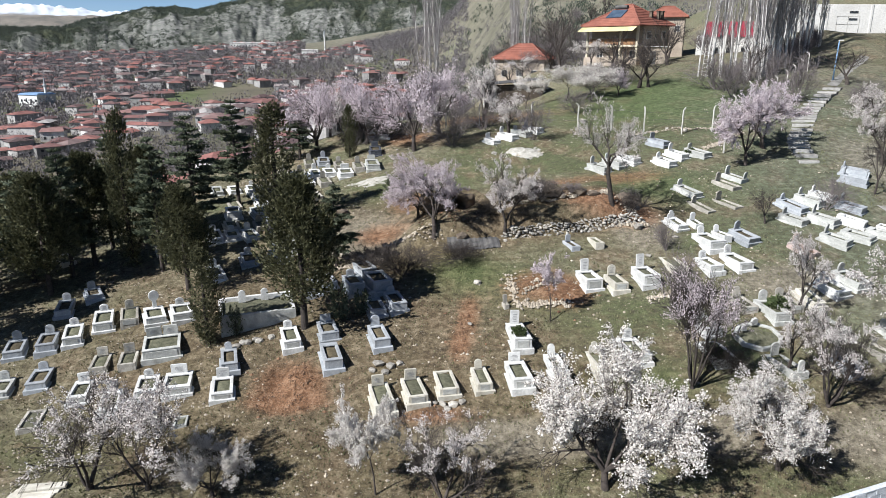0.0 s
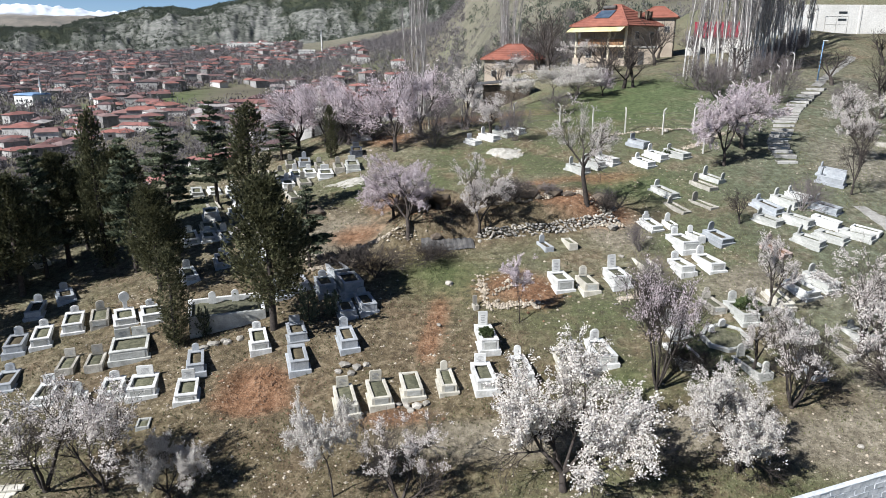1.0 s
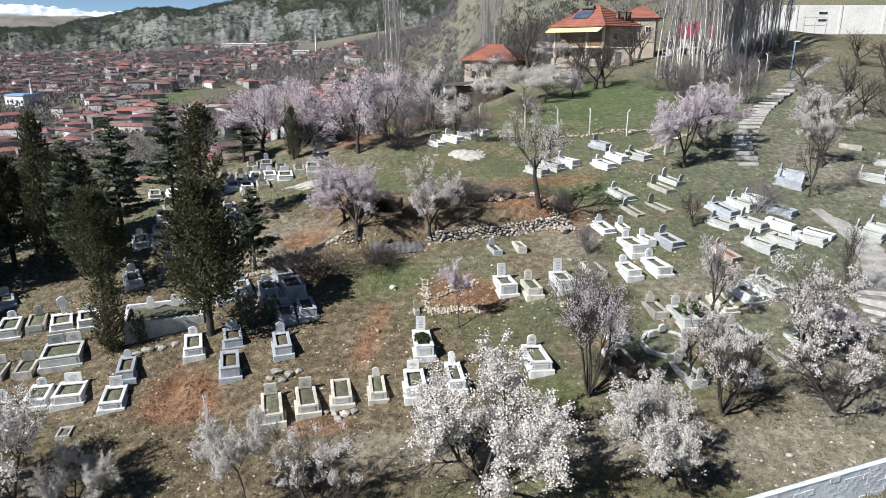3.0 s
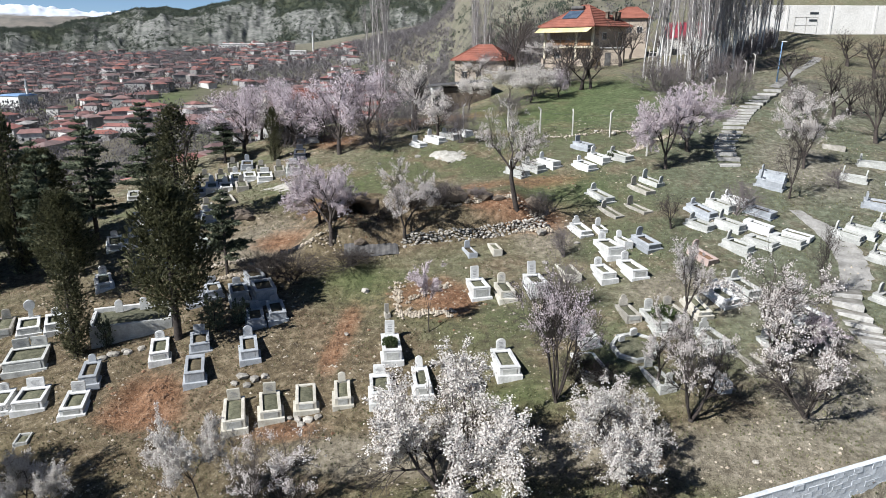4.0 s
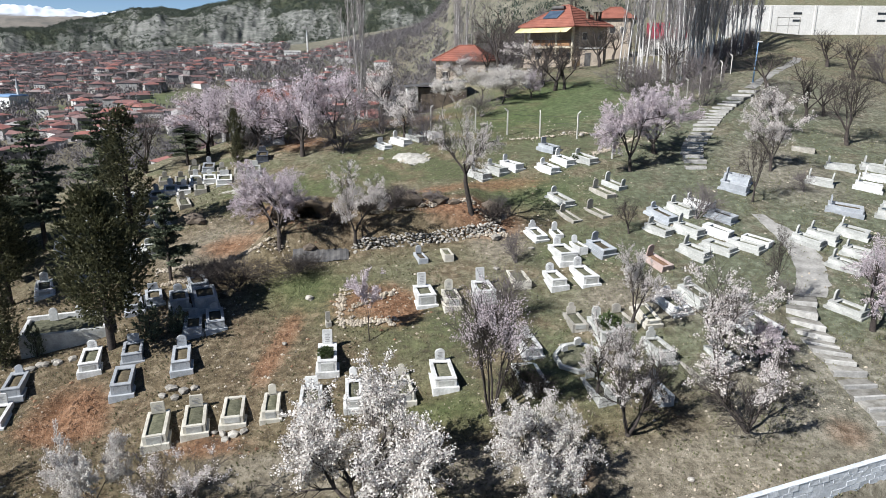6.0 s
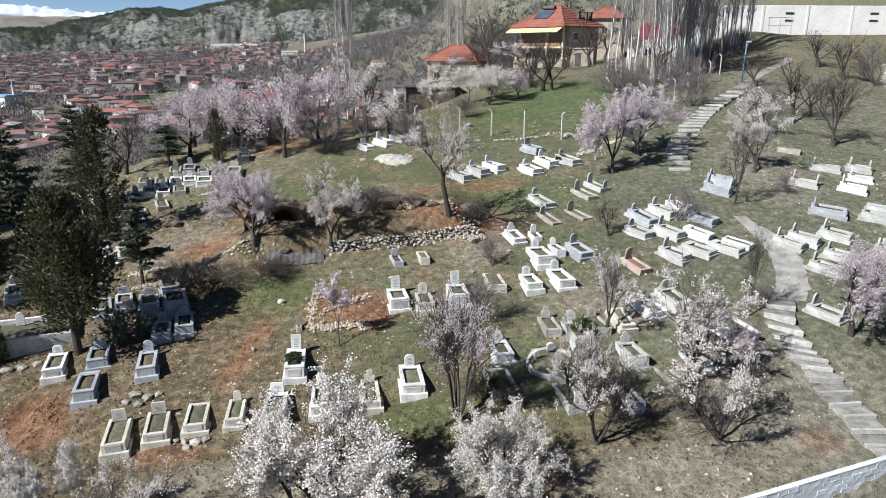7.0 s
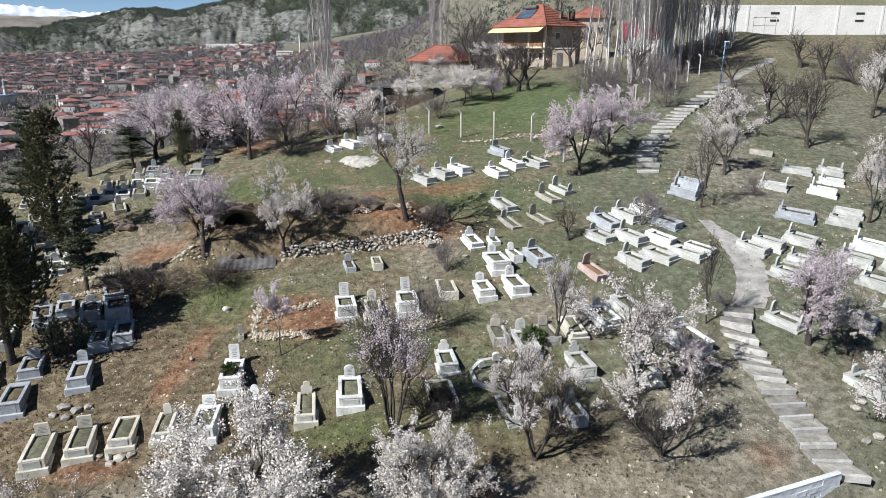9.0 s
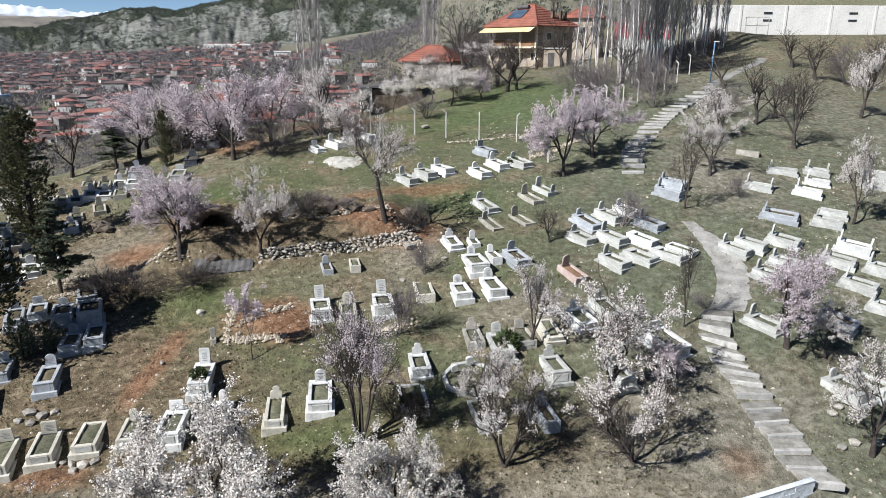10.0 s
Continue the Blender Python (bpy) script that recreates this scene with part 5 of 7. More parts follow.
TOWN_KINDS = [kept(("house", i), lambda a=a: house_meshes(*a)) for i, a in enumerate(((9, 8, 3.6, 0.5, 1.5, 0.5), (10, 8.5, 4.8, 0.5, 1.6, 0.8), (8, 7, 2.8, 0.4, 1.3, 0.0), (12, 8, 4.4, 0.5, 1.5, 0.2), (9.5, 9, 6.0, 0.4, 1.5, 0.8), (15, 8, 3.4, 0.4, 1.4, 0.0), (7, 6, 2.6, 0.3, 0.9, 0.0)))]


def town_house(x, y, kind, yaw, windows=True, z=None):
    walls, roof, win, pane = TOWN_KINDS[kind]
    g = thing("house", x, y, land(x, y) if z is None else z, yaw, "pale plastered town house with a red tiled roof", "house", "houses of the town")
    g.scale = (town.choice((0.7, 0.9, 1.0, 1.15, 1.35, 1.6)) * town.uniform(0.9, 1.1), town.uniform(0.7, 1.3), town.uniform(0.7, 1.15))
    part("wall", walls, g)
    part("roof", roof, g, "red tiled hip roof")
    if windows:
        for p in win:
            part("window", pane, g, "", p)


town = random.Random(11)
made, outer = [], Shape()
tiled = []
for n in range(12000):
    d = 125 + 1050 * town.random() ** 0.7
    az = town.uniform(-38, -3)
    x, y = d * math.sin(radians(az)), d * math.cos(radians(az))
    # gardens and fields stay open
    if math.sin(x * 0.021 + 1.0) * math.sin(y * 0.017 + 0.5) > 0.5 or d < 185 or (d < 230 and az > -13) or (d < 330 and az > -10) or (d > 840 and az > -11.5) or (d > 560 and az > -6) or bump(x, y, -150, 474, 26, 46) > 0.35 or town.random() < 0.25 * math.sin(x * 0.05) * math.sin(y * 0.06):
        continue
    gap = town.choice((8, 9, 11, 15, 24)) + d * 0.002
    if any((x - a) ** 2 + (y - b) ** 2 < gap * gap for a, b in made) or len(made) >= 950:
        continue
    made.append((x, y))
made.sort(key=lambda p: math.hypot(*p))
for n, (x, y) in enumerate(made):
    kind, yaw = town.choice((0, 0, 1, 1, 2, 2, 3, 4, 5, 6, 6)), town.choice((0, 0, 90, 20, 110, 50)) + town.gauss(20, 14)
    if n < 300:
        town_house(x, y, kind, yaw, n < 90)
        continue
    m = pose(x, y, land(x, y), 0, 0, yaw) @ Matrix.Diagonal((town.uniform(0.65, 1.15), town.uniform(0.65, 1.1), town.uniform(0.75, 1.25), 1))
    for mesh_part in TOWN_KINDS[kind][:2]:
        k = len(outer.v)
        outer.v += [tuple(m @ v.co) for v in mesh_part.vertices]
        outer.f += [tuple(k + i for i in p.vertices) for p in mesh_part.polygons]
        tiled += [mesh_part.name.startswith("roof")] * len(mesh_part.polygons)
ROOF_FAR = tiles("far_roof_tiles", True)
PLASTER_FAR = grained("far_plaster", (0.30, 0.285, 0.27), (0.64, 0.62, 0.595), 0.04, 0.9, 0.6, spread=0.6, bump_by=0.0, islands=True)
far_town = mesh("far_houses", outer.v, outer.f, PLASTER_FAR)
far_town.materials.append(ROOF_FAR)
far_town.polygons.foreach_set("material_index", [1 if t else 0 for t in tiled])
tagged(new("far_houses", far_town), "crowd of distant houses with red tiled roofs", "houses", kind="stuff")


def clumps(name, places, size, tall, mat, seed, per=9, blade=0.55):
    """Far woods: every tree is a loose clump of pointed blades."""
    rng = np.random.default_rng(seed)
    n = len(places)
    base = np.repeat(np.array(places), per, 0)
    grow_by = np.repeat(rng.uniform(0.6, 1.4, n), per)[:, None]
    off = rng.normal(0, 1, (n * per, 3)) * np.array([0.3, 0.3, 0.25]) + np.array([0, 0, 0.5])
    c = base + off * grow_by * np.array([size, size, tall])
    out = np.tile([0.0, 0.0, 1.0], (n * per, 1))
    return tufts_mesh(name, c, out, size * blade, rng, mat, crossed=False)


wild = random.Random(5)
pines, bushes = [], []
for n in range(48000):
    d, az = 1130 + 1250 * wild.random(), wild.uniform(-40, 8)
    z, up, cut = far_hill(d, az)
    if 0.02 < up < 1.08 and woods_at(d, az, up) + wild.gauss(0, 0.16) > (0.15 if n % 4 else -0.85):
        pines.append((d * math.sin(radians(az)), d * math.cos(radians(az)), z))
junipers = []
for n in range(9000):
    d, az = 190 + 620 * wild.random(), wild.uniform(-10, 34)
    x, y = d * math.sin(radians(az)), d * math.cos(radians(az))
    if math.sin(x * 0.04) * math.sin(y * 0.03) + wild.gauss(0, 0.5) > (0.3 if az > -3 else 0.6):
        junipers.append((x, y, land(x, y)))
for n in range(15000):
    d = 110 + 980 * wild.random() ** 0.8
    az = wild.uniform(-38, 2)
    x, y = d * math.sin(radians(az)), d * math.cos(radians(az))
    if any(abs(x - a) < 6 and -9 < y - b < 6 for a, b in made[:330]) and wild.random() < 0.75 or (d < 260 and az > -3) or d < 190 or (d > 840 and az > -11) or bump(x, y, -150, 474, 26, 46) > 0.4:
        continue
    bushes.append((x, y, land(x, y)))
for n in range(120):
    d, az = 122 + 150 * wild.random() ** 1.4, wild.uniform(-7, 13)
    x, y = d * math.sin(radians(az)), d * math.cos(radians(az))
    if math.hypot(x - 28, y - 114) > 15 and math.hypot(x - 13, y - 126) > 10:
        almond(x, y, wild.uniform(5, 9.5), wild.uniform(5, 8), wild.choice(("bare", "bare", "bareshrub")))
for n in range(26):
    d, az = wild.uniform(98, 190), wild.uniform(-38, -9)
    x, y = d * math.sin(radians(az)), d * math.cos(radians(az))
    almond(x, y, wild.uniform(4, 7.5), wild.uniform(4, 7), wild.choice(("bare", "bareshrub", "pale")))
almond(42.0, 132.0, 7.5, 7.0, "bare")
almond(38.5, 128.0, 6.5, 6.0, "bare")
almond(45.0, 121.0, 5.5, 6.5, "bareshrub")
almond(49.0, 120.0, 5.0, 6.0, "bareshrub")
almond(20.0, 121.0, 12.0, 9.0, "bare")
almond(11.5, 119.0, 5.5, 6.5, "bare")
almond(15.0, 121.0, 5.0, 6.5, "bareshrub")
almond(18.0, 117.0, 4.6, 6.0, "bare")
almond(13.0, 115.0, 4.2, 5.5, "pale")
almond(26.0, 108.0, 5.5, 6.5, "bare")
almond(29.5, 104.5, 4.5, 5.5, "bare")
almond(22.0, 106.0, 4.0, 6.0, "pale")
tagged(new("hill_woods", clumps("hill_woods", pines, 5.0, 4.2, HAZED_LEAF, 1, 12, 0.34)), "dark green pine woods scattered over the far hills", "woods", kind="stuff")
close = [p for p in bushes if math.hypot(p[0], p[1]) < 430]
distant = [p for p in bushes if math.hypot(p[0], p[1]) >= 430]
tagged(new("garden_trees", clumps("garden_trees", distant, 4.6, 6.0, DISTANT_TWIG, 2, 26, 0.24)), "bare grey-brown trees between the town houses", "trees", kind="stuff")
tagged(new("garden_shrubs", clumps("garden_shrubs", close, 3.6, 4.6, DISTANT_TWIG, 6, 44, 0.15)), "grey-brown leafless shrubs in the gardens below the graveyard", "shrubs", kind="stuff")
scrub = []
for n in range(5200):
    d, az = 140 + 300 * wild.random() ** 1.2, wild.uniform(-9, 20)
    x, y = d * math.sin(radians(az)), d * math.cos(radians(az))
    if math.sin(x * 0.07 + 1) * math.sin(y * 0.05) + wild.gauss(0, 0.5) > 0.05 and not (d < 175 and az > 14):
        scrub.append((x, y, land(x, y)))
tagged(new("slope_scrub", clumps("slope_scrub", scrub, 2.4, 2.6, DISTANT_TWIG, 8, 26, 0.16)), "grey-brown leafless scrub over the stony slope", "scrub", kind="stuff")
tagged(new("slope_junipers", clumps("slope_junipers", junipers, 2.9, 2.5, HAZED_LEAF, 3, 26, 0.24)), "dark junipers dotted over the bare slope", "bushes", kind="stuff")


# white towers, a blue roof and a long white wall in the town
def minaret(x, y, height):
    g = thing("minaret", x, y, land(x, y), 0, "slender white minaret with a pointed grey cap", "tower", "minarets of the town")
    part("shaft", kept(("shaft",), lambda: Shape().tube((0, 0, -2), (0, 0, 18), 1.0, 0.85, 10).mesh("shaft", WHITE_TOWN, smooth=True)), g).scale = (1, 1, height / 24)
    part("gallery", kept(("gallery",), lambda: Shape().tube((0, 0, 0), (0, 0, 1.0), 1.1, 1.5, 10, True).mesh("gallery", WHITE_TOWN)), g, "white ring gallery", (0, 0, 0.70 * height))
    part("cap", kept(("cap",), lambda: Shape().tube((0, 0, 0), (0, 0, 6), 0.95, 0.05, 10, True).mesh("cap", GREY_MARBLE)), g, "pointed grey cap", (0, 0, 0.745 * height))


def hall(x, y, yaw, w, d, h, roof_mat, label):
    g = thing("hall", x, y, land(x, y), yaw, label, "building", "large buildings of the town")
    part("wall", Shape().box((0, 0, h / 2 - 2), (w, d, h + 4)).mesh("wall", WHITE_TOWN, 0.03), g)
    part("roof", Shape().box((0, 0, h + 0.5), (w + 1, d + 1, 1.0), (0.9, 0.7)).mesh("roof", roof_mat), g)
    for i in range(int(w // 4)):
        part("window", kept(("hall window",), lambda: Shape().box((0, 0, 0), (1.4, 0.08, 1.6)).mesh("window", DARK_GLASS)), g, "", (-w / 2 + 2.5 + 4 * i, -d / 2 - 0.03, h * 0.55))


WHITE_TOWN = grained("white_town_wall", (0.55, 0.55, 0.53), (0.74, 0.74, 0.71), 0.2, 0.9, 3, spread=0.1, bump_by=0.1)
BLUE_ROOF = grained("blue_roof_sheet", (0.13, 0.22, 0.36), (0.20, 0.31, 0.46), 0.3, 0.6, 3, spread=0.1, bump_by=0.1)
minaret(-256.4, 451.0, 19.0)
minaret(-132.0, 795.0, 30.0)
hall(-263.0, 452.0, -20, 16, 14, 8, BLUE_ROOF, "white town hall building with a blue sheet roof")
hall(-262.0, 985.0, 5, 62, 14, 7, PLASTER, "long low white building at the town's edge")
hall(-150.0, 800.0, 10, 18, 16, 8, PLASTER, "white mosque hall with a flat pale roof")

# ---- walls, steps and paths ----
WHITEWASH = grained("whitewashed_blocks", (0.50, 0.53, 0.56), (0.74, 0.76, 0.78), 1.5, 0.85, 14, spread=0.18, bump_by=0.35)
PATH_CONCRETE = grained("path_concrete", (0.22, 0.21, 0.19), (0.44, 0.425, 0.395), 1.3, 0.95, 9, spread=0.3, bump_by=0.6)
TROD_CONCRETE = grained("trodden_concrete", (0.150, 0.140, 0.118), (0.37, 0.355, 0.32), 2.2, 0.95, 12, spread=0.4, bump_by=0.7)
EDGE_CONCRETE = grained("worn_concrete_edge", (0.32, 0.31, 0.285), (0.56, 0.545, 0.515), 2.5, 0.95, 14, spread=0.3, bump_by=0.6)
FIELD_STONE = grained("field_stone", (0.26, 0.235, 0.20), (0.58, 0.545, 0.485), 3, 0.95, 18, spread=0.5, bump_by=0.5)
DARK_ROCK = grained("dark_rock", (0.07, 0.055, 0.045), (0.20, 0.16, 0.12), 1.5, 0.95, 10, spread=0.3, bump_by=0.8)
SHEET = grained("zinc_sheet", (0.05, 0.05, 0.053), (0.135, 0.128, 0.12), 1.6, 0.85, 12, spread=0.1, bump_by=0.2)
GRAVEL = grained("pale_gravel", (0.27, 0.255, 0.22), (0.50, 0.48, 0.43), 3, 0.95, 25, spread=0.1, bump_by=0.9)
WOODEN = grained("brown_wood", (0.16, 0.08, 0.04), (0.32, 0.18, 0.09), 2, 0.7, 14, spread=0.2, bump_by=0.3)
TAN_WALL = grained("tan_plaster", (0.29, 0.24, 0.19), (0.42, 0.355, 0.285), 0.4, 0.9, 6, spread=0.05, bump_by=0.2)
CREAM_WALL = grained("cream_plaster", (0.50, 0.44, 0.32), (0.66, 0.60, 0.47), 0.4, 0.9, 6, spread=0.05, bump_by=0.2)
YELLOW = grained("yellow_awning", (0.48, 0.40, 0.20), (0.66, 0.58, 0.34), 0.7, 0.7, 8, spread=0.05, bump_by=0.1)
ORANGE_ROOF = grained("orange_roof_tiles", (0.19, 0.070, 0.050), (0.31, 0.118, 0.082), 0.6, 0.8, 5, spread=0.1, bump_by=0.5)
PANEL = grained("solar_glass", (0.03, 0.05, 0.08), (0.08, 0.11, 0.15), 1, 0.12, 8, spread=0.05, bump_by=0.0)
RED_SHEET = grained("red_sheet", (0.30, 0.03, 0.05), (0.42, 0.06, 0.09), 0.6, 0.5, 6, spread=0.05, bump_by=0.1)
WHITE_WALL = grained("white_wall", (0.62, 0.60, 0.56), (0.80, 0.78, 0.74), 0.25, 0.9, 4, spread=0.05, bump_by=0.3)
POST = grained("post_concrete", (0.42, 0.40, 0.36), (0.62, 0.60, 0.55), 2, 0.9, 14, spread=0.2, bump_by=0.3)
BLUE_PAINT = grained("blue_paint", (0.12, 0.22, 0.36), (0.20, 0.32, 0.48), 2, 0.5, 14, spread=0.1, bump_by=0.1)


def rock_mesh(seed, mat, flat=0.75):
    rng = random.Random(seed)
    bm = bmesh.new()
    bmesh.ops.create_icosphere(bm, subdivisions=1, radius=0.5)
    for v in bm.verts:
        v.co *= rng.uniform(0.78, 1.12)
        v.co.z *= flat
    d = bpy.data.meshes.new("stone")
    bm.to_mesh(d)
    bm.free()
    d.materials.append(mat)
    return d


STONES_MESH = [rock_mesh(i, FIELD_STONE) for i in range(6)]


def stone_part(parent, p, size, rng, name="stone"):
    ob = part(name, rng.choice(STONES_MESH), parent, "", p)
    ob.rotation_euler = (rng.uniform(-0.5, 0.5), rng.uniform(-0.5, 0.5), rng.uniform(0, 6))
    ob.scale = (size * rng.uniform(0.85, 1.3), size * rng.uniform(0.8, 1.1), size * rng.uniform(0.75, 1.0))
    return ob


# lower flight: treads of rough concrete, each a step lower
def flight(name, label, left, right, count, tread_up=0.10, thick=0.32, climbing=False):
    """Steps between two rails of places, given as the lines of their left and right ends."""
    top = thing(name, 0, 0, 0, 0, label, "steps", kind="structure")

    def along(line, u):
        u = u * (len(line) - 1)
        i = min(int(u), len(line) - 2)
        a, b = line[i], line[i + 1]
        return a[0] + (b[0] - a[0]) * (u - i), a[1] + (b[1] - a[1]) * (u - i)

    rng = random.Random(count)
    for i in range(count):
        u0, u1 = i / count, (i + 0.94) / count
        q = [along(left, u0), along(right, u0), along(right, u1), along(left, u1)]
        z = land(sum(p[0] for p in q) / 4, sum(p[1] for p in q) / 4) + tread_up
        low = [(x + rng.uniform(-0.09, 0.09), y + rng.uniform(-0.04, 0.04)) for x, y in q]
        s = Shape().slab(low, z - thick, z, "z")
        tread = part("tread", s.mesh("tread", TROD_CONCRETE, 0.02), top)
        # the worn front edge, a little proud of the trodden top
        k = rng.uniform(0.14, 0.24)
        blend = lambda p, q, f: tuple(p[c] + (q[c] - p[c]) * f for c in (0, 1))
        if climbing:
            lip = [blend(low[0], low[3], -0.012), blend(low[1], low[2], -0.012), blend(low[1], low[2], k), blend(low[0], low[3], k)]
        else:
            lip = [blend(low[3], low[0], k), blend(low[2], low[1], k), blend(low[2], low[1], -0.012), blend(low[3], low[0], -0.012)]
        part("nosing", Shape().slab(lip, z - thick, z + 0.008, "z").mesh("nosing", EDGE_CONCRETE, 0.015), tread, "pale worn front edge")
    return top


flight("steps_lower", "rough pale concrete steps climbing between graves", ((28.62, 37.4), (27.61, 35.56), (27.49, 33.8), (27.7, 32.2), (27.66, 30.19), (27.92, 28.68), (27.91, 26.9), (28.75, 25.3), (28.95, 24.3)), ((30.1, 37.3), (28.95, 34.6), (28.95, 32.9), (29.1, 31.6), (29.2, 30.36), (29.4, 28.8), (29.4, 26.8), (29.95, 25.0), (30.2, 24.0)), 17, 0.12)
flight("steps_upper", "long pale concrete steps up the hillside", ((28.85, 55.0), (29.58, 58.39), (30.34, 60.48), (31.43, 62.3), (33.18, 65.64), (34.97, 68.62), (36.93, 71.2), (39.7, 74.88), (43.79, 79.77)),
       ((30.6, 55.0), (31.34, 58.2), (32.2, 60.3), (33.3, 62.0), (35.1, 65.2), (36.9, 68.2), (38.7, 70.7), (41.4, 74.3), (45.4, 79.3)), 24, climbing=True)


def ribbon(name, label, left, right, mat, category, lift=0.035, cuts=6, ragged=0.05):
    """A path that lies on the ground between two lines."""
    v, f = [], []
    for k in range((len(left) - 1) * cuts + 1):
        i, u = min(k // cuts, len(left) - 2), k / cuts - min(k // cuts, len(left) - 2)
        a = [left[i][j] + (left[i + 1][j] - left[i][j]) * u for j in (0, 1)]
        b = [right[i][j] + (right[i + 1][j] - right[i][j]) * u for j in (0, 1)]
        for w in (0, 0.33, 0.67, 1):
            x, y = a[0] + (b[0] - a[0]) * w, a[1] + (b[1] - a[1]) * w
            v.append((x, y, land(x, y) + lift))
    edge = random.Random(9)
    v = [(x + edge.gauss(0, ragged), y + edge.gauss(0, ragged), z + edge.uniform(-0.012, 0.012)) for x, y, z in v]
    n = len(v) // 4
    f = [(4 * k + i, 4 * k + i + 1, 4 * k + i + 5, 4 * k + i + 4) for k in range(n - 1) for i in range(3)]
    m = len(v)
    v += [(x, y, z - 0.25) for x, y, z in v]
    f += [(4 * k, 4 * k + 4, m + 4 * k + 4, m + 4 * k) for k in range(n - 1)] + [(4 * k + 3, m + 4 * k + 3, m + 4 * k + 7, 4 * k + 7) for k in range(n - 1)]
    return tagged(new(name, mesh(name, v, f, mat)), label, category, kind="structure")


ribbon("path", "worn pale concrete path bending uphill", ((28.9, 37.4), (29.72, 38.6), (30.27, 39.8), (30.8, 41.5), (30.95, 43.4), (30.95, 45.3), (30.75, 47.2)), ((30.7, 37.2), (31.5, 38.4), (32.1, 39.9), (32.6, 41.7), (32.5, 43.6), (32.1, 45.3), (31.5, 47.0)), PATH_CONCRETE, "path")
ribbon("road", "pale track along the fence at the top of the steps", ((43.79, 79.9), (47.75, 85.2), (52.2, 91.2), (60, 102)), ((44.7, 79.6), (48.7, 84.9), (53.2, 90.9), (61, 101.5)), PATH_CONCRETE, "road")

# block wall beside the steps
WALL_A, WALL_B = Vector((8.0, 18.2)), Vector((28.45, 25.86))


def block_wall():
    d = WALL_B - WALL_A
    yaw = math.degrees(math.atan2(d.y, d.x))
    w = thing("wall_blocks", WALL_A.x, WALL_A.y, 0.9, yaw, "whitewashed wall of hollow concrete blocks", "wall", kind="structure")
    length, rng = d.length, random.Random(2)
    core = Shape().box((length / 2, 0, -1.75), (length - 0.03, 0.182, 3.45)).mesh("mortar", WHITEWASH)
    part("mortar", core, w, "whitewashed mortar joints")
    blocks = [Shape().box((0, 0, 0), (0.485, 0.2, 0.235), jag=0.012, rng=rng).mesh("block", WHITEWASH, 0.012) for _ in range(5)]
    cope = Shape().box((0, 0, 0), (1.0, 0.215, 0.05), jag=0.006, rng=rng).mesh("coping", WHITEWASH, 0.015)
    for row in range(10):
        x = 0.25 + (0.25 if row % 2 else 0)
        while x < length - 0.2:
            if x > 4:
                part("block", rng.choice(blocks), w, "", (x, rng.uniform(-0.012, 0.012), -0.175 - 0.245 * row), rng.uniform(-0.8, 0.8))
            x += 0.497
    for i in range(int(length)):
        part("coping", cope, w, "", (i + length - int(length) + 0.49, 0, -0.035), rng.uniform(-0.4, 0.4))


# dry stone wall below the bank
def dry_wall():
    rng = random.Random(4)
    w = thing("wall_stones", 0, 0, 0, 0, "dry wall of pale rough field stones below a bank", "wall", kind="structure")
    for row in range(6):
        x = 3.7 + row * 0.16
        while x < 14.0 - row * 0.15:
            size = rng.uniform(0.15, 0.31)
            y = 44.25 + 0.13 * (x - 4) + row * 0.07 + rng.uniform(-0.14, 0.14)
            z = land(x, 43.9 + 0.13 * (x - 4)) + 0.06 + row * 0.135 + rng.uniform(-0.05, 0.05)
            ob = stone_part(w, (x, y, z), size, rng)
            ob.scale.x *= rng.uniform(1.0, 1.45)
            x += size * rng.uniform(0.9, 1.2)


# fence of bent concrete posts
def fence_post(x, y, height=2.1, bend=True, turn=0.0):
    def build():
        s = Shape().box((0, 0, height / 2 - 0.2), (0.11, 0.11, height + 0.4))
        if bend:
            s.slab([(-0.055, height), (0.055, height), (0.32, height + 0.27), (0.24, height + 0.33), (-0.055, height + 0.09)], -0.05, 0.05)
        return s.mesh("fence_post", POST, 0.008)
    data = kept(("post", height, bend), build)
    thing("fence_post", x, y, land(x, y), turn, "pale concrete fence post" + (" with a bent top" if bend else " standing alone"), "fence post", "posts of the fence", data=data)


fence_post(13.1, 67.01, turn=200)
fence_post(15.92, 65.24, turn=200)
fence_post(18.76, 64.32, turn=90)
fence_post(21.91, 63.09, turn=30)
fence_post(24.9, 63.66, turn=40)
fence_post(28.0, 66.6, turn=160)
fence_post(31.5, 71.48, turn=150)
fence_post(33.25, 71.9, turn=150)
fence_post(35.33, 74.15, turn=150)
fence_post(37.56, 76.66, turn=150)
fence_post(39.82, 79.73, turn=150)
fence_post(42.22, 82.89, turn=150)
fence_post(45.29, 87.64, turn=150)
fence_post(0.31, 72.04, turn=30)
fence_post(3.76, 71.28, turn=30)
fence_post(8.9, 69.5, turn=30)
fence_post(23.72, 57.64, 1.3, False)


def wire(name, places, heights):
    w = thing(name, 0, 0, 0, 0, "thin rusty wire strung between the posts", "wire")
    for h in heights:
        for (a, b), (c, d) in zip(places, places[1:]):
            part("strand", Shape().tube((a, b, land(a, b) + h), (c, d, land(c, d) + h), 0.012, 0.012, 3).mesh("strand", SHEET), w)


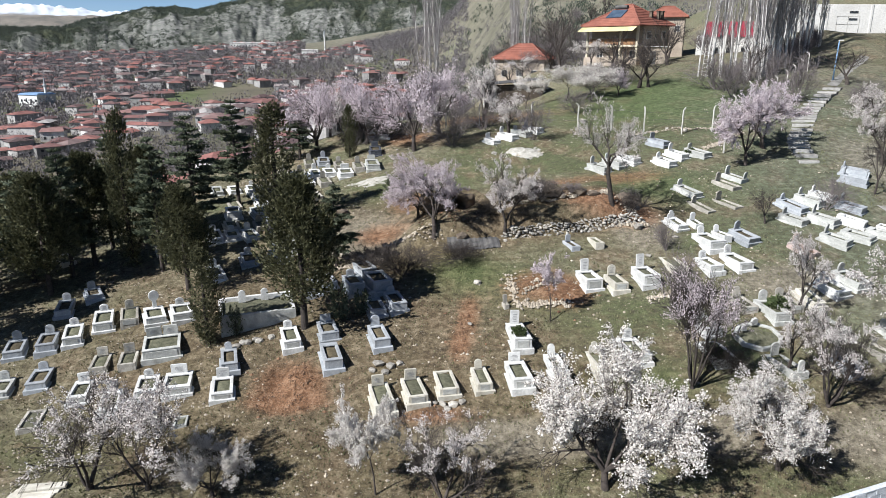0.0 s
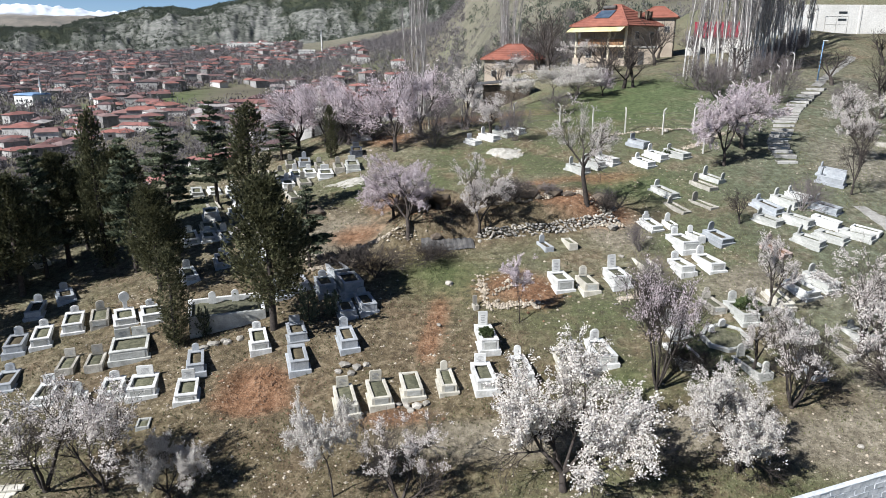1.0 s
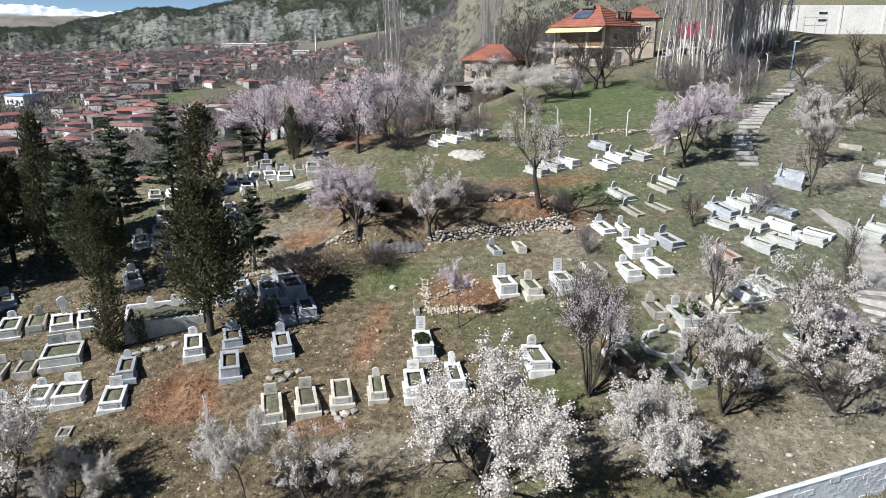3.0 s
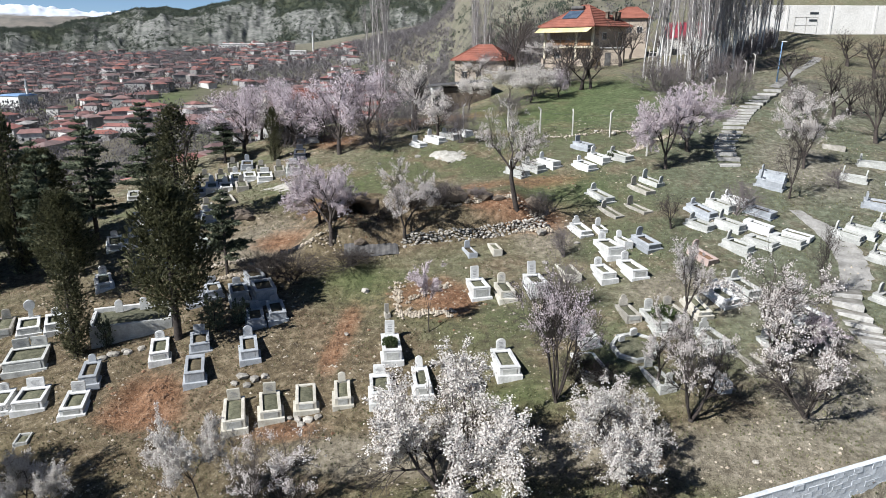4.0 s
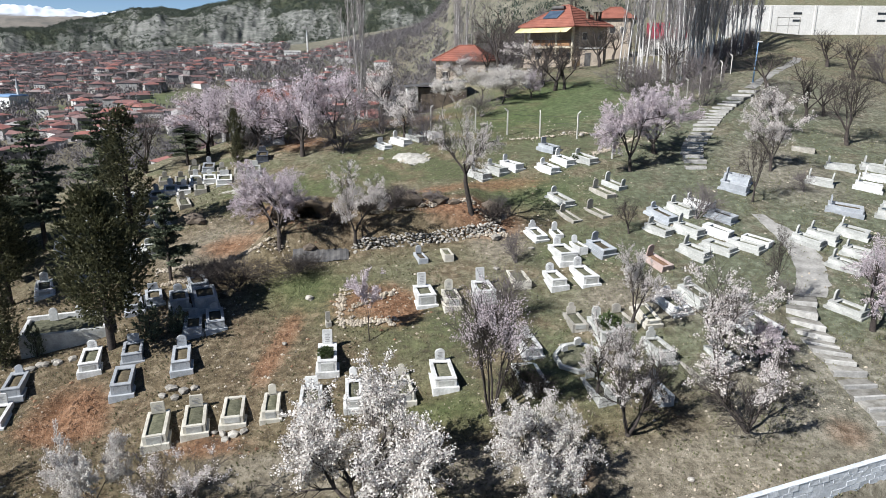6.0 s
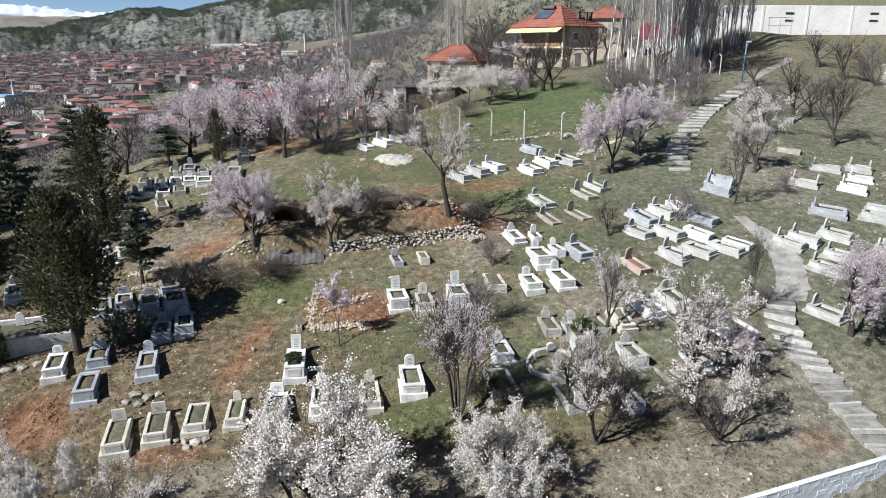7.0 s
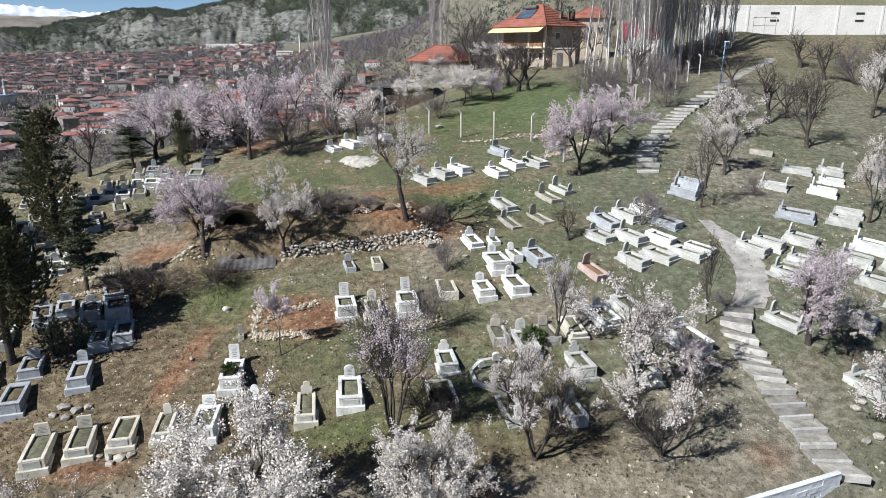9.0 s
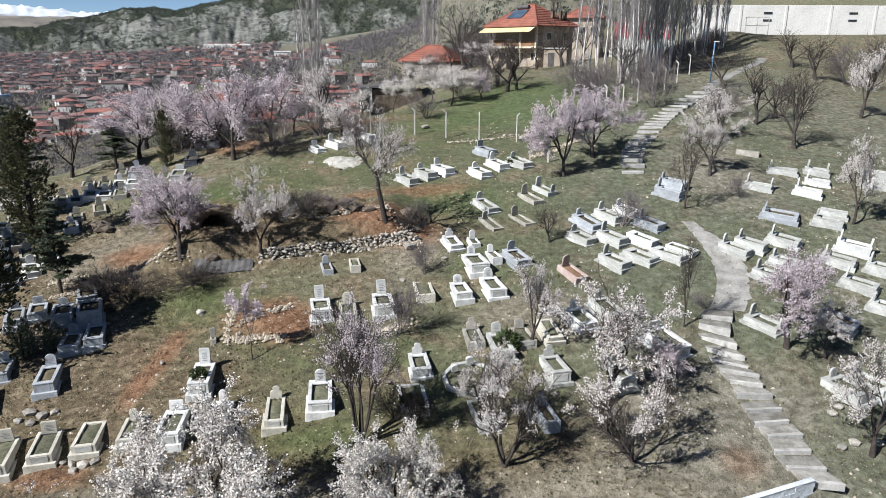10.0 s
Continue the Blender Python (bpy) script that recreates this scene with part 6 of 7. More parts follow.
wire("fence_wire", ((0.31, 72.04), (3.76, 71.28), (8.9, 69.5), (13.1, 67.01), (15.92, 65.24), (18.76, 64.32), (21.91, 63.09), (24.9, 63.66), (28.0, 66.6), (31.5, 71.48), (33.25, 71.9), (35.33, 74.15), (37.56, 76.66), (39.82, 79.73), (42.22, 82.89), (45.29, 87.64)), (0.7, 1.3, 1.9))


def lamp_post():
    x, y = 45.9, 82.7
    g = thing("lamp_post", x, y, land(x, y), 0, "slender blue steel lamp post beside the track", "lamp post")
    part("pole", Shape().tube((0, 0, -0.2), (0.08, 0, 4.5), 0.09, 0.06, 10, True).mesh("pole", BLUE_PAINT, smooth=True), g)
    part("lantern", Shape().box((0.28, 0, 4.55), (0.7, 0.18, 0.12), (0.7, 0.6)).mesh("lantern", POST, 0.02), g, "pale lamp head")
    part("base_plate", Shape().box((0, 0, 0.02), (0.4, 0.4, 0.1)).mesh("base_plate", CONCRETE, 0.01), g)


def ladder():
    x, y = 32.0, 85.2
    g = thing("ladder", x, y, land(x, y), 10, "pale wooden ladder leaning against a tree", "ladder")
    for sx in (-0.8, 0.8):
        part("rail", Shape().tube((sx, 0, -0.1), (sx * 0.6 + 0.5, 1.0, 3.6), 0.06, 0.05, 5, True).mesh("rail", POST), g)
    for i in range(7):
        k = 0.1 + i * 0.13
        part("rung", Shape().tube((-0.8 + k * 0.82, k, 3.6 * k), (0.8 + k * 0.18, k, 3.6 * k), 0.045, 0.045, 5).mesh("rung", POST), g)


lamp_post()
ladder()

# ---- houses near the graveyard ----
def hip_roof(w, d, z, over, rise, mat, ridge=0.35, lines=True):
    """A tiled hip roof with battens of tiles along its slopes."""
    s = Shape()
    a, b, k = w / 2 + over, d / 2 + over, w * ridge / 2
    s.v = [(-a, -b, z), (a, -b, z), (a, b, z), (-a, b, z), (-k, 0, z + rise), (k, 0, z + rise), (-a, -b, z - 0.15), (a, -b, z - 0.15), (a, b, z - 0.15), (-a, b, z - 0.15)]
    s.f = [(0, 1, 5, 4), (2, 3, 4, 5), (1, 2, 5), (3, 0, 4), (9, 8, 7, 6), (0, 6, 7, 1), (1, 7, 8, 2), (2, 8, 9, 3), (3, 9, 6, 0)]
    return s.mesh("roof", mat)


def roof_trim(g, roof, w, d, z, over, rise, mat, ridge, courses):
    a, b, k = w / 2 + over, d / 2 + over, w * ridge / 2
    for p, q in (((-a, -b, z), (-k, 0, z + rise)), ((a, -b, z), (k, 0, z + rise)), ((a, b, z), (k, 0, z + rise)), ((-a, b, z), (-k, 0, z + rise)), ((-k, 0, z + rise), (k, 0, z + rise))):
        part("ridge_cap", Shape().tube(p, q, 0.13, 0.13, 6, True).mesh("ridge_cap", mat), roof)
    for i in range(1, courses):
        u = i / courses
        zz, x, y = z + rise * u + 0.02, a + (k - a) * u, b * (1 - u)
        for p, q in (((-x, -y), (x, -y)), ((x, -y), (x, y)), ((-x, y), (-x, -y))):
            part("tile_course", Shape().tube((*p, zz), (*q, zz), 0.05, 0.05, 4).mesh("tile_course", mat), roof)


def window_at(g, p, w, h, turn=0.0, frame_mat=WHITE_WALL):
    ob = part("window", kept(("wframe", w, h), lambda: Shape().slab([(-w / 2, -h / 2), (w / 2, -h / 2), (w / 2, h / 2), (-w / 2, h / 2)], -0.05, 0.05).mesh("window", WHITE_WALL, 0.01)), g, "white framed window", p, turn)
    for s in (-1, 1):
        part("pane", kept(("pane", w, h), lambda: Shape().box((0, 0, 0), (w * 0.42, 0.02, h * 0.86)).mesh("pane", DARK_GLASS)), ob, "", (s * w * 0.23, -0.06, 0))
    return ob


def main_house():
    w, d = 10.2, 8.6
    g = thing("house", 30.6, 118.7, 12.9, -50, "two-storey tan house with an orange hip roof and yellow awning", "house")
    part("wall", Shape().box((0, 0.75, 3.2 - 1), (w, d - 1.5, 6.4 + 2)).mesh("wall", TAN_WALL, 0.03), g, "tan plastered walls")
    roof = part("roof", hip_roof(w, d, 6.45, 0.7, 3.3, ORANGE_ROOF, 0.12), g, "orange tiled hip roof")
    roof_trim(g, roof, w, d, 6.45, 0.7, 3.3, ORANGE_ROOF, 0.12, 12)
    part("floor_slab", Shape().box((0, -d / 2 + 0.8, 3.25), (w + 0.3, 2.0, 0.28)).mesh("floor_slab", CREAM_WALL, 0.02), g, "cream balcony slab")
    part("floor_slab", Shape().box((0, -d / 2 + 0.8, 0.2), (w + 0.3, 2.0, 2.4)).mesh("terrace", TAN_WALL, 0.02), g, "tan terrace base")
    for x in (-w / 2 + 0.2, w / 6, w / 2 - 0.2):
        part("pillar", kept(("pillar",), lambda: Shape().box((0, 0, 0), (0.35, 0.35, 5.4)).mesh("pillar", CREAM_WALL, 0.02)), g, "", (x, -d / 2 + 0.2, 3.7))
    for x in (-3.1, 0.0, 3.1):
        part("parapet", kept(("parapet",), lambda: Shape().box((0, 0, 0), (2.8, 0.16, 0.95)).mesh("parapet", WOODEN, 0.02)), g, "brown wooden balcony rail", (x, -d / 2 + 0.18, 3.9))
    part("partition", Shape().box((1.0, -d / 2 + 1.68, 4.8), (7.6, 0.1, 2.9)).mesh("partition", WOODEN), g, "brown boarded balcony wall")
    awning = Shape()
    awning.v = [(x, y, z - k) for k in (0, 0.08) for x, y, z in ((-w / 2 - 0.5, -d / 2 - 1.7, 5.55), (w / 2 + 0.1, -d / 2 - 1.7, 5.55), (w / 2 + 0.1, -d / 2 - 0.1, 6.42), (-w / 2 - 0.5, -d / 2 - 0.1, 6.42))]
    awning.f = [(0, 1, 2, 3), (7, 6, 5, 4), (0, 4, 5, 1), (1, 5, 6, 2), (2, 6, 7, 3), (3, 7, 4, 0)]
    part("awning", awning.mesh("awning", YELLOW), g, "yellow sheet awning")
    for x in (-3.2, 0.6, 3.4):
        window_at(g, (x, -d / 2 + 1.58, 4.9), 1.3, 1.4)
        window_at(g, (x, -d / 2 + 1.45, 1.9), 1.3, 1.3)
    for y in (-1.5, 2.6):
        window_at(g, (w / 2 + 0.03, y, 4.9), 1.1, 1.2, 90)
    panel = Shape().slab([(-1.5, 0), (1.5, 0), (1.5, 0.08), (-1.5, 0.08)], -1.1, 1.1).mesh("solar_panel", PANEL, 0.01)
    ob = part("solar_panel", panel, g, "dark glass solar panel", (-0.6, -2.4, 8.25))
    ob.rotation_euler = (radians(34), 0, 0)
    part("water_tank", Shape().tube((-1.8, -1.2, 9.35), (0.6, -1.2, 9.35), 0.3, 0.3, 10, True).mesh("water_tank", SHEET), g, "grey water tank")
    for x, y in ((3.9, 0.6), (4.3, 2.0), (4.2, 3.2)):
        part("chimney", kept(("chimney",), lambda: Shape().box((0, 0, 0), (0.45, 0.45, 1.3)).box((0, 0, 0.72), (0.6, 0.6, 0.12)).mesh("chimney", DARK_ROCK, 0.01)), g, "", (x, y, 7.9))


def plain_house(x, y, z, yaw, w, d, h, rise, label, wall=PLASTER, roof=ORANGE_ROOF, ridge=0.3, over=0.6):
    g = thing("house", x, y, z, yaw, label, "house")
    part("wall", Shape().box((0, 0, h / 2 - 1.5), (w, d, h + 3)).mesh("wall", wall, 0.03), g)
    top = part("roof", hip_roof(w, d, h + 0.02, over, rise, roof, ridge), g, "tiled hip roof")
    roof_trim(g, top, w, d, h + 0.02, over, rise, roof, ridge, 8)
    for i in (-1, 0, 1):
        window_at(g, (i * w * 0.3, -d / 2 - 0.03, h * 0.55), 1.1, 1.2)
    for i in (-1, 1):
        window_at(g, (w / 2 + 0.03, i * d * 0.22, h * 0.55), 1.1, 1.2, 90)
    return g


main_house()
plain_house(15.2, 132.0, 8.3, -20, 9.2, 7.8, 5.6, 2.6, "low house with an orange tiled hip roof behind blossom", TAN_WALL)
plain_house(-13.0, 98.0, 3.6, 25, 10.0, 9.0, 3.5, 3.4, "pale blue house under a large orange tiled roof")
plain_house(44.4, 142.0, 16.6, -20, 6.6, 6.2, 5.0, 2.0, "tan house with an orange roof behind the poplars", TAN_WALL)


def white_building():
    g = thing("building", 50.4, 126.5, 12.4, -12, "white low building with a red sheet front", "building")
    part("wall", Shape().box((0, 0, 2.5), (9.5, 6, 6.2)).mesh("wall", WHITE_WALL, 0.03), g)
    part("front_sheet", Shape().box((0.2, -3.1, 6.5), (9.0, 0.2, 2.6)).mesh("front_sheet", RED_SHEET, 0.02), g, "red metal sheet")
    for x in (-2.4, 0, 2.4):
        window_at(g, (x, -3.05, 3.0), 1.2, 1.2)


def shed():
    x, y = 9.2, 95.6
    g = thing("shed", x, y, land(x, y) - 0.1, 8, "small rough shed with a white end wall and dark roof", "shed")
    part("wall", Shape().box((0.6, 0, 1.0), (7.0, 3.4, 3.0)).mesh("wall", DARK_ROCK), g, "dark boarded walls")
    part("end_wall", Shape().box((-3.1, -1.2, 1.2), (1.5, 1.4, 3.0)).mesh("end_wall", WHITE_WALL, 0.03), g, "whitewashed end wall")
    part("roof", Shape().slab([(-4.0, 2.6), (4.4, 3.3), (4.4, 3.42), (-4.0, 2.72)], -2.2, 2.2).mesh("roof", SHEET), g, "dark sheet roof")
    part("door", Shape().box((-3.1, -1.93, 0.95), (0.75, 0.06, 1.9)).mesh("door", SHEET), g, "grey plank door")


def hut():
    x, y = 33.6, 111.6
    g = thing("hut", x, y, land(x, y) - 0.1, -15, "small grey outbuilding with a flat pale roof", "hut")
    part("wall", Shape().box((0, 0, 1.2), (3.4, 3.0, 2.8)).mesh("wall", TAN_WALL, 0.02), g)
    part("roof", Shape().box((0, 0, 2.68), (3.8, 3.4, 0.16)).mesh("roof", CONCRETE, 0.02), g, "flat pale concrete roof")
    part("door", Shape().box((-0.6, -1.53, 1.0), (0.9, 0.06, 2.0)).mesh("door", SHEET), g, "grey door")


def goal_frame():
    f = thing("goal_frame", 67.6, 120.0, land(67.6, 120.0), -6, "pale metal goal frame with wire netting", "goal frame")
    for x in (-1.8, 0.0, 1.8):
        part("post", kept(("goal post",), lambda: Shape().tube((0, 0, -0.3), (0, 0, 2.6), 0.06, 0.06, 6).mesh("post", POST)), f, "", (x, 0, 0))
    for z in (1.3, 2.6):
        part("rail", kept(("goal rail",), lambda: Shape().tube((-1.8, 0, 0), (1.8, 0, 0), 0.05, 0.05, 6).mesh("rail", POST)), f, "", (0, 0, z))


white_building()
shed()
hut()
goal_frame()


def terrace_wall():
    """A long whitewashed retaining wall above the track, in bays between shallow piers."""
    w = thing("wall_terrace", 60.0, 127.5, 17.0, 2, "long whitewashed retaining wall above the track", "wall", kind="structure")
    bay = Shape().box((0, 0, 2.0), (7.9, 0.5, 8.4)).mesh("bay", WHITE_WALL, 0.03)
    pier = Shape().box((0, 0, 2.0), (0.4, 0.53, 8.42)).mesh("pier", WHITE_WALL, 0.02)
    slit = Shape().box((0, 0, 0), (1.5, 0.06, 0.35)).mesh("slit", DARK_GLASS)
    for i in range(9):
        b = part("bay", bay, w, "", (4 + 8 * i, 0.02 * (i % 3), 0))
        if i in (1, 3, 5):
            for z in (4.9, 3.7):
                part("slit", slit, b, "dark window slit", (1.2 - 0.4 * i, -0.27, z))
        part("pier", pier, w, "", (8 * i, -0.06, 0))
    part("footing", Shape().box((36, -1.0, 0.4), (72, 1.4, 1.0)).mesh("footing", CONCRETE, 0.04), w, "grey concrete footing")


terrace_wall()

# ---- plots and loose stones among the graves ----
def family_plot():
    """A walled family plot on the slope with two headstones at its back."""
    x, y = -10.9, 37.3
    z = land(-10.5, 36.0)
    g = thing("family_plot", x, y, z, 19, "raised family plot walled in stained white marble with grassy earth", "grave plot")
    w, d, h = 4.2, 2.5, 0.95
    # Duller marble: dark streaks, plus the front wall's shade put into its colour.
    part("front_wall", Shape().box((0, -d / 2, h / 2 - 0.3), (w, 0.22, h + 0.6)).mesh("front_wall", DULL_MARBLE, 0.02), g, "white marble retaining wall, its shade put into a duller colour")
    part("back_wall", Shape().box((0, d / 2, h / 2 - 0.3), (w, 0.2, h + 0.9)).mesh("back_wall", MARBLE, 0.02), g)
    for s in (-1, 1):
        part("side_wall", kept(("plot side",), lambda: Shape().box((0, 0, h / 2 - 0.28), (0.2, d - 0.24, h + 0.64)).mesh("side_wall", MARBLE, 0.02)), g, "", (s * (w / 2 - 0.1), 0, 0))
    v = [(i / 8 * (w - 0.3) - (w - 0.3) / 2, j / 5 * (d - 0.2) - (d - 0.2) / 2, h - 0.12 + 0.05 * math.sin(i * 2.1 + j)) for j in range(6) for i in range(9)]
    part("earth_bed", mesh("earth_bed", v, [(j * 9 + i, j * 9 + i + 1, j * 9 + i + 10, j * 9 + i + 9) for j in range(5) for i in range(8)], GRASS_BED, True), g, "grassy earth bed")
    for x in (-0.75, 0.55):
        part("headstone", kept(("plot head",), lambda: Shape().slab(headstone_outline("arch", 0.42, 0.75), -0.05, 0.05).mesh("headstone", MARBLE, 0.01)), g, "white round-topped headstone", (x, d / 2 - 0.35, h - 0.1))


def ring_plot():
    x, y = 16.2, 32.4
    g = thing("grave", x, y, land(x, y), 12, "low eight-sided white stone kerb round a grass bed", "grave", "graves on the hillside")
    g.rotation_euler.x = math.atan2(land(x, y + 1) - land(x, y - 1), 2.0) * 0.9
    g.rotation_euler.y = -math.atan2(land(x + 1, y) - land(x - 1, y), 2.0) * 0.9
    r, n = 1.15, 8
    pts = [(r * 1.0 * math.cos(2 * math.pi * (i + 0.5) / n), r * 0.95 * math.sin(2 * math.pi * (i + 0.5) / n)) for i in range(n)]
    for i in range(n):
        a, b = Vector(pts[i]), Vector(pts[(i + 1) % n])
        m, dd = (a + b) / 2, b - a
        part("kerb", Shape().box((0, 0, 0), (dd.length + 0.08, 0.17, 0.9)).mesh("kerb", DULL_MARBLE, 0.015), g, "", (m.x, m.y, -0.32 + 0.002 * i), math.degrees(math.atan2(dd.y, dd.x)))
    part("earth_bed", mesh("earth_bed", [(p * 0.95, q * 0.95, 0.0) for p, q in pts] + [(0, 0, 0.1)], [(i, (i + 1) % n, n) for i in range(n)], GRASS_BED), g, "bed of thin grass")
    part("headstone", Shape().slab(headstone_outline("arch", 0.36, 0.42), -0.07, 0.07).mesh("headstone", MARBLE, 0.01), g, "low white headstone", (0.25, 0.78, 0.18))
    part("footstone", Shape().slab(headstone_outline("arch", 0.3, 0.36), -0.06, 0.06).mesh("footstone", MARBLE, 0.01), g, "low white footstone", (-0.55, 0.45, 0.18))


def slab_heap():
    x, y = -16.5, 23.8
    g = thing("slab_pile", x, y, land(x, y), 4, "heap of pale cut stone slabs lying on the grass", "stone slabs", data=None)
    for i, (dx, dy, turn) in enumerate(((0, 0, 0), (0.1, 0.35, 3), (-0.1, -0.3, -4), (0.2, 0.1, 8))):
        part("slab", kept(("slab",), lambda: Shape().box((0, 0, 0), (1.8, 0.34, 0.12)).mesh("slab", CREAM, 0.02)), g, "", (dx, dy, 0.05 + 0.12 * (i == 3)), turn)


def zinc_sheet():
    g = thing("metal_sheet", 2.05, 43.75, land(2.05, 43.6) + 0.30, 7, "dented dark grey corrugated sheet leaning on the bank", "metal sheet")
    v, f, n = [], [], 40
    for i in range(n):
        x = -1.75 + 3.5 * i / (n - 1)
        for y in (-0.62, 0.62):
            v.append((x, y, 0.018 * math.sin(i * 1.57) + y * 0.38 + 0.05 * math.sin(i * 0.23)))
    v += [(x, y, z - 0.02) for x, y, z in v]
    f = [(2 * i, 2 * i + 2, 2 * i + 3, 2 * i + 1) for i in range(n - 1)] + [(2 * n + 2 * i + 1, 2 * n + 2 * i + 3, 2 * n + 2 * i + 2, 2 * n + 2 * i) for i in range(n - 1)]
    part("sheet", mesh("sheet", v, f, SHEET), g)


def heap(name, label, category, x, y, rx, ry, h, mat, n=26):
    v, rng = [], random.Random(int(x * 10))
    for j in range(n):
        for i in range(n):
            u, w = i / (n - 1) * 2 - 1, j / (n - 1) * 2 - 1
            px, py = x + u * rx, y + w * ry
            turn = math.atan2(w, u)
            k = max(0.0, 1 - (u * u + w * w) * (1.5 + 0.3 * math.sin(turn * 2 + x) + 1.6 * noise.noise(Vector((px * 0.9, py * 0.9, 0.5))) + 0.9 * noise.noise(Vector((px * 3, py * 3, 2.5)))) * rng.uniform(0.8, 1.25))
            v.append((px, py, land(px, py) - 0.06 + h * k ** 0.8 + 0.16 * (rng.random() - 0.4) * k ** 0.5))
    f = [(j * n + i, j * n + i + 1, (j + 1) * n + i + 1, (j + 1) * n + i) for j in range(n - 1) for i in range(n - 1)]
    return tagged(new(name, mesh(name, v, f, mat, True)), label, category)


family_plot()
ring_plot()
slab_heap()
zinc_sheet()
heap("gravel_mound", "low heap of pale gravel on the grass", "gravel heap", 7.4, 60.5, 2.0, 1.7, 0.34, GRAVEL)
heap("cement_patch", "flat spill of pale cement on the ground", "cement patch", -5.9, 57.4, 2.7, 1.6, 0.10, GRAVEL)


def boulders(name, label, places):
    for x, y, size in places:
        rng = random.Random(int(x * 100))
        ob = thing(name, x, y, land(x, y) + size * 0.12, rng.uniform(0, 360), label, "rock", "rocks on the slope", data=rng.choice(STONES_MESH))
        ob.scale = (size, size * rng.uniform(0.7, 1.0), size * rng.uniform(0.6, 0.9))


boulders("rock", "pale weathered rock lying in the grass", ((13.2, 44.7, 0.95), (31.2, 29.6, 0.5), (31.7, 30.0, 0.5), (30.7, 27.9, 0.45), (31.3, 28.1, 0.5), (32.2, 28.0, 0.55), (32.9, 28.2, 0.6), (15.3, 43.3, 0.5), (2.1, 39.1, 0.55), (12.9, 41.0, 0.5), (4.6, 61.2, 0.6),
                                                            (14.0, 69.0, 0.9), (21.0, 64.5, 0.5), (22.4, 63.8, 0.6), (-3.4, 54.4, 0.8), (1.5, 34.9, 0.4), (23.1, 23.9, 0.4), (19.2, 25.1, 0.35), (3.9, 29.2, 0.35)))
boulders("stone_slab", "flat pale stone set below a grave", ((-11.9, 34.0, 0.55), (-11.3, 34.2, 0.6), (-10.7, 34.5, 0.55), (-10.1, 34.6, 0.6), (-9.5, 34.9, 0.5), (-11.0, 34.5, 0.5), (-10.4, 34.8, 0.5), (-3.3, 31.9, 0.8), (-2.7, 31.7, 0.6), (-2.2, 31.9, 0.5), (-3.6, 31.4, 0.5), (-2.9, 31.2, 0.5), (0.0, 28.75, 0.5), (0.5, 28.7, 0.6), (0.9, 28.8, 0.5), (-0.4, 28.8, 0.4), (0.2, 28.4, 0.4)))


def bank_rock(x, y, size, label="dark weathered rock sticking out of the bank"):
    rng = random.Random(int(x * 33))
    d = kept(("bank rock", rng.randrange(3)), lambda: rock_mesh(rng.randrange(99), DARK_ROCK, 0.8))
    ob = thing("rock", x, y, land(x, y) + size * 0.1, rng.uniform(0, 360), label, "rock", "rocks on the bank", data=d)
    ob.scale = (size * 1.3, size, size * 0.8)


bank_rock(7.6, 47.7, 1.7, "large brown weathered rock in the bank")
bank_rock(6.4, 47.3, 1.3)
bank_rock(8.9, 48.0, 0.9)
bank_rock(7.6, 48.9, 0.8)
bank_rock(10.6, 47.2, 0.8)
bank_rock(6.7, 48.0, 0.7)
bank_rock(9.6, 47.6, 1.3)
bank_rock(5.6, 47.6, 1.0)
bank_rock(3.8, 47.9, 1.2)
bank_rock(13.0, 48.3, 1.5, "brown boulder at the top of the bank")
bank_rock(1.3, 44.3, 0.9)
bank_rock(-8.2, 50.8, 1.5, "pale brown boulder in the earth slope")
bank_rock(-7.6, 50.2, 0.9)
bank_rock(13.4, 47.8, 1.0)


def hollow(x, y, r):
    """A washed-out hollow in the bank: a ragged hole that runs back under a low hump of earth."""
    v, f, n, m = [], [], 23, 9
    for outer in (True, False):
        for j in range(m):
            shrink = 1.0 if j < m - 3 else (0.85, 0.5, 0.0)[j - m + 3]
            for i in range(n):
                a = math.pi * (-0.06 + 1.12 * i / (n - 1))
                p = Vector((2.2 * math.cos(a), 2.2 * math.sin(a), 0.7 * j))
                k = r * shrink * (1 + 0.30 * noise.noise(p) + 0.16 * noise.noise(p * 2.7))
                if outer:
                    v.append((k * 1.9 * math.cos(a), 0.36 * j * r + 0.25 * (1 - math.sin(a)) + 0.3 * noise.noise(p * 1.4), k * 1.12 * math.sin(a) - 0.1))
                else:
                    v.append((k * 0.84 * math.cos(a) + 0.1, 0.32 * j * r + 0.12, k * 0.80 * math.sin(a) - 0.05))
    for j in range(m - 1):
        for i in range(n - 1):
            q = (j * n + i, j * n + i + 1, (j + 1) * n + i + 1, (j + 1) * n + i)
            f += [q, tuple(n * m + k for k in reversed(q))]
    f += [(i, n * m + i, n * m + i + 1, i + 1) for i in range(n - 1)]
    thing("rock_hollow", x, y, land(x, y) - 0.05, 28, "dark washed-out hollow of earth and rock in the bank", "rock hollow", data=mesh("rock_hollow", v, f, BANK_EARTH, True))


BANK_EARTH = grained("bank_earth", (0.075, 0.055, 0.038), (0.19, 0.145, 0.10), 1.2, 0.95, 9, spread=0.1, bump_by=0.9)
hollow(0.8, 46.5, 1.0)


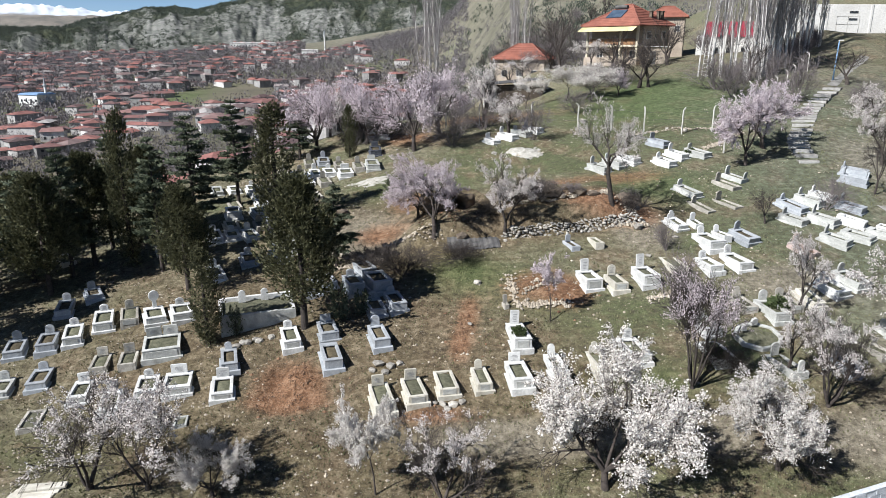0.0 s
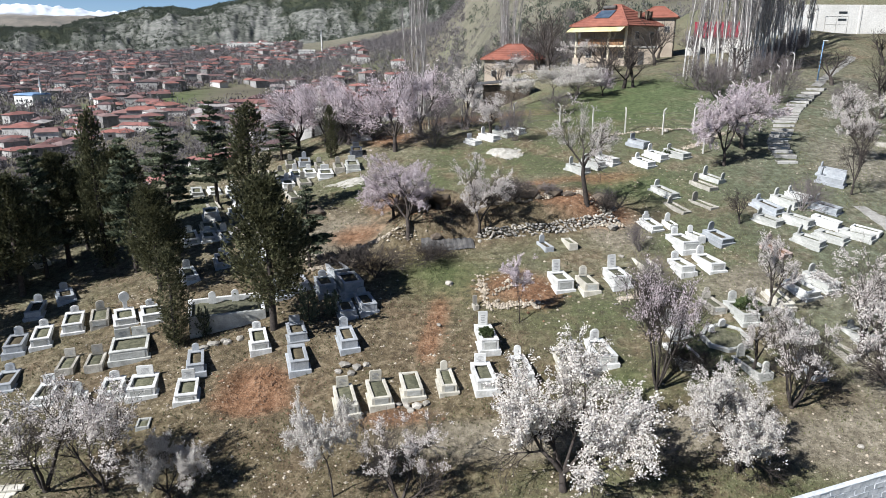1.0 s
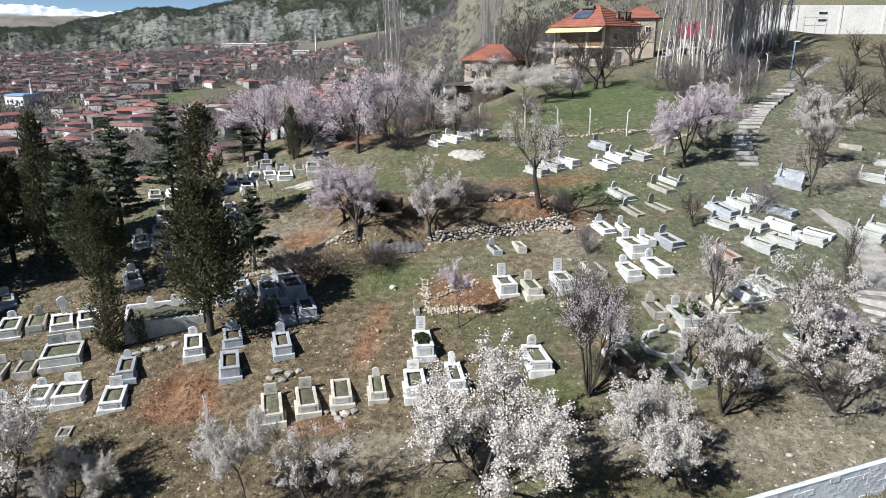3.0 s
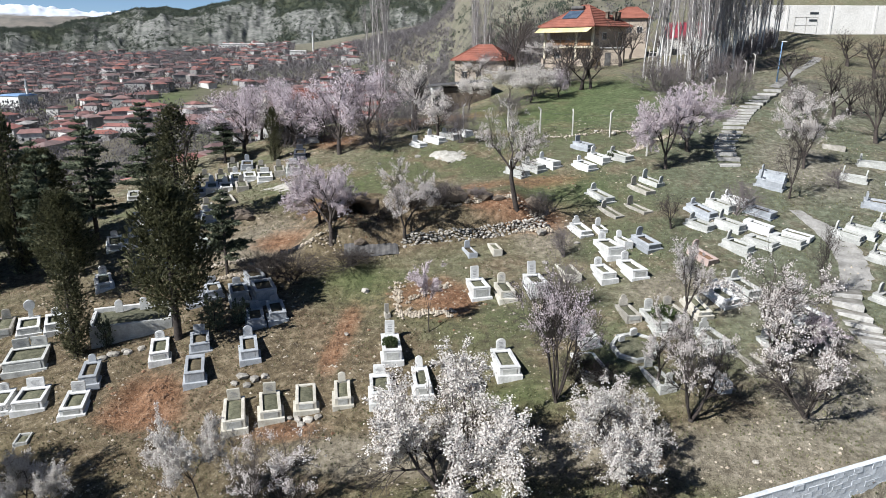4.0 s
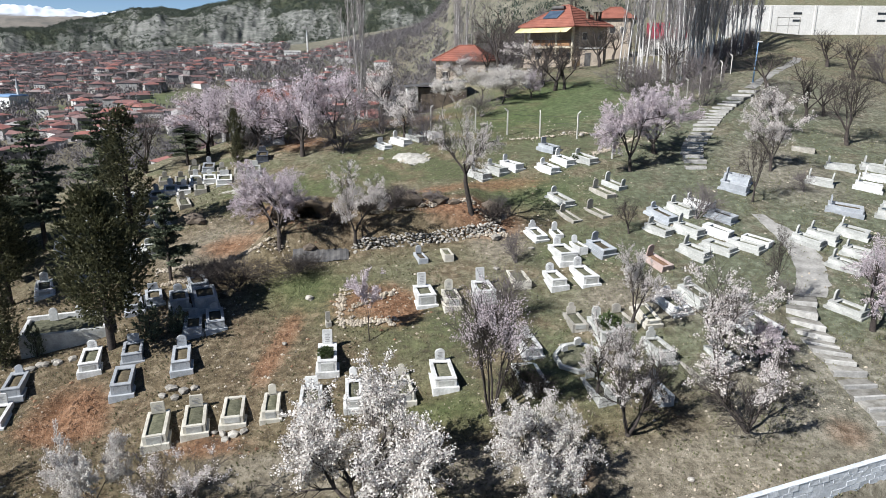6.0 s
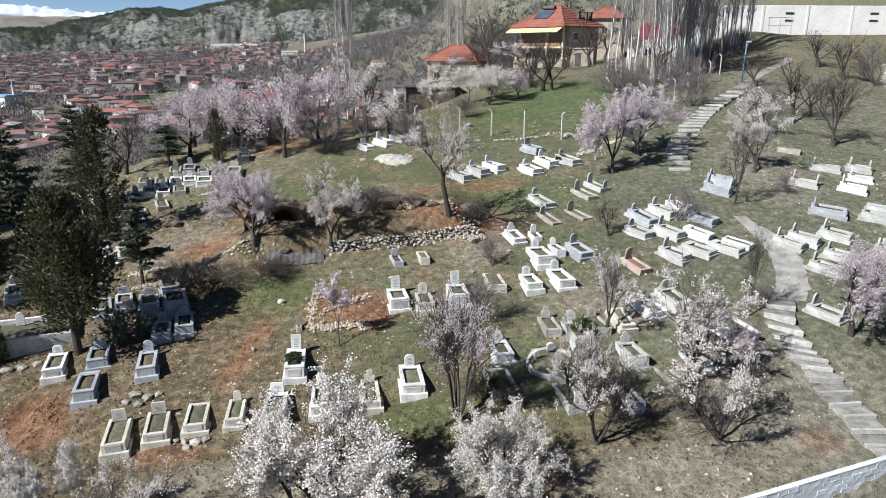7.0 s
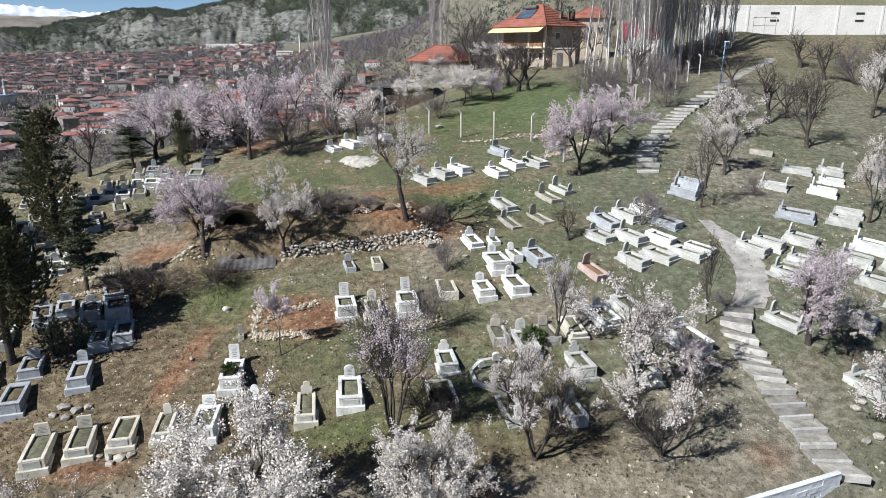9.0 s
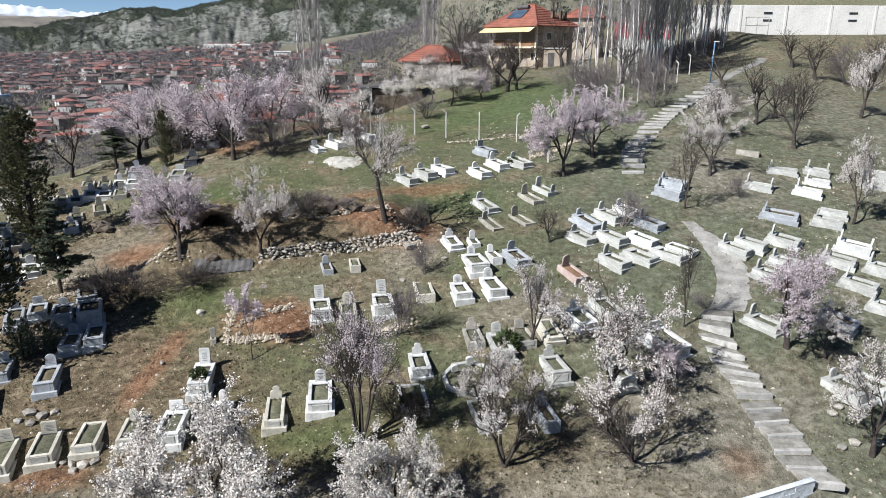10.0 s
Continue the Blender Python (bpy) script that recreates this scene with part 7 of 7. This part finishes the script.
def dark_bush(x, y, size, label="low dark evergreen bush beside a grave"):
    rng = np.random.default_rng(int(abs(x) * 100))
    n = 420
    a, b = rng.random(n) * 2 * math.pi, rng.random(n)
    r = np.sqrt(rng.random(n)) * 0.5
    c = np.stack([r * np.cos(a), r * np.sin(a), 0.1 + 0.7 * b * (1 - r)], 1)
    leaf = kept(("bush", int(size * 10)), lambda: tufts_mesh("bush", c, np.stack([np.cos(a), np.sin(a), 0.8 + 0 * a], 1), 0.13, rng, BUSH_LEAF))
    ob = thing("bush", x, y, land(x, y) + (0.5 if size < 0.8 else 0), 0, label, "bush", "bushes", data=leaf)
    ob.scale = (size, size, size)


dark_bush(3.95, 32.8, 0.75, "small green bush planted on a white grave")
almond(12.9, 30.3, 1.7, 2.2, "darkshrub")
almond(13.9, 30.0, 1.5, 2.0, "darkshrub")
dark_bush(13.6, 30.8, 0.9)
dark_bush(21.0, 57.9, 0.9, "small dark bush between white graves")
dark_bush(18.2, 34.6, 1.3, "yellow-green bush between the graves")


# loose stones over the slope
def litter():
    rng = np.random.default_rng(8)
    v, f = [], []
    base = [Vector(p) for p in ((0, 0, -0.3), (0.5, 0, 0), (0, 0.5, 0), (-0.5, 0, 0), (0, -0.5, 0), (0, 0, 0.4))]
    faces = ((0, 2, 1), (0, 3, 2), (0, 4, 3), (0, 1, 4), (5, 1, 2), (5, 2, 3), (5, 3, 4), (5, 4, 1))
    count = 0
    while count < 15000:
        x, y = rng.uniform(-24, 52), 21 + 50 * rng.random() ** 1.5
        if math.sin(x * 0.5 + 1) * math.sin(y * 0.45) + rng.normal(0, 0.5) < 0.15:
            continue
        s = 0.04 + 0.18 * rng.random() ** 5
        z, k = land(x, y), len(v)
        for p in base:
            v.append((x + p.x * s * rng.uniform(0.7, 1.3), y + p.y * s * rng.uniform(0.7, 1.3), z + p.z * s))
        f += [tuple(k + i for i in t) for t in faces]
        count += 1
    for x0, y0, x1, y1, n in ((4.2, 36.2, 4.0, 39.6, 90), (4.2, 36.2, 7.5, 36.1, 120), (4.6, 37.0, 7.0, 39.0, 60), (11.6, 36.2, 13.6, 36.8, 90), (12.5, 45.6, 14.2, 48.5, 80), (-7.5, 41.6, -4.0, 43.0, 120), (-8.3, 43.6, -6.3, 44.3, 110), (6.6, 59.9, 8.6, 60.5, 140), (7.0, 60.8, 8.2, 60.8, 70), (11.5, 45.4, 14.0, 45.0, 90), (5.0, 46.5, 12.0, 47.5, 160), (-4.0, 45.0, 0.0, 44.0, 120), (22.0, 58.5, 27.0, 62.5, 200), (16.0, 63.8, 26.0, 64.6, 120)):
        for _ in range(n):
            u = rng.random()
            x, y = x0 + (x1 - x0) * u + rng.normal(0, 0.16), y0 + (y1 - y0) * u + rng.normal(0, 0.16)
            s, k = rng.uniform(0.12, 0.3), len(v)
            for p in base:
                v.append((x + p.x * s, y + p.y * s * rng.uniform(0.7, 1.3), land(x, y) + 0.05 + p.z * s))
            f += [tuple(k + i for i in t) for t in faces]
    clods = Shape()
    for cx, cy, sx, sy, n in ((-7.9, 31.0, 1.0, 1.2, 330), (-7.0, 29.7, 1.2, 0.6, 120), (5.7, 38.1, 1.2, 1.0, 200), (13.2, 46.8, 1.0, 1.1, 170), (-0.5, 28.0, 1.1, 0.4, 90), (1.2, 34.8, 0.5, 1.6, 110), (14.5, 53.6, 2.2, 0.7, 120), (0.7, 45.6, 1.2, 0.6, 120), (9.0, 47.3, 3.0, 0.8, 220)):
        for _ in range(n):
            x, y, k = cx + rng.normal(0, sx), cy + rng.normal(0, sy), len(clods.v)
            z, size = land(x, y), 0.05 + 0.22 * rng.random() ** 3
            clods.v += [(x + p.x * size * rng.uniform(0.7, 1.4), y + p.y * size * rng.uniform(0.7, 1.4), z + p.z * size * 0.8) for p in base]
            clods.f += [tuple(k + i for i in t) for t in faces]
    clay = grained("clay_clods", (0.115, 0.062, 0.036), (0.30, 0.18, 0.11), 1.4, 0.95, 12, spread=0.5, bump_by=0.4, islands=True)
    tagged(new("earth_clods", mesh("earth_clods", clods.v, clods.f, clay)), "clods of freshly dug red-brown earth", "earth clods", kind="stuff")
    m = grained("loose_stone", (0.31, 0.255, 0.19), (0.60, 0.53, 0.43), 0.7, 0.95, 12, spread=0.5, bump_by=0.2, islands=True)
    tagged(new("loose_stones", mesh("loose_stones", v, f, m)), "loose pale stones and rubble strewn over the slope", "stones", kind="stuff")



def tussocks():
    """Short tufts of grass and dry stalks over the slope."""
    rng = np.random.default_rng(12)
    spots = []
    while len(spots) < 34000:
        x, y = rng.uniform(-26, 50), 20.5 + 46 * rng.random() ** 1.6
        if math.sin(x * 0.7 + 2 * math.sin(y * 0.3)) * math.sin(y * 0.6 - x * 0.2) + rng.normal(0, 0.6) > -0.2 and blobs(x, y, RED_EARTH) < 0.35:
            spots.append((x, y, land(x, y) + 0.02))
    c = np.array(spots)
    m = foliage("grass_tufts", (0.085, 0.095, 0.04), (0.24, 0.23, 0.13), 0.2, 0.2)
    d = tufts_mesh("grass_tufts", c, np.tile([0.0, 0.0, 1.6], (len(c), 1)), 0.10, rng, m)
    tagged(new("grass_tufts", d), "short tufts of green and straw-coloured grass", "grass", kind="stuff")


litter()
tussocks()
block_wall()
dry_wall()
